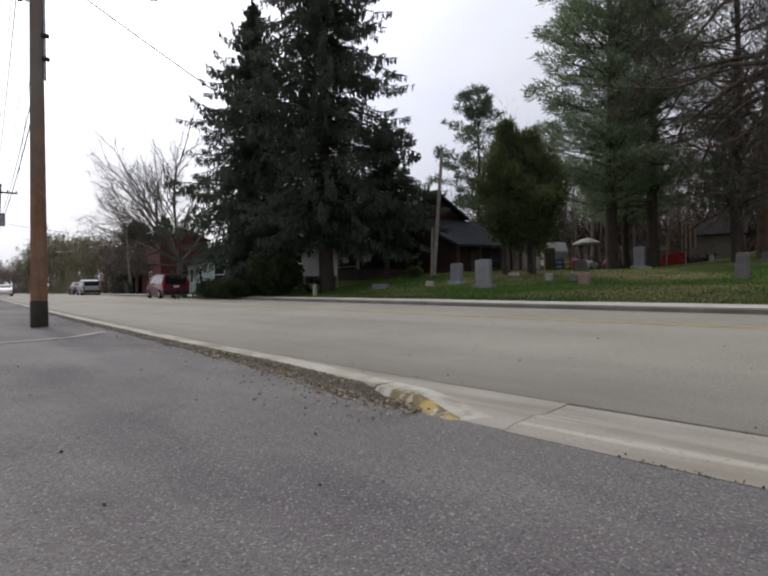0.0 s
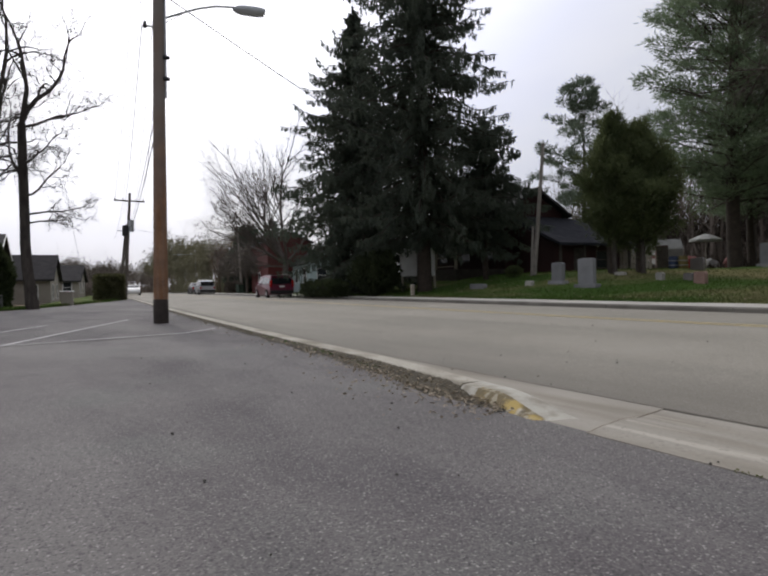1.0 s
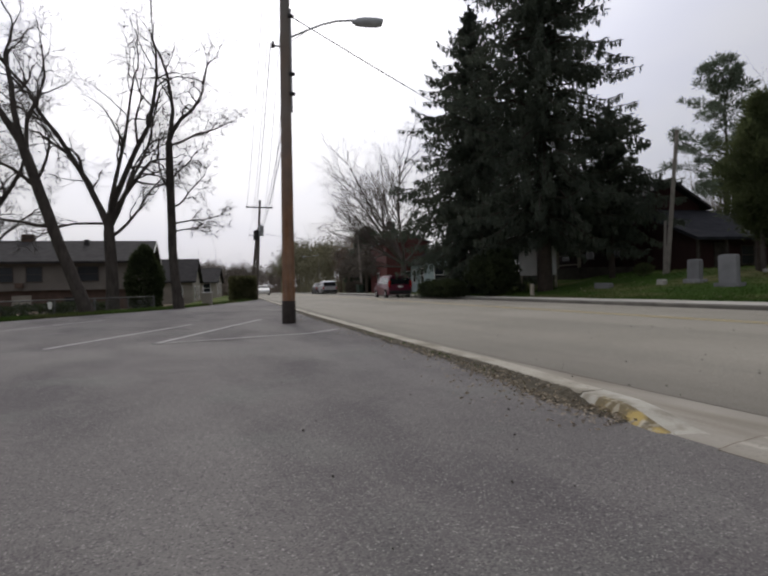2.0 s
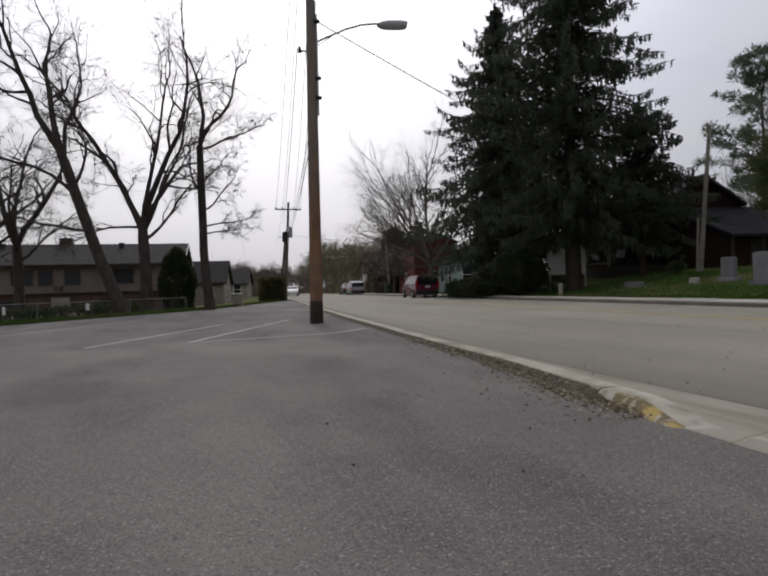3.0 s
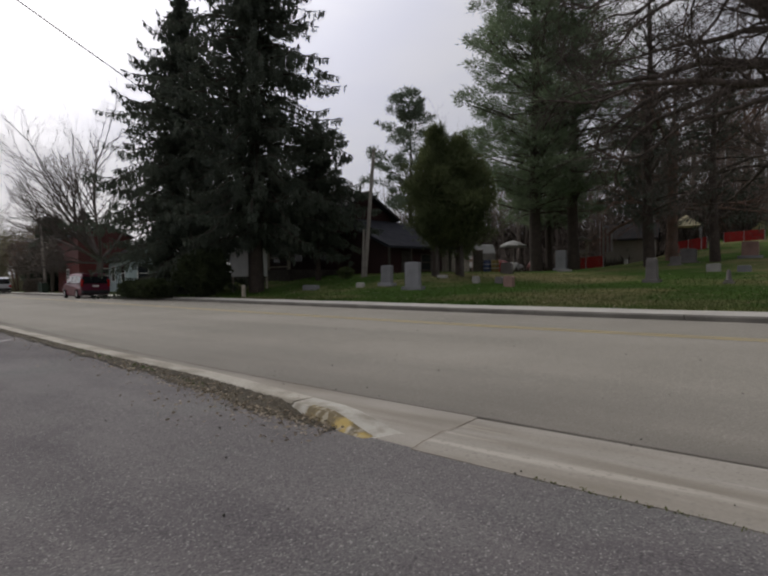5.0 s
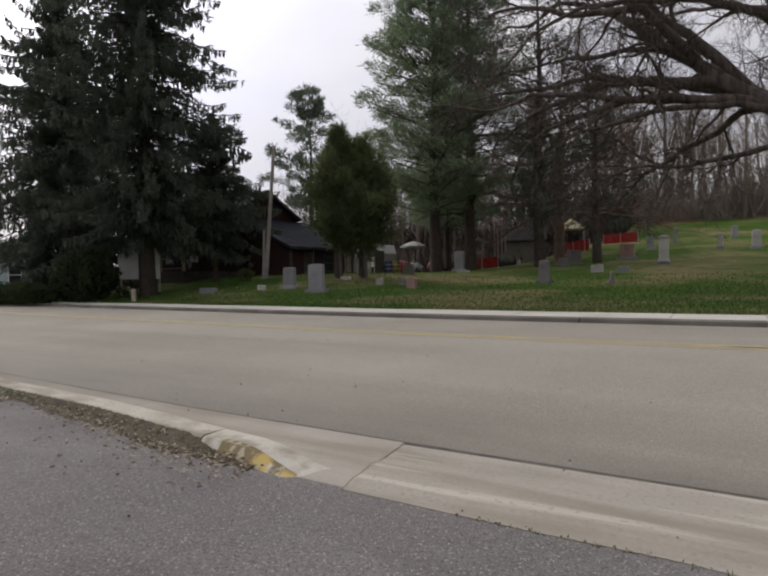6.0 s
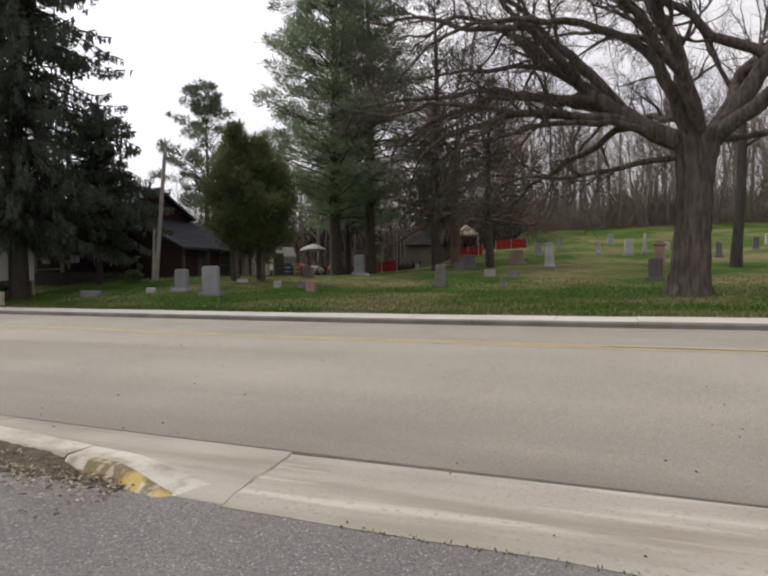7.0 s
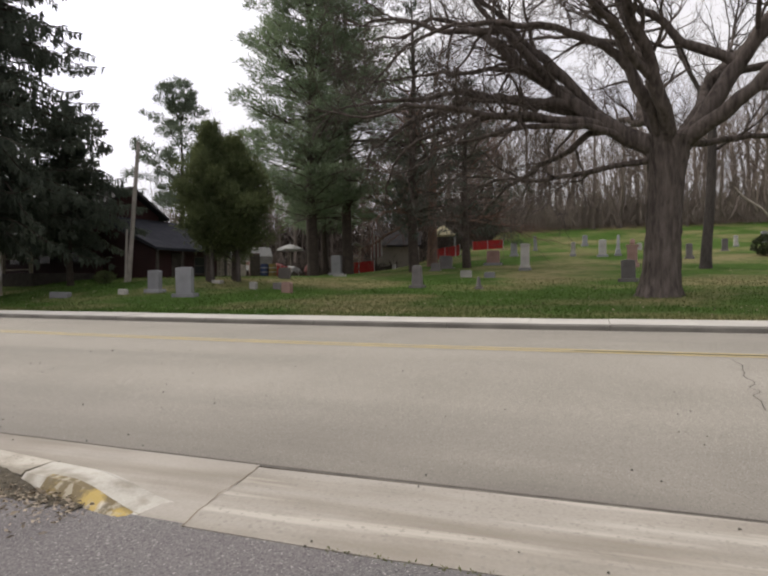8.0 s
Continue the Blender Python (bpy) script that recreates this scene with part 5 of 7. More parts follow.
# ---- vehicles ----
def vehicle(name, x, y, z, turn, label, paint, profile, cabin, length, width, height, wheel_r, axles, rear_lamps=True):
    """A car: painted body from a side profile, glass panes, wheels, lamps. It points along its own +y."""
    car = thing(name, x, y, z, turn, label, "car")
    hw = width / 2
    bm = bmesh.new()
    rings = profile
    left = [bm.verts.new((-hw + i, yy, zz)) for yy, zz, i in rings]
    right = [bm.verts.new((hw - i, yy, zz)) for yy, zz, i in rings]
    n = len(rings)
    for k in range(n):
        m = (k + 1) % n
        bm.faces.new((left[k], left[m], right[m], right[k]))
    bm.faces.new(left), bm.faces.new(right[::-1])
    bmesh.ops.recalc_face_normals(bm, faces=bm.faces)
    bmesh.ops.bevel(bm, geom=bm.edges[:], offset=0.05, segments=2, affect="EDGES", profile=0.5)
    body = part("body", bm, paint, car, smooth=False)
    for side in (-1, 1):
        for pane in cabin:
            g = bmesh.new()
            vs = [g.verts.new((side * (hw - p[2] + 0.006), p[0], p[1])) for p in pane]
            g.faces.new(vs)
            ext = bmesh.ops.extrude_face_region(g, geom=g.faces[:])
            bmesh.ops.translate(g, verts=[v for v in ext["geom"] if isinstance(v, bmesh.types.BMVert)], vec=(-side * 0.02, 0, 0))
            part("side_window", g, M_CARGLASS, body)
    for yy in axles:
        for side in (-1, 1):
            w = rod((side * (hw - 0.19), yy, wheel_r), (side * (hw + 0.012), yy, wheel_r), wheel_r, sides=20)
            wheel = part("wheel", w, M_TYRE, car, "black tyre with an alloy rim")
            part("rim", rod((side * (hw - 0.02), yy, wheel_r), (side * (hw + 0.022), yy, wheel_r), wheel_r * 0.6, wheel_r * 0.5, 12), M_RIM, wheel)
    return car, body, hw


def van(x, y, z, turn):
    prof = [(-2.40, 0.34, 0.06), (-2.46, 0.62, 0.02), (-2.42, 1.0, 0.02), (-2.28, 1.55, 0.13), (-2.1, 1.74, 0.2), (0.0, 1.78, 0.2), (0.75, 1.70, 0.19), (1.55, 1.10, 0.05), (2.25, 0.92, 0.08), (2.42, 0.70, 0.1), (2.42, 0.36, 0.1), (1.9, 0.24, 0.04), (-2.0, 0.24, 0.04)]
    panes = [[(-2.15, 1.12, 0.055), (-2.05, 1.58, 0.165), (-1.2, 1.62, 0.17), (-1.2, 1.10, 0.05)], [(-1.1, 1.10, 0.05), (-1.1, 1.62, 0.17), (-0.2, 1.63, 0.17), (-0.2, 1.10, 0.05)], [(-0.1, 1.10, 0.05), (-0.1, 1.63, 0.17), (0.62, 1.58, 0.165), (1.3, 1.10, 0.05)]]
    car, body, hw = vehicle("minivan", x, y, z, turn, "dark red minivan parked at the far kerb", M_CRED, prof, panes, 4.8, 1.95, 1.78, 0.34, (-1.5, 1.5))
    g = prism([(-2.475, 1.08), (-2.445, 1.06), (-2.30, 1.52), (-2.325, 1.55)], "x", -0.78, 0.78)
    part("rear_window", g, M_CARGLASS, body)
    g = prism([(0.80, 1.70), (0.83, 1.72), (1.60, 1.13), (1.56, 1.11)], "x", -0.76, 0.76)
    part("windscreen", g, M_CARGLASS, body)
    part("rear_bumper", block(-0.9, 0.9, -2.54, -2.3, 0.34, 0.6, 0.05), M_TRIM, body)
    part("number_plate", block(-0.2, 0.2, -2.485, -2.45, 0.82, 0.95, 0.005), M_WHITE, body, "plain pale plate")
    for s in (-1, 1):
        part("tail_light", block(s * 0.86 - 0.09, s * 0.86 + 0.09, -2.47, -2.33, 0.85, 1.35, 0.03), M_TAIL, body)
        part("headlight", block(s * 0.72 - 0.16, s * 0.72 + 0.16, 2.25, 2.41, 0.62, 0.8, 0.03), M_HEAD, body)
        part("mirror", block(s * 1.06 - 0.09, s * 1.06 + 0.09, 0.85, 1.0, 1.08, 1.24, 0.03), M_CRED, body)
    part("spoiler", block(-0.7, 0.7, -2.42, -2.1, 1.72, 1.77, 0.015), M_CRED, body)
    part("roof_rack", block(-0.62, -0.57, -1.9, 0.2, 1.79, 1.83, 0.01, block(0.57, 0.62, -1.9, 0.2, 1.79, 1.83, 0.01)), M_TRIM, body)
    return car


def sedan(name, x, y, z, turn, label, paint, high=1.45, wagon=False):
    back = [(-2.2, 0.36, 0.08), (-2.28, 0.6, 0.04), (-2.24, 0.95, 0.06)]
    top = [(-2.05, high - 0.15, 0.2), (-1.8, high, 0.22)] if wagon else [(-1.7, 1.0, 0.08), (-1.0, high - 0.05, 0.22)]
    prof = back + top + [(0.1, high + 0.01, 0.22), (0.45, high - 0.05, 0.22), (1.2, 0.98, 0.08), (2.1, 0.82, 0.1), (2.26, 0.6, 0.1), (2.24, 0.34, 0.1), (1.8, 0.22, 0.05), (-1.8, 0.22, 0.05)]
    a = -1.95 if wagon else -1.35
    panes = [[(a, 1.0, 0.07), (a + 0.15, high - 0.14, 0.185), (-0.35, high - 0.1, 0.195), (-0.35, 0.98, 0.06)], [(-0.27, 0.98, 0.06), (-0.27, high - 0.1, 0.195), (0.36, high - 0.12, 0.19), (0.98, 0.98, 0.06)]]
    car, body, hw = vehicle(name, x, y, z, turn, label, paint, prof, panes, 4.5, 1.78, high, 0.32, (-1.4, 1.4))
    if wagon:
        part("rear_window", prism([(-2.27, 1.0), (-2.245, 0.98), (-2.09, high - 0.16), (-2.115, high - 0.14)], "x", -0.7, 0.7), M_CARGLASS, body)
    else:
        part("rear_window", prism([(-1.66, 1.03), (-1.63, 1.02), (-1.06, high - 0.08), (-1.09, high - 0.06)], "x", -0.66, 0.66), M_CARGLASS, body)
    part("windscreen", prism([(0.5, high - 0.06), (0.53, high - 0.04), (1.22, 1.01), (1.19, 0.99)], "x", -0.68, 0.68), M_CARGLASS, body)
    part("bumper", block(-0.82, 0.82, -2.34, -2.15, 0.34, 0.56, 0.05), M_TRIM, body)
    for s in (-1, 1):
        part("tail_light", block(s * 0.74 - 0.12, s * 0.74 + 0.12, -2.3, -2.18, 0.68, 0.86, 0.03), M_TAIL, body)
        part("headlight", block(s * 0.66 - 0.17, s * 0.66 + 0.17, 2.1, 2.27, 0.58, 0.74, 0.03), M_HEAD, body)
    return car


small_van = van(13.75, 35.6, 0.14, -6)
small_van.scale = (0.82, 0.84, 0.82)
sedan("car", 17.25, 66.4, 0.13, -6, "silver wagon parked at the far kerb", M_CSILV, 1.62, True)
sedan("car", 17.85, 72.2, 0.13, -6, "dark car parked ahead of a silver wagon", M_CDARK, 1.45)
sedan("car", 12.3, 84.4, 0.1, 174, "white car on the road in the distance", M_CWHITE, 1.42)


# ---- buildings ----
def window(parent, face, a, z, w, h, at, sign, frame_mat=None):
    """A window on a wall: face 'x' or 'y' is the axis that the wall faces; a is its place along the wall."""
    fm = frame_mat or M_WHITE
    def lay(a0, a1, z0, z1, out0, out1):
        lo, hi = sorted((at + sign * out0, at + sign * out1))
        return (lo, hi, a0, a1, z0, z1) if face == "x" else (a0, a1, lo, hi, z0, z1)
    bm = block(*lay(a - w / 2 - 0.07, a + w / 2 + 0.07, z + h, z + h + 0.08, -0.02, 0.04))
    block(*lay(a - w / 2 - 0.07, a + w / 2 + 0.07, z - 0.08, z, -0.02, 0.06), bm=bm)
    block(*lay(a - w / 2 - 0.07, a - w / 2, z, z + h, -0.02, 0.04), bm=bm)
    block(*lay(a + w / 2, a + w / 2 + 0.07, z, z + h, -0.02, 0.04), bm=bm)
    block(*lay(a - w / 2, a + w / 2, z + h / 2 - 0.025, z + h / 2 + 0.025, -0.02, 0.03), bm=bm)
    win = part("window", bm, fm, parent)
    part("pane", block(*lay(a - w / 2, a + w / 2, z, z + h, -0.03, 0.012)), M_GLASS, win)
    return win


def gable_roof(parent, x0, x1, y0, y1, eave, ridge, along, material, over=0.4, thick=0.16):
    """A pitched roof with an overhang; its ridge runs along 'x' or 'y'."""
    if along == "y":
        m = (x0 + x1) / 2
        s = (ridge - eave) / (m - x0)
        pts = [(x0 - over, eave - over * s), (m, ridge), (x1 + over, eave - over * s), (x1 + over, eave - over * s + thick), (m, ridge + thick * 1.2), (x0 - over, eave - over * s + thick)]
        return part("roof", prism(pts, "y", y0 - over, y1 + over), material, parent)
    m = (y0 + y1) / 2
    s = (ridge - eave) / (m - y0)
    pts = [(y0 - over, eave - over * s), (m, ridge), (y1 + over, eave - over * s), (y1 + over, eave - over * s + thick), (m, ridge + thick * 1.2), (y0 - over, eave - over * s + thick)]
    return part("roof", prism(pts, "x", x0 - over, x1 + over), material, parent)


def red_house():
    h = thing("house", 25.2, 29.15, LZ(24, 24), -6, "dark red wooden house with a gable and a porch", "house")
    # the gable end faces the leaning pole: its ridge runs along y
    part("wall", prism([(0, -0.6), (4.6, -0.6), (4.6, 3.9), (2.3, 5.2), (0, 3.9)], "y", -3.6, 8.0), M_REDWALL, h)
    r = gable_roof(h, 0, 4.6, -3.6, 8.0, 3.9, 5.25, "y", M_ROOFD, 0.45)
    part("chimney", block(1.6, 2.0, -1.0, -0.6, 4.8, 5.7, 0.02), M_BRICKD, r)
    for a in (-2.0, 0.6, 3.4, 6.0):
        window(h, "x", a, 1.0, 0.95, 1.3, 0.0, -1, M_PORCH)
    for a in (1.2, 3.4):
        window(h, "y", a, 2.2, 0.8, 1.0, -3.6, -1, M_PORCH)
    # porch along the road side
    part("porch_roof", prism([(-3.6, 2.0), (0.0, 2.8), (0.0, 2.95), (-3.6, 2.15)], "y", -3.8, 8.2), M_ROOFD, h)
    part("porch_floor", block(-3.5, 0, -3.6, 8.0, -0.6, 0.35, 0.02), M_PORCH, h)
    part("porch_beam", block(-3.5, -3.38, -3.6, 8.0, 1.88, 2.02), M_PORCH, h)
    for y in np.linspace(-3.4, 7.8, 6):
        part("porch_post", block(-3.5, -3.36, y - 0.07, y + 0.07, 0.35, 1.9, 0.01), M_TIMBER, h)
    for z in (0.5, 1.05):
        part("porch_rail", block(-3.47, -3.41, -3.4, 7.8, z, z + 0.06), M_TIMBER, h)
    # side wing
    part("wing", prism([(-3.61, -0.6), (-7.6, -0.6), (-7.6, 1.55), (-3.61, 3.2)], "x", 0.55, 5.25), M_REDWALL, h)
    part("wing_roof", prism([(-3.62, 3.45), (-8.2, 1.5), (-8.2, 1.65), (-3.62, 3.63)], "x", 0.1, 5.85), M_ROOFB, h, "blue-grey shingle roof")
    part("door", block(1.65, 2.55, -7.66, -7.6, -0.5, 1.4, 0.01), M_PORCH, h)
    window(h, "y", 3.85, 0.3, 0.9, 0.9, -7.6, -1, M_PORCH)
    for x in (0.3, 2.05, 3.85, 5.55):
        part("porch_post", block(x - 0.06, x + 0.06, -8.08, -7.96, -0.6, 1.58), M_PORCH, h)
    return h


red_house()


def apartments():
    h = thing("apartment_block", -3.3, 49.0, -1.1, 0, "two-storey tan apartment block with brown brick below", "apartment building")
    h.matrix_world = pose(-2.1, 49.5, -1.2, 0, 0, -3)
    # built with its long side along -x from the corner
    part("wall", prism([(0, 0), (9, 0), (9, 2.4), (0, 2.4)], "x", -30, 0), M_BRICKD, h, "brown brick ground floor")
    part("upper_wall", prism([(-0.3, 2.4), (9, 2.4), (9, 4.65), (4.4, 6.35), (-0.3, 4.65)], "x", -30, 0), M_APT, h, "tan upper floor")
    gable_roof(h, -30, 0, -0.3, 9, 4.65, 6.4, "x", M_ROOFD, 0.55)
    for k in range(4):
        for x, w in ((-4.1, 1.4), (-7.8, 1.0), (-9.7, 0.9)):
            window(h, "y", x - k * 7.2, 3.1, w, 1.05, -0.3, -1, M_PORCH)
        window(h, "y", -5.2 - k * 7.2, 0.8, 1.2, 1.0, 0.0, -1, M_PORCH)
        part("air_conditioner", block(-9.05 - k * 7.2, -8.5 - k * 7.2, -0.62, -0.28, 2.62, 2.98, 0.02), M_BRICKD, h)
        part("door", block(-9.4 - k * 7.2, -8.1 - k * 7.2, -0.06, 0.0, 0.0, 2.05, 0.01), M_STUCCO, h)
    for py, ex in ((-0.3, -1), (9.0, 1)):
        part("bargeboard", prism([(py + ex * 0.5, 4.42), (4.35, 6.42), (4.35, 6.6), (py + ex * 0.5, 4.6)], "x", 0.56, 0.6), M_WHITE, h)
    for k in range(3):
        part("vent", block(-5.0 - 9 * k, -4.6 - 9 * k, 3.2, 3.6, 5.7, 6.6, 0.02), M_TRIM, h)
    part("chimney", block(-9.8, -8.9, 4.0, 4.8, 5.9, 7.1, 0.02), M_BRICKD, h)
    return h


apartments()


def plain_house(x, y, z, turn, label, wall, roof, w, d, eave, ridge, wins=2, floors=1):
    h = thing("house", x, y, z, turn, label, "house")
    part("wall", prism([(-w / 2, -0.5), (w / 2, -0.5), (w / 2, eave), (0, ridge), (-w / 2, eave)], "y", -d / 2, d / 2), wall, h)
    gable_roof(h, -w / 2, w / 2, -d / 2, d / 2, eave, ridge + 0.04, "y", roof, 0.35)
    for f in range(floors):
        for k in range(wins):
            a = (k + 0.5) / wins * w - w / 2
            window(h, "y", a, 0.9 + f * 2.7, 0.9, 1.3, -d / 2, -1)
            b = (k + 0.5) / wins * d - d / 2
            window(h, "x", b, 0.9 + f * 2.7, 0.9, 1.3, -w / 2, -1)
            window(h, "x", b, 0.9 + f * 2.7, 0.9, 1.3, w / 2, 1)
    return h


brick_house = plain_house(24.5, 61.5, LZ(23.9, 61.5), -8, "red house with brown upper walls behind the parked van", M_REDBRICK, M_ROOFD, 4.6, 9, 5.4, 6.3, 1, 1)
part("upper_wall", prism([(-2.36, 2.9), (2.36, 2.9), (2.36, 5.4), (0, 6.28), (-2.36, 5.4)], "y", -4.56, 4.56), M_BROWNWALL, brick_house, "brown upper wall")
plain_house(25.9, 52.8, LZ(25.9, 52.8), -8, "pale blue-white house beside the spruces", M_PALEBLUE, M_ROOFD, 5, 6, 2.8, 4.4, 2, 1)
plain_house(-0.6, 66.0, -0.8, 82, "small pale house beyond the apartments", M_STUCCO, M_ROOFD, 7, 6, 2.8, 5.0, 2, 1)
plain_house(3.6, 84.0, -0.3, 80, "small grey-white house in the distance", M_STUCCO, M_ROOFD, 7, 5, 2.4, 4.2, 2, 1)
plain_house(45.2, 14.5, LZ(45.2, 14.5), 12, "pale shed among the trees beyond the cemetery", M_STUCCO, M_ROOFD, 2.6, 3.2, 1.9, 2.8, 0, 1)
# ---- gravestones ----
def stone(kind, x, y, w, h, mat, label, turn=0.0, lean=0.0, thick=0.2):
    """A gravestone facing the road: slab, tapered, pillar, obelisk or low block."""
    z = LZ(x, y)
    g = thing("gravestone", x, y, z - 0.03, turn - 90, label, "gravestone", "gravestones in the cemetery")
    g.rotation_euler.rotate_axis("Y", radians(lean))
    b = 0.0
    if kind in ("slab", "tapered", "pillar", "obelisk"):
        b = 0.16 if h > 0.8 else 0.09
        bw = w * (1.42 if kind != "pillar" else 1.5)
        part("base", block(-bw / 2, bw / 2, -thick * 0.9, thick * 0.9, -0.15, b, 0.015), M_GRAN if mat is not M_GRAND else M_GRAND, g)
    if kind == "slab":
        pts = [(-w / 2, b), (w / 2, b), (w / 2, h - 0.05)] + [(w / 2 * math.cos(a), h - 0.05 + 0.05 * math.sin(a)) for a in np.linspace(0.3, math.pi - 0.3, 7)] + [(-w / 2, h - 0.05)]
        part("tablet", prism(pts, "y", -thick / 2, thick / 2, 0.012), mat, g)
    elif kind == "tapered":
        pts = [(-w / 2, b), (w / 2, b), (w / 2 * 0.84, h - 0.08), (w / 2 * 0.62, h), (-w / 2 * 0.62, h), (-w / 2 * 0.84, h - 0.08)]
        part("tablet", prism(pts, "y", -thick * 0.6, thick * 0.6, 0.02), mat, g)
    elif kind == "pillar":
        bm = block(-w / 2, w / 2, -w / 2, w / 2, b, h - 0.12, 0.02)
        block(-w * 0.58, w * 0.58, -w * 0.58, w * 0.58, h - 0.12, h - 0.04, 0.015, bm)
        block(-w * 0.36, w * 0.36, -w * 0.36, w * 0.36, h - 0.04, h, 0.01, bm)
        block(-w * 0.6, w * 0.6, -w * 0.6, w * 0.6, b, b + 0.14, 0.015, bm)
        part("shaft", bm, mat, g)
    elif kind == "obelisk":
        bm = block(-w / 2, w / 2, -w / 2, w / 2, b, h * 0.32, 0.02)
        rod((0, 0, h * 0.32), (0, 0, h * 0.92), w * 0.42, w * 0.26, 4, bm)
        rod((0, 0, h * 0.92), (0, 0, h), w * 0.26, 0.01, 4, bm)
        part("shaft", bm, mat, g)
    elif kind == "urn":
        part("base", block(-w * 0.7, w * 0.7, -w * 0.5, w * 0.5, -0.15, 0.25, 0.02), mat, g)
        bm = block(-w / 2, w / 2, -w * 0.42, w * 0.42, 0.25, h * 0.72, 0.03)
        block(-w * 0.62, w * 0.62, -w * 0.5, w * 0.5, h * 0.72, h * 0.8, 0.02, bm)
        rod((0, 0, h * 0.8), (0, 0, h * 0.86), w * 0.16, w * 0.3, 10, bm)
        rod((0, 0, h * 0.86), (0, 0, h), w * 0.3, w * 0.18, 10, bm)
        part("pedestal", bm, mat, g)
    else:
        bm = prism([(-w / 2, -0.15), (w / 2, -0.15), (w / 2, h * 0.85), (w / 2 - 0.05, h), (-w / 2 + 0.05, h), (-w / 2, h * 0.85)], "y", -thick / 2, thick / 2, 0.012)
        part("tablet", bm, mat, g)
    return g


G1, G2, G3 = "grey granite gravestone on a stepped base in the grass", "weathered pale marble gravestone in the grass", "dark granite gravestone in the grass"
STONES = [
    ("slab", 18.0, 14.14, 0.66, 1.14, M_GRAN, G1), ("slab", 18.8, 16.23, 0.58, 0.92, M_GRAN, G1),
    ("tapered", 23.34, 6.66, 0.44, 0.97, M_GRAND, "dark tapered granite gravestone on a wide foot"), ("pillar", 32.0, 3.08, 0.44, 1.48, M_MARB, "tall pale marble pillar monument"),
    ("slab", 33.19, 14.73, 0.68, 1.26, M_GRAN, G1), ("low", 17.86, 20.14, 0.92, 0.26, M_GRAN, "low grey block grave marker"),
    ("low", 18.38, 17.43, 0.38, 0.24, M_MARB, "small worn marble marker"), ("low", 21.5, 15.2, 0.5, 0.16, M_MARB, "flat pale grave marker"),
    ("low", 20.67, 12.88, 0.28, 0.32, M_MARB, "small worn marble marker"), ("low", 21.11, 12.0, 0.36, 0.3, M_GRAND, "small dark weathered marker"),
    ("low", 20.22, 11.08, 0.42, 0.46, M_GRANR, "small brown weathered gravestone"), ("obelisk", 22.58, 3.95, 0.22, 0.52, M_GRAND, "little dark obelisk gravestone"),
    ("low", 28.69, 5.64, 0.55, 0.38, M_MARB, G2), ("low", 28.2, 4.4, 0.5, 0.3, M_GRAN, "small grey granite gravestone in the grass"),
    ("slab", 35.77, 5.35, 0.78, 0.92, M_GRANR, "red granite gravestone on a stone base"), ("pillar", 40.1, 0.75, 0.34, 0.95, M_MARB, G2),
    ("slab", 39.3, -1.04, 0.62, 1.12, M_MARB, "pale blue-grey marble gravestone"), ("obelisk", 39.7, -1.98, 0.4, 1.4, M_GRAN, "tall grey granite obelisk gravestone"),
    ("slab", 25.3, -1.61, 0.54, 0.92, M_GRAND, G3), ("urn", 32.8, -2.3, 0.5, 1.5, M_GRANR, "brown granite pedestal monument topped with an urn"),
    ("slab", 36.97, -5.63, 0.45, 0.9, M_GRAND, G3), ("slab", 41.07, -8.23, 0.45, 0.8, M_GRAND, G3), ("pillar", 43.6, -9.4, 0.3, 0.75, M_MARB, G2),
    ("slab", 41.15, 4.68, 0.6, 0.95, M_GRAN, G1), ("slab", 34.35, 8.01, 0.8, 0.8, M_GRAND, G3), ("slab", 32.94, 8.3, 0.5, 0.5, M_GRAND, G3),
    ("pillar", 44.5, 3.5, 0.3, 1.1, M_GRAN, G1), ("low", 38.0, 12.5, 0.3, 0.35, M_MARB, "small worn marble marker"), ("low", 30.2, 13.2, 0.75, 0.14, M_MARB, "flat pale grave marker"),
    ("slab", 45.5, -11.5, 0.5, 0.8, M_GRAN, G1), ("low", 26.0, 14.4, 0.6, 0.6, M_GRAND, "squat dark gravestone under the cedar"), ("slab", 47.0, -6.0, 0.45, 0.8, M_MARB, G2),
    ("low", 43.0, -3.5, 0.5, 0.5, M_MARB, G2), ("slab", 46.5, 0.0, 0.5, 0.85, M_GRAN, G1),
]
rs = random.Random(77)
for kind, x, y, w, h, m, label in STONES:
    stone(kind, x, y, w * (0.72 if x > 36 else 1.0), h, m, label, rs.uniform(-8, 8), rs.uniform(-2, 2), 0.2 if w < 0.7 else 0.26)

# ---- shrubs by the house and along the road ----
leafy("shrub", 15.0, 24.8, LZ(15.0, 24.8), "large dark rounded yew under the spruce", "shrub", (1.15, 1.2, 2.3), M_BUSH, 61, 9000, (0.2, 0.05), 2.3, 6)
leafy("hedge", 13.6, 27.6, LZ(13.6, 27.6), "low dark hedge along the sidewalk", "hedge", (0.7, 2.4, 0.8), M_BUSH, 62, 5000, (0.18, 0.045), 3.5, 6)
leafy("shrub", 21.6, 21.6, LZ(21.6, 21.6), "small yellow-green shrub at the pole", "shrub", (0.4, 0.45, 0.55), M_CEDAR, 63, 700, (0.16, 0.025), 2.0, 7)
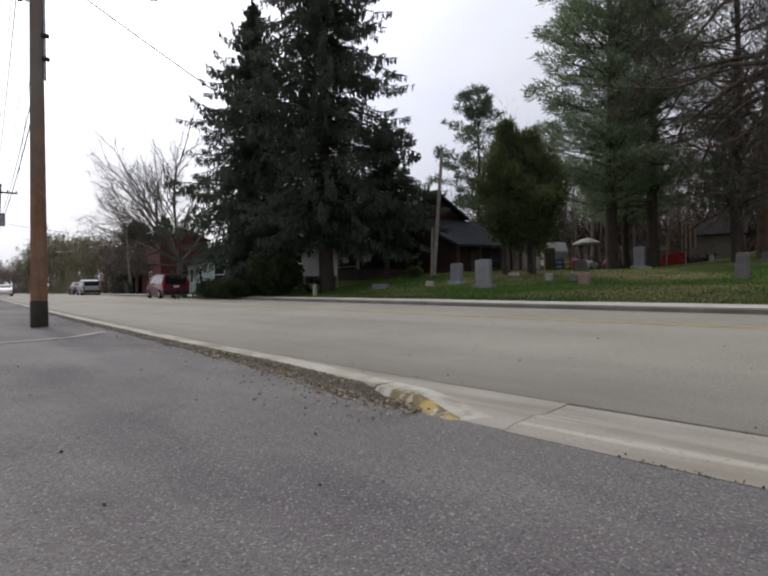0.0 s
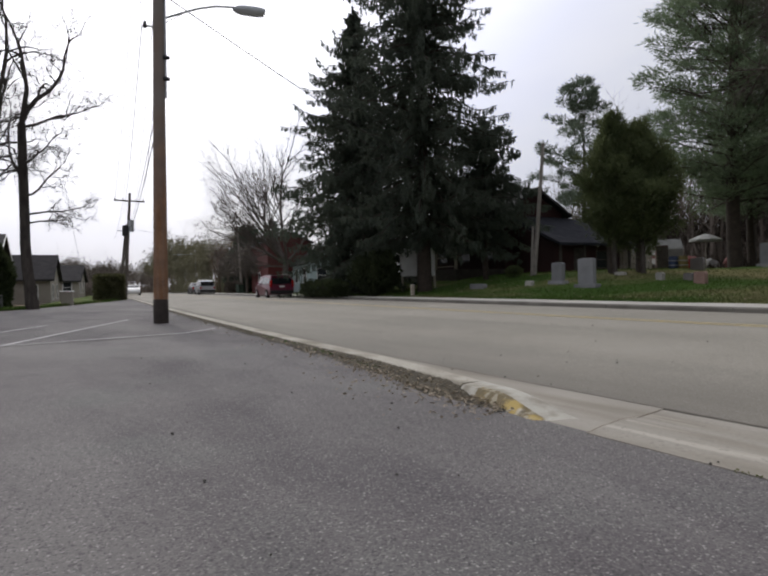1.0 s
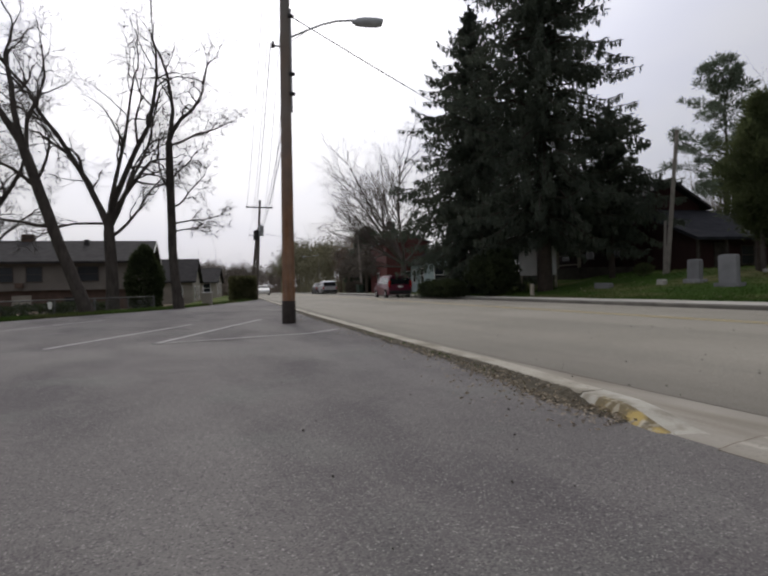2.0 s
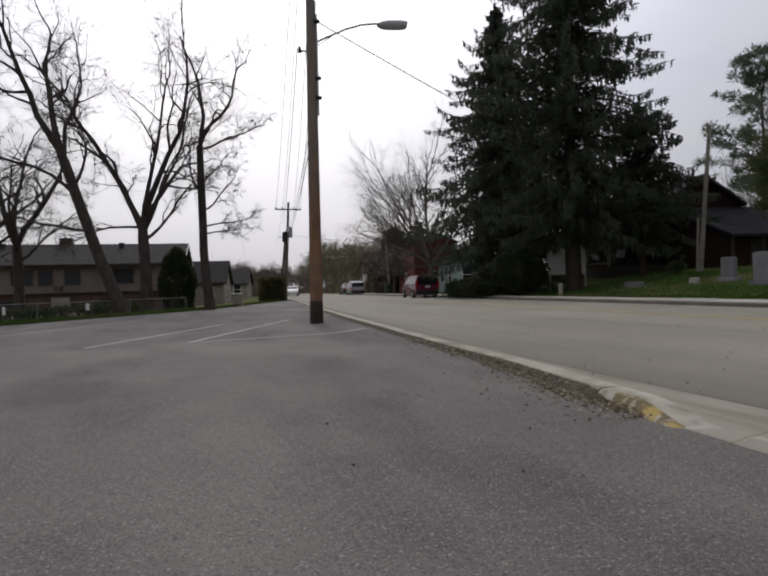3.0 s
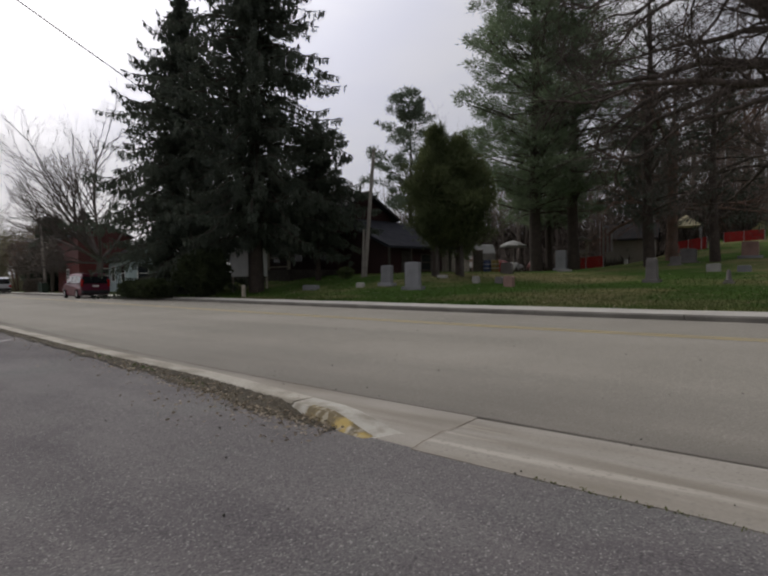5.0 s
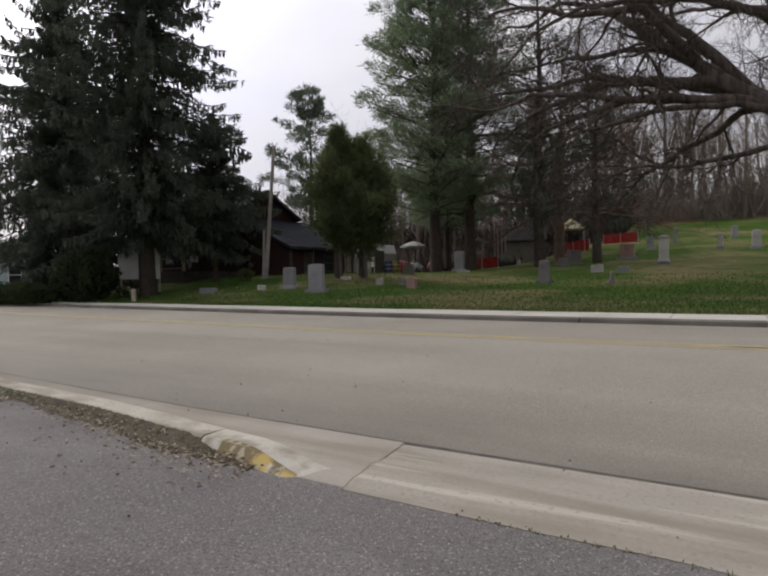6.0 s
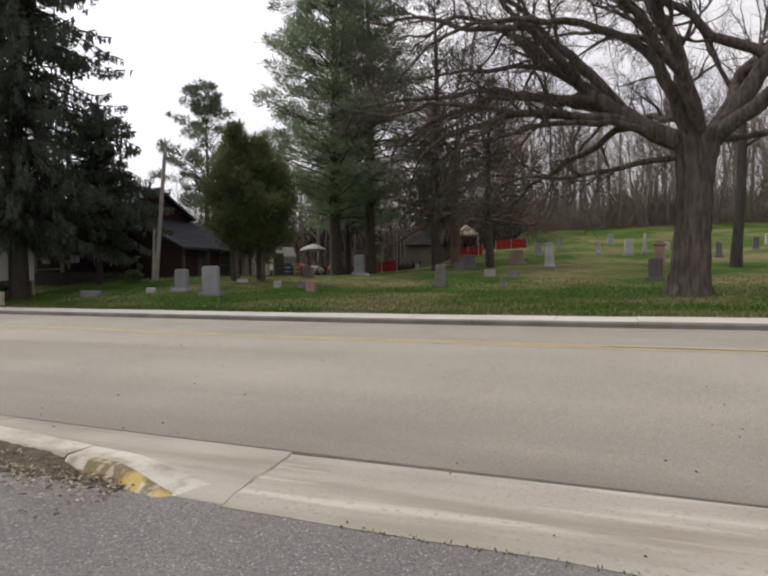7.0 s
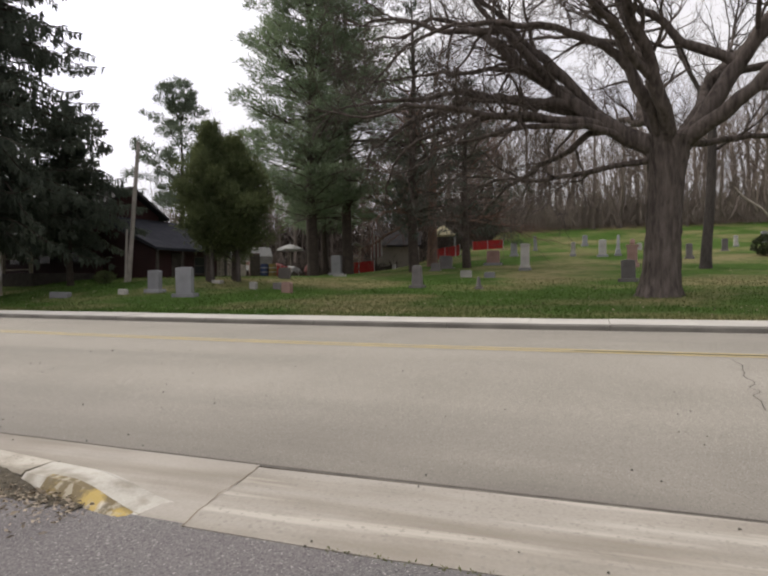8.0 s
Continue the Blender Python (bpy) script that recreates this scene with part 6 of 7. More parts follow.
leafy("shrub", 37.6, -9.7, LZ(37.6, -9.7), "round dark clipped shrub on the hill", "shrub", (0.8, 0.8, 1.2), M_BUSH, 64, 2500, (0.14, 0.04), 2.6, 5)
leafy("shrub", -1.55, 35.5, -0.6, "tall dark rounded evergreen shrub by the apartments", "shrub", (1.0, 1.0, 4.1), M_BUSH, 65, 8000, (0.22, 0.05), 1.9, 5, 30)
leafy("hedge", 5.5, 49.6, 0.0, "squared brown-green hedge by the road", "hedge", (1.0, 1.2, 1.95), M_HEDGE, 66, 9000, (0.2, 0.06), 6.0, 6, 60)
leafy("shrub", 18.8, 60.5, LZ(18.8, 60.5), "loose brown shrub on the lawn", "shrub", (0.9, 0.9, 1.5), M_TWIGD, 67, 2500, (0.2, 0.05), 2.3, 8)
conifer("spruce_tree", 27.0, 70, LZ(27, 70), "dark evergreen beside the brick house", 9.0, 3.4, M_SPRUCE, 69, first=0.05, dense=1.0, hang=0.5, trunk_r=0.2, profile=0.6, per=100)


# ---- woods: far bare trees ----
def wood_variant(seed, height, spec, radius):
    rng = np.random.default_rng(seed)
    acc = Acc()
    pts, _ = run((0, 0, -0.4), (0, 0, 1), height * 0.55, 5, 0.03, 0.0, rng)
    acc.tube(pts, radius * np.linspace(1.2, 0.7, 6), 5)
    for k in range(6):
        f = rng.uniform(0.45, 1.0)
        i = min(int(f * 5), 4)
        a = rng.uniform(0, 6.28)
        branch_out(acc, pts[i] + (pts[i + 1] - pts[i]) * (f * 5 - i), (0.7 * math.sin(a), 0.6 * math.cos(a), rng.uniform(0.5, 1.3)), height * rng.uniform(0.2, 0.34), radius * 0.45, 2, spec, rng)
    branch_out(acc, pts[-1], (0.1, 0.1, 1), height * 0.36, radius * 0.6, 2, spec, rng)
    acc.flush(True)
    return np.concatenate(acc.v), np.concatenate(acc.q)


W_SPEC = [None, None, (5, 0.6, 0.6, 0.1, 0.05), (4, 0.65, 0.62, 0.15, 0.03), (4, 0.7, 0.65, 0.18, 0.0)]
VARIANTS = [wood_variant(200 + k, 10.0, W_SPEC, 0.085) for k in range(7)]


def woods(name, label, places, material, seed):
    """Many bare trees joined into one stand: places are (x, y, z, height)."""
    rng = np.random.default_rng(seed)
    acc = Acc()
    for x, y, z, h in places:
        v, q = VARIANTS[rng.integers(len(VARIANTS))]
        a, s = rng.uniform(0, 6.28), h / 10.0
        c, d = math.cos(a), math.sin(a)
        tx, ty = rng.normal(0, 0.07, 2)
        f = rng.uniform(0.75, 1.5)
        acc.add(np.column_stack([((v[:, 0] * c - v[:, 1] * d) * f + v[:, 2] * tx) * s + x, ((v[:, 0] * d + v[:, 1] * c) * f + v[:, 2] * ty) * s + y, v[:, 2] * s + z]), q)
    return link(name, acc.mesh(name, material), None, label, "trees", "", "stuff")


rw = np.random.default_rng(9)
spots = []
for _ in range(240):
    u, y = 58 + 30 * rw.uniform() ** 1.2, rw.uniform(-50, 26)
    spots.append((u, y, LZ(u, y), rw.uniform(8, 20)))
woods("hill_woods", "bare grey-brown woods covering the hill", spots, M_WOODS, 1)
spots = [(rw.uniform(62, 110), y, LZ(70, y), rw.uniform(10, 16)) for y in rw.uniform(26, 70, 46)]
woods("far_woods", "bare trees beyond the house", spots, M_WOODS, 2)
spots = [(x, y, 0.2, rw.uniform(7, 11)) for x, y in zip(rw.uniform(20, 40, 40), rw.uniform(88, 130, 40))]
woods("roadside_trees", "budding olive-brown trees along the road", spots, M_BUD, 3)
spots = [(x, y, 0.0, rw.uniform(5, 8.5)) for x, y in zip(rw.uniform(-26, 9.5, 64), rw.uniform(86, 140, 64))]
woods("distant_trees", "low bare trees in the distance", spots, M_WOODS, 4)
spots = [(x, y, 0.3, rw.uniform(6, 10)) for x, y in zip(rw.uniform(22, 40, 26), rw.uniform(66, 84, 26))]
woods("garden_trees", "brown budding trees behind the brick house", spots, M_REDTWIG, 6)


spots = [(x, y, LZ(x, y), rw.uniform(8, 15)) for x, y in zip(rw.uniform(46, 62, 70), rw.uniform(13, 48, 70))]
woods("cemetery_woods", "bare trees crowding behind the cemetery", spots, M_WOODS, 7)
spots = [(x, y, 0.0, rw.uniform(6, 10)) for x, y in zip(rw.uniform(2, 44, 50), rw.uniform(128, 175, 50))]
woods("horizon_trees", "low bare trees closing the end of the road", spots, M_WOODS, 8)


def brush(name, label, n, area, low, high, material, seed):
    """A thicket of thin stems."""
    rng = np.random.default_rng(seed)
    x, y = rng.uniform(area[0], area[1], n), rng.uniform(area[2], area[3], n)
    acc = Acc()
    heights = low + (high - low) * rng.uniform(0, 1, n) ** 1.6 * (0.7 + 0.45 * np.sin(x * 0.9 + 1.3 * np.sin(y * 0.37)))
    base = np.column_stack([x, y, lawn_z(x, y) - 0.1]) if area[0] > 12 else np.column_stack([x, y, np.zeros(n)])
    way = np.column_stack([rng.normal(0, 0.35, n), rng.normal(0, 0.35, n), np.ones(n)])
    acc.blades(base, way, heights, rng.uniform(0.02, 0.06, n), rng)
    top = base + way * (rng.uniform(0.3, 0.9, n) * heights)[:, None]
    acc.blades(top, way + rng.normal(0, 0.8, way.shape), rng.uniform(0.3, 0.7, n) * heights, 0.02, rng)
    return link(name, acc.mesh(name, material), None, label, "undergrowth", "", "stuff")


brush("undergrowth", "brown leafless undergrowth at the edge of the woods", 15000, (57.5, 68, -50, 14), 1.2, 7.0, M_BRUSH, 5)
brush("undergrowth", "grey leafless undergrowth beyond the cemetery", 9000, (45, 60, 13, 46), 1.0, 5.5, M_WOODS, 6)
brush("undergrowth", "dry undergrowth in the distance", 11000, (-28, 10.5, 90, 112), 1.0, 4.5, M_WOODS, 7)
brush("undergrowth", "olive undergrowth beside the road", 4000, (20.5, 42, 84, 100), 1.0, 4.0, M_BUD, 8)

def budding(name, label, places, material, seed, count=420):
    """Trees in bud joined into one stand: a stem, a few limbs and a ragged crown of small buds. places are (x, y, z, height, half width)."""
    rng = np.random.default_rng(seed)
    acc = Acc()
    for x, y, z, h, w in places:
        acc.tube([(x, y, z - 0.2), (x + rng.normal(0, 0.1), y, z + h * 0.4), (x + rng.normal(0, 0.2), y, z + h * 0.85)], [0.14, 0.1, 0.03], 5)
        k = 26
        d = rng.normal(size=(k, 3))
        d /= np.linalg.norm(d, axis=1)[:, None]
        d[:, 2] = np.abs(d[:, 2]) * 0.9 - 0.15
        tips = np.array([x, y, z + h * 0.5]) + d * np.array([w, w, h * 0.5]) * rng.uniform(0.55, 1.05, k)[:, None]
        for tip in tips:
            acc.tube([(x, y, z + h * rng.uniform(0.25, 0.5)), tip], [0.05, 0.015], 3)
        spot = rng.integers(0, k, count)
        base = tips[spot] + rng.normal(0, 0.16 * w + 0.1, (count, 3))
        acc.blades(base, rng.normal(size=(count, 3)) + np.array([0, 0, 0.5]), rng.uniform(0.3, 0.7, count), rng.uniform(0.035, 0.09, count), rng)
    return link(name, acc.mesh(name, material), None, label, "trees", "", "stuff")


rb = np.random.default_rng(31)
budding("roadside_trees", "olive-brown budding trees crowding the roadside", [(rb.uniform(19.5, 30), rb.uniform(90, 112), 0.2, rb.uniform(7.5, 12), rb.uniform(1.6, 2.6)) for _ in range(28)], M_BUD, 41, 600)
budding("garden_trees", "brown-red budding trees around the brick house", [(rb.uniform(22.5, 31), rb.uniform(72, 86), 0.3, rb.uniform(5, 8.2), rb.uniform(1.4, 2.3)) for _ in range(20)], M_TWIGD, 42)
budding("distant_trees", "grey budding trees beyond the hedge", [(rb.uniform(-4, 14), rb.uniform(104, 124), 0.0, rb.uniform(4.5, 7.5), rb.uniform(1.5, 2.4)) for _ in range(30)], M_TWIGD, 43)
budding("horizon_trees", "dull trees closing the end of the road", [(rb.uniform(22, 46), rb.uniform(165, 190), 0.0, rb.uniform(6, 11), rb.uniform(2.4, 3.6)) for _ in range(26)], M_TWIGD, 44)
budding("garden_trees", "dark brown budding trees beside the red house", [(21.8, 65.0, 0.3, 5.6, 1.6), (22.9, 68.0, 0.3, 6.6, 1.8), (21.0, 70.0, 0.3, 5.0, 1.5), (23.0, 63.0, 0.3, 4.6, 1.2)], M_TWIGD, 45, 700)
for hx, hy in ((-8.6, 23.2), (-6.9, 25.6), (-5.2, 28.0), (-3.9, 30.2), (-10.4, 21.0)):
    leafy("hedge", hx - 0.5, hy + 1.1, -0.35, "low dark brown hedge behind the fence", "hedge", (1.3, 1.0, 0.7), M_BUSH, 80 + int(hy), 2200, (0.2, 0.05), 3.0, 5, 20, group="hedges behind the fence")
conifer("spruce_tree", 24.2, 72, LZ(24.2, 72), "dark broad evergreen behind the lamp pole", 8.2, 2.6, M_SPRUCE, 70, first=0.05, dense=1.2, hang=0.5, trunk_r=0.2, profile=0.5, per=140, habit="tuft", ragged=0.4, blade=(0.34, 0.06))

# ---- grass ----
rg = np.random.default_rng(12)
n = 70000
gu = WALK_BACK + 14 * rg.uniform(0, 1, n) ** 1.7
gy = rg.uniform(-14, 36, n)
gx2 = gu + bend(gy)
acc = Acc()
acc.blades(np.column_stack([gx2, gy, lawn_z(gx2, gy) - 0.01]), np.column_stack([rg.normal(0, 0.45, n), rg.normal(0, 0.45, n), np.ones(n)]), rg.uniform(0.04, 0.12, n), rg.uniform(0.006, 0.014, n), rg)
n = 16000
eu = rg.uniform(-9, 2.4, n)
ey = lot_edge(eu) + np.abs(rg.normal(0, 1.2, n)) - 0.08
acc.blades(np.column_stack([eu + bend(ey), ey, np.full(n, 0.0)]), np.column_stack([rg.normal(0, 0.45, n), rg.normal(0, 0.45, n), np.ones(n)]), rg.uniform(0.06, 0.2, n), rg.uniform(0.006, 0.014, n), rg)
link("grass", acc.mesh("grass", M_GRASS), None, "short spring grass with dry patches", "grass", "", "stuff")

n = 1500
lu = WALK_BACK + 22 * rg.uniform(0, 1, n) ** 1.3
lyy = rg.uniform(-12, 26, n)
lxx = lu + bend(lyy)
acc = Acc()
acc.blades(np.column_stack([lxx, lyy, lawn_z(lxx, lyy) + rg.uniform(0.02, 0.07, n)]), np.column_stack([rg.normal(size=(n, 2)), rg.uniform(-0.1, 0.5, n)]), rg.uniform(0.03, 0.075, n), rg.uniform(0.008, 0.022, n), rg)
link("leaf_litter", acc.mesh("leaf_litter", M_LEAF), None, "dry tan leaves scattered over the lawn", "leaves", "", "stuff")

# ---- signs, fences and clutter ----
board = thing("sign_board", 18.0, 25.0, LZ(18.0, 25.0), -50, "white notice board behind the spruce trunk", "sign")
part("panel", block(-1.1, 0.85, -0.03, 0.03, 0.75, 2.25, 0.01), M_WHITE, board)
for x in (-1.0, 0.0, 0.8):
    part("post", block(x - 0.05, x + 0.05, 0.03, 0.12, -0.3, 2.3, 0.01), M_TIMBER, board)
marker = thing("marker_post", 15.0, 21.4, LZ(15.0, 21.4), 0, "short pale wooden marker post at the sidewalk", "post")
part("post", block(-0.07, 0.07, -0.07, 0.07, -0.2, 0.55, 0.02), M_TIMBER, marker)

fence = thing("chain_link_fence", 0, 0, 0, 0, "low chain-link fence along the parking lot", "fence")
fp = [(-11.0, 17.2), (-9.0, 19.0), (-7.4, 20.9), (-5.9, 22.9), (-4.5, 25.2), (-3.3, 27.4), (-2.1, 29.6), (-1.0, 31.9)]
for x, y in fp:
    part("post", rod((x, y + 0.5, -0.6), (x, y + 0.5, 0.68), 0.03, sides=8), M_FENCE, fence)
for (x0, y0), (x1, y1) in zip(fp[:-1], fp[1:]):
    part("top_rail", rod((x0, y0 + 0.5, 0.65), (x1, y1 + 0.5, 0.65), 0.022, sides=6), M_FENCE, fence)
    acc = Acc()
    for k in range(22):
        for s in (0, 1):
            a, b = k / 22, min(1, max(0, k / 22 + (0.42 if s else -0.42)))
            acc.tube([(x0 + (x1 - x0) * a, y0 + 0.5 + (y1 - y0) * a, -0.3), (x0 + (x1 - x0) * b, y0 + 0.5 + (y1 - y0) * b, 0.63)], [0.003, 0.003], 3)
    link("wire_mesh", acc.mesh("wire_mesh", M_FENCE), fence, "", "", "", "stuff")
for x, y in ((-4.55, 24.9), (-6.6, 21.8)):
    sign = thing("fence_sign", x, y + 0.48, 0.3, -60, "small white sign on the fence", "sign")
    part("plate", block(-0.18, 0.18, -0.06, -0.045, 0.0, 0.28, 0.004), M_WHITE, sign)
box = thing("utility_cabinet", 1.9, 36.2, 0.0, -10, "pale grey-green utility cabinet on the grass", "cabinet")
part("body", block(-0.3, 0.3, -0.25, 0.25, -0.1, 0.75, 0.03), M_STUCCO, box)
part("lid", block(-0.33, 0.33, -0.28, 0.28, 0.75, 0.81, 0.02), M_GALV, box)
bin1 = thing("wheelie_bin", 19.0, 58.9, LZ(19, 58.9), 10, "dark green refuse bin on the verge", "bin")
part("body", prism([(-0.26, 0.08), (0.26, 0.08), (0.32, 1.0), (-0.32, 1.0)], "y", -0.32, 0.32, 0.02), M_BIN, bin1)
part("lid", block(-0.35, 0.35, -0.36, 0.36, 1.0, 1.08, 0.03), M_BIN, bin1)
for x in (-0.25, 0.25):
    part("wheel", rod((x - 0.03, 0.3, 0.1), (x + 0.03, 0.3, 0.1), 0.1, sides=12), M_TYRE, bin1)


def snow_fence(x0, y0, x1, y1, h=1.15):
    z0, z1 = LZ(x0, y0), LZ(x1, y1)
    f = thing("snow_fence", 0, 0, 0, 0, "bright red-orange plastic snow fence between stakes", "fence", "orange fences")
    L = math.hypot(x1 - x0, y1 - y0)
    n = max(2, int(L / 1.2))
    for k in range(n + 1):
        a = k / n
        x, y, z = x0 + (x1 - x0) * a, y0 + (y1 - y0) * a, z0 + (z1 - z0) * a
        part("stake", rod((x, y, z - 0.3), (x, y, z + h + 0.1), 0.025, sides=6), M_GALV, f)
    acc = Acc()
    for r in np.linspace(0.08, 1, 9):
        for a in np.linspace(0, 1, n * 3 + 1)[:-1]:
            b = a + 1 / (n * 3)
            p, q = np.array([x0 + (x1 - x0) * a, y0 + (y1 - y0) * a, z0 + (z1 - z0) * a]), np.array([x0 + (x1 - x0) * b, y0 + (y1 - y0) * b, z0 + (z1 - z0) * b])
            w = 0.05
            acc.add([p + [0, 0, r * h - w], q + [0, 0, r * h - w], q + [0, 0, r * h + w], p + [0, 0, r * h + w]], [[0, 1, 2, 3]])
    link("netting", acc.mesh("netting", M_ORANGE), f, "", "", "", "stuff")
    return f


snow_fence(37.0, 15.9, 37.8, 13.9, 0.7)
snow_fence(42.9, 11.2, 43.4, 9.0, 0.75)
snow_fence(46.5, 8.6, 46.9, 6.2, 0.65)
snow_fence(38.6, 22.4, 38.9, 21.3, 0.7)


def umbrella(x, y):
    z = LZ(x, y)
    u = thing("market_umbrella", x, y, z, 0, "open pale canvas market umbrella on a pole", "umbrella")
    part("pole", rod((0, 0, -0.2), (0, 0, 2.35), 0.025, sides=8), M_TIMBER, u)
    acc = Acc()
    ring = [[(r * math.sin(k * math.pi / 4), r * math.cos(k * math.pi / 4), h) for k in range(8)] for r, h in ((0.05, 2.42), (0.55, 2.26), (1.05, 2.02), (1.05, 1.9))]
    i, j = np.meshgrid(np.arange(3), np.arange(8), indexing="ij")
    acc.add(np.array(ring).reshape(-1, 3), np.stack([i * 8 + j, i * 8 + (j + 1) % 8, (i + 1) * 8 + (j + 1) % 8, (i + 1) * 8 + j], -1).reshape(-1, 4))
    link("canopy", acc.mesh("canopy", M_CANVAS), u)
    for k in range(8):
        a = k * math.pi / 4
        part("rib", rod((0.03 * math.sin(a), 0.03 * math.cos(a), 2.38), (1.04 * math.sin(a), 1.04 * math.cos(a), 1.99), 0.01, sides=5), M_TIMBER, u)
    return u


umbrella(38.95, 21.1)
camper = thing("camper_trailer", 41.5, 26.3, LZ(41.5, 26.3), -35, "grey-white camper trailer parked behind the cedars", "trailer")
body = part("body", prism([(-2.2, 0.5), (2.2, 0.5), (2.4, 1.2), (2.1, 2.2), (-1.9, 2.35), (-2.4, 1.6)], "x", -1.0, 1.0, 0.06), M_CANVAS, camper)
part("stripe", block(-1.012, -1.0, -2.2, 2.2, 0.95, 1.15), M_TARP, body)
for y in (-1.2, 0.9):
    part("window", block(-1.02, -0.98, y - 0.4, y + 0.4, 1.4, 1.95, 0.02), M_GLASS, body)
for x in (-0.95, 0.95):
    part("wheel", rod((x - 0.08, 0, 0.3), (x + 0.08, 0, 0.3), 0.32, sides=16), M_TYRE, camper)
part("tow_bar", rod((0, -2.2, 0.55), (0, -3.2, 0.45), 0.04, sides=8), M_GALV, camper)


def tarp_pile(x, y, w, h, label, mat, seed):
    r = random.Random(seed)
    p = thing("covered_pile", x, y, LZ(x, y), r.uniform(-20, 20), label, "pile")
    pts = []
    for i in range(9):
        for j in range(7):
            a, b = i / 8 * 2 - 1, j / 6 * 2 - 1
            k = max(0.0, 1 - max(abs(a), abs(b)) ** 4)
            pts.append((a * 0.6, b * w / 2, -0.1 + (h + 0.1) * k * r.uniform(0.82, 1.05)))
    acc = Acc()
    acc.add(np.array(pts), quad_index(9, 7))
    link("tarp", acc.mesh("tarp", mat, True), p)
    return p


tarp_pile(39.6, 22.6, 1.9, 1.0, "heap under a faded red tarpaulin", M_TARP, 1)
tarp_pile(40.3, 20.0, 1.5, 0.9, "heap under a faded red tarpaulin", M_TARP, 2)
tarp_pile(40.0, 21.6, 1.6, 0.8, "pale canvas cover over stacked goods", M_CANVAS, 3)


def barrel(x, y, label, mat):
    b = thing("barrel", x, y, LZ(x, y), 0, label, "barrel")
    bm = bmesh.new()
    for z0, z1, r0, r1 in ((-0.05, 0.3, 0.25, 0.29), (0.3, 0.6, 0.29, 0.29), (0.6, 0.88, 0.29, 0.25)):
        rod((0, 0, z0), (0, 0, z1), r0, r1, 16, bm)
    part("drum", bm, mat, b)
    part("hoop", rod((0, 0, 0.28), (0, 0, 0.33), 0.3, 0.3, 16, rod((0, 0, 0.57), (0, 0, 0.62), 0.3, 0.3, 16)), M_GALV, b)


def hutch(x, y, turn):
    """An open timber stall: posts, shelves and a board roof."""
    h = thing("market_stall", x, y, LZ(x, y), turn, "small weathered timber stall with open shelves", "stall")
    for px in (-0.9, 0.9):
        for py in (-0.35, 0.35):
            part("post", block(px - 0.05, px + 0.05, py - 0.05, py + 0.05, -0.2, 1.9, 0.01), M_TIMBER, h)
    for z in (0.5, 1.05):
        part("shelf", block(-0.95, 0.95, -0.4, 0.4, z, z + 0.05, 0.008), M_TIMBER, h)
    part("roof", prism([(-0.6, 1.85), (0.0, 2.15), (0.6, 1.85), (0.6, 1.92), (0.0, 2.22), (-0.6, 1.92)], "x", -1.1, 1.1), M_CANVAS, h)
    for k, px in enumerate((-0.6, -0.1, 0.45)):
        part("crate", block(px - 0.18, px + 0.18, -0.2, 0.2, 1.1, 1.32 + 0.06 * k, 0.015), M_TARP if k == 1 else M_CANVAS, h)


def striped_banner(x, y):
    b = thing("feather_banner", x, y, LZ(x, y), -62, "upright brown and white striped cloth banner", "banner")
    part("pole", rod((-0.42, 0, -0.2), (-0.42, 0, 2.9), 0.02, sides=8), M_GALV, b)
    for k in range(6):
        x0 = -0.4 + k * 0.13
        part("stripe", prism([(x0, 0.9 + 0.02 * k), (x0 + 0.13, 0.9 + 0.03 * k), (x0 + 0.13, 2.75 - 0.12 * k), (x0, 2.85 - 0.12 * k)], "y", -0.012 + 0.006 * (k % 2), 0.012 + 0.006 * (k % 2)), M_CANVAS if k % 2 else M_BROWNWALL, b)


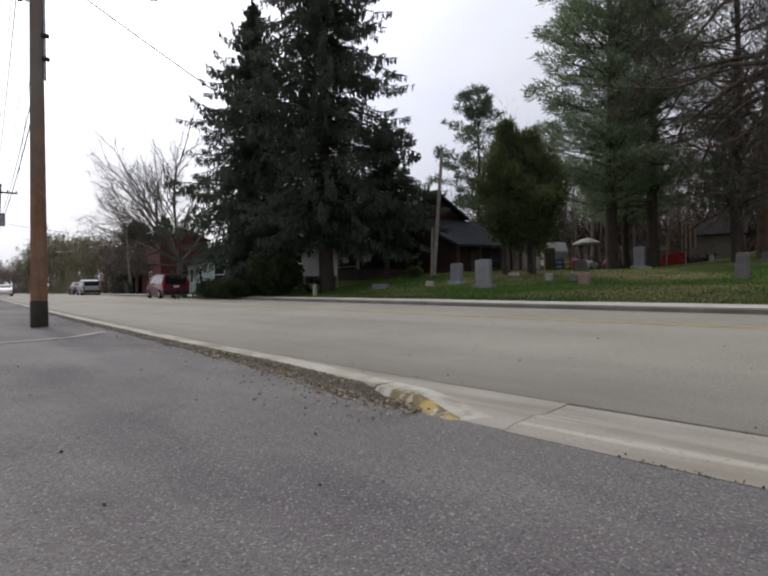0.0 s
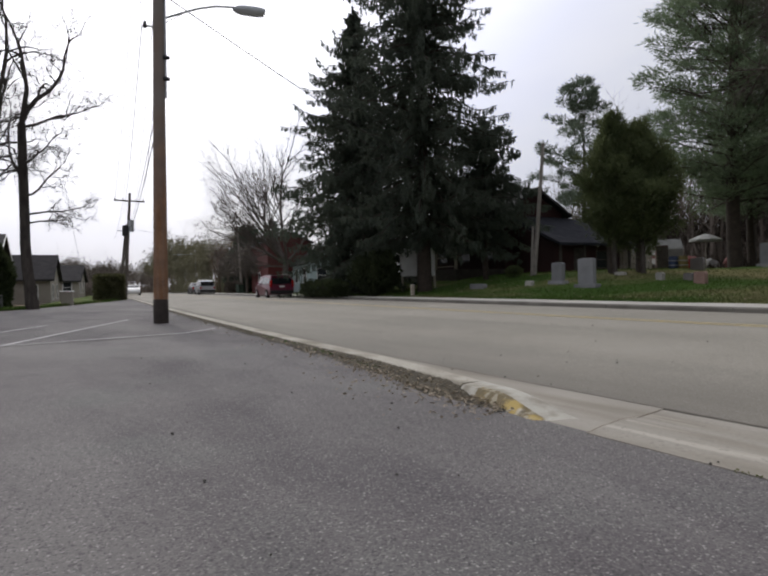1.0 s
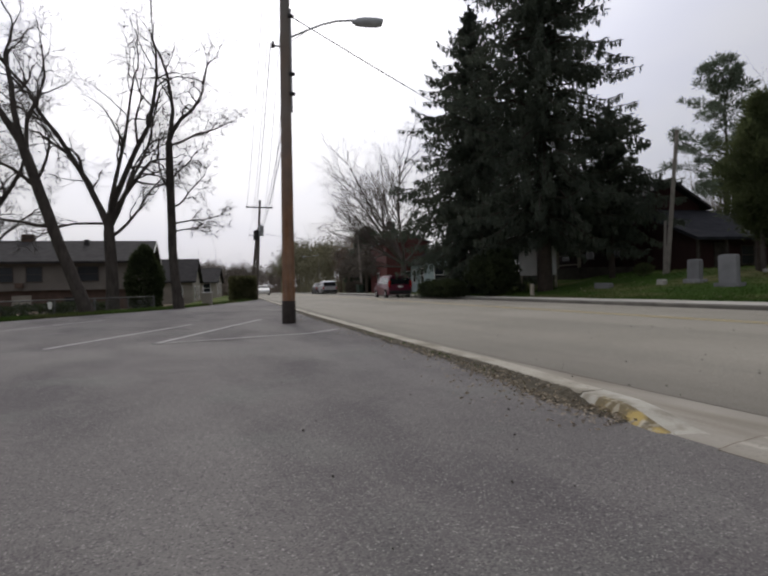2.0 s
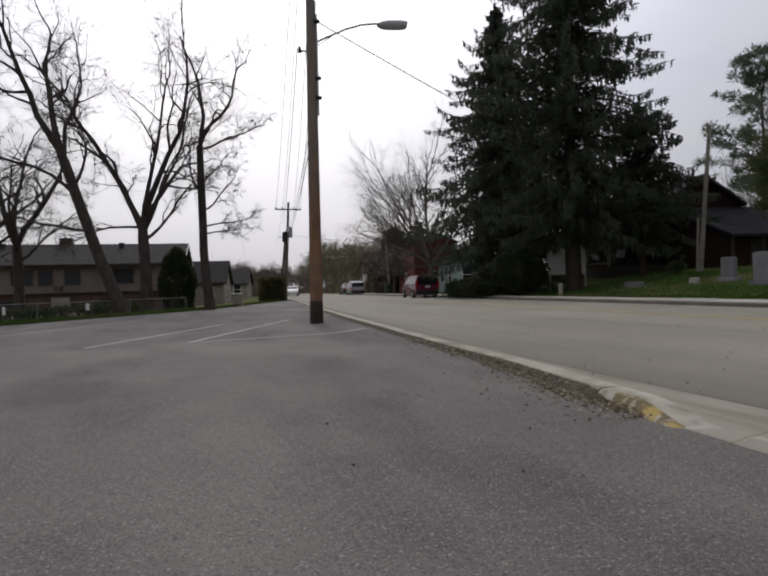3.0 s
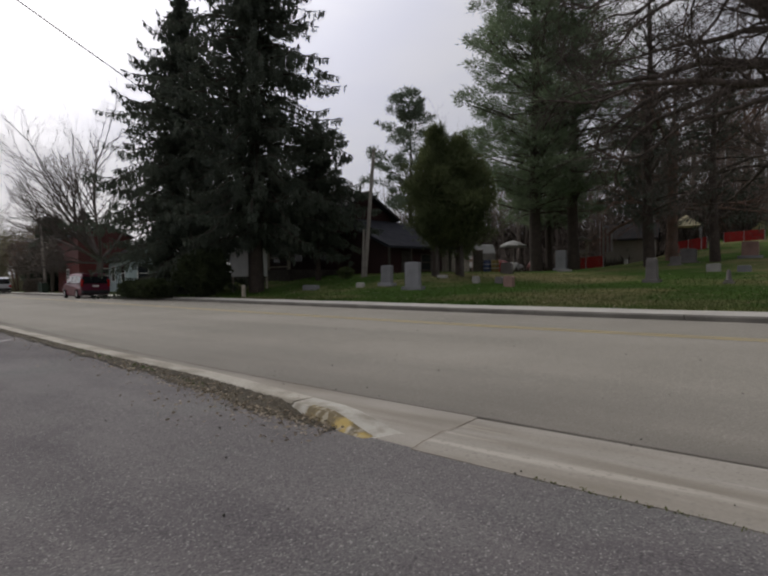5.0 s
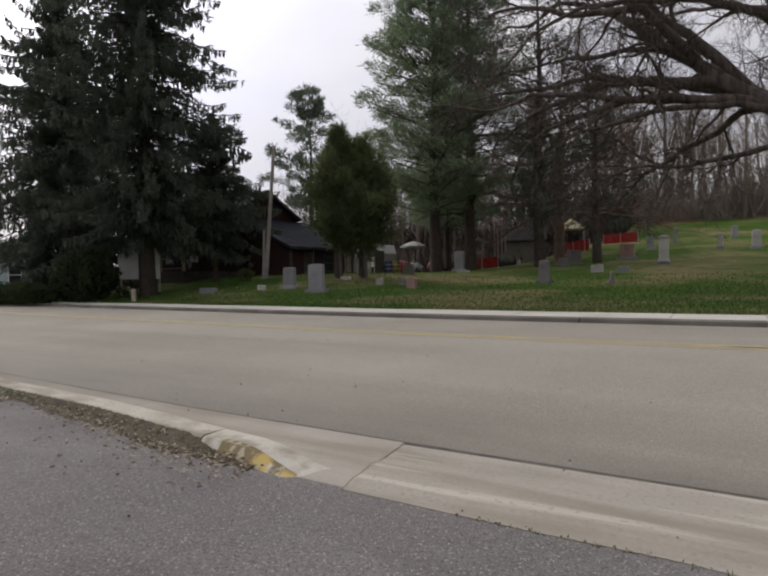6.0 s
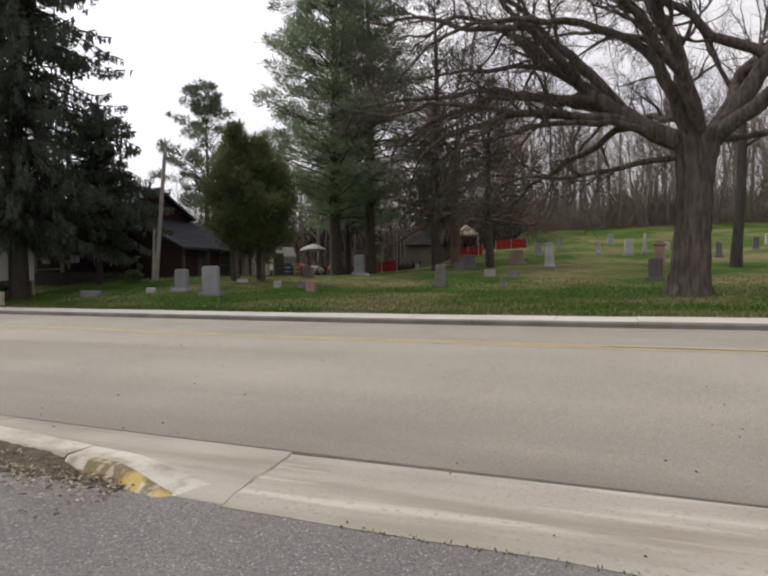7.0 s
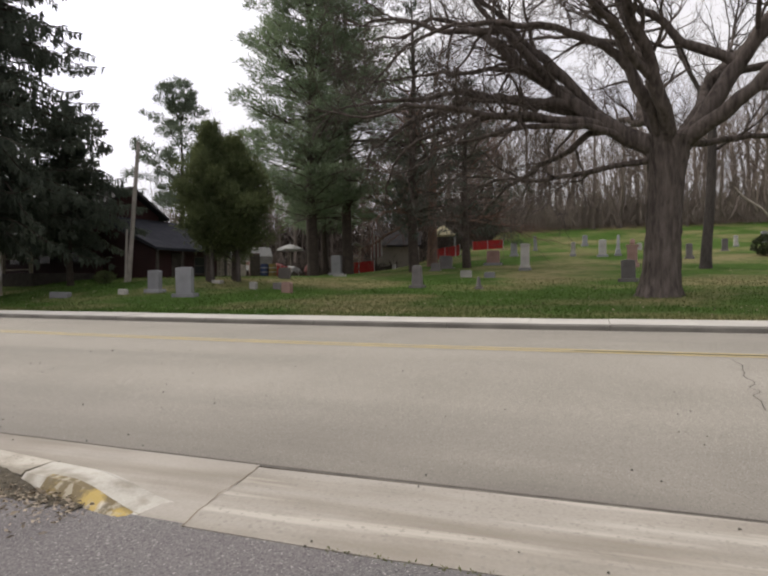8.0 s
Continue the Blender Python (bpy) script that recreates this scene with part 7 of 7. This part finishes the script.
def tent(x, y, turn):
    t = thing("canopy_tent", x, y, LZ(x, y), turn, "pale yellow peaked canopy tent on thin legs", "tent")
    for px in (-0.9, 0.9):
        for py in (-0.9, 0.9):
            part("leg", rod((px, py, -0.3), (px, py, 1.7), 0.025, sides=8), M_GALV, t)
    bm = bmesh.new()
    rod((0, 0, 1.7), (0, 0, 2.5), 1.35, 0.06, 4, bm)
    bmesh.ops.rotate(bm, verts=bm.verts, cent=(0, 0, 0), matrix=Matrix.Rotation(math.pi / 4, 3, "Z"))
    part("canopy", bm, M_SAIL, t)


barrel(35.0, 21.0, "blue plastic barrel among the stored goods", M_BLUE)
barrel(35.25, 20.5, "dull yellow plastic barrel among the stored goods", M_YELL)
hutch(38.4, 15.6, 25)
striped_banner(38.7, 14.0)
tent(43.4, 10.3, 15)
cupboard = thing("cupboard", 34.7, 21.6, LZ(34.7, 21.6), -50, "tall brown wooden cupboard standing outdoors", "cupboard")
part("body", block(-0.35, 0.35, -0.25, 0.25, -0.1, 1.6, 0.015), M_BRICKD, cupboard)
for px in (-0.17, 0.17):
    part("door", block(px - 0.16, px + 0.16, -0.275, -0.25, 0.05, 1.5, 0.006), M_PORCH, cupboard)
screen_fence = thing("board_fence", 30.2, 21.0, LZ(30.2, 21.0), -58, "short pale weathered board fence behind the cedars", "fence")
for k in range(14):
    part("board", block(-1.4 + 0.2 * k, -1.23 + 0.2 * k, -0.015, 0.015, -0.1, 1.15 + 0.05 * ((k * 7) % 3), 0.004), M_TIMBER, screen_fence)
for z in (0.3, 0.9):
    part("rail", block(-1.42, 1.4, 0.015, 0.06, z, z + 0.08), M_TIMBER, screen_fence)
dead = thing("fallen_branch", 33.0, -7.6, LZ(33, -7.6), 0, "pale dead branch leaning in the trees", "branch")
acc = Acc()
acc.tube([(0.4, -1.3, 2.0), (0.2, -0.6, 2.8), (0.1, 0.1, 3.3), (0.0, 0.6, 3.9)], [0.06, 0.06, 0.05, 0.025], 7)
acc.tube([(0.4, -1.3, 2.0), (0.45, -1.6, 1.0), (0.5, -1.7, -0.2)], [0.06, 0.07, 0.08], 7)
link("wood", acc.mesh("wood", M_TIMBER, True), dead)
brush("undergrowth", "dark brown thicket behind the cemetery", 13000, (48.6, 56, 8, 42), 0.8, 6.5, M_CONBARK, 16)
brush("undergrowth", "low brown weeds under the pines", 5000, (38, 47, 14, 34), 0.3, 1.3, M_CONBARK, 18)
brush("undergrowth", "dry undergrowth closing the end of the road", 5000, (4, 44, 120, 135), 1.0, 5.0, M_WOODS, 17)
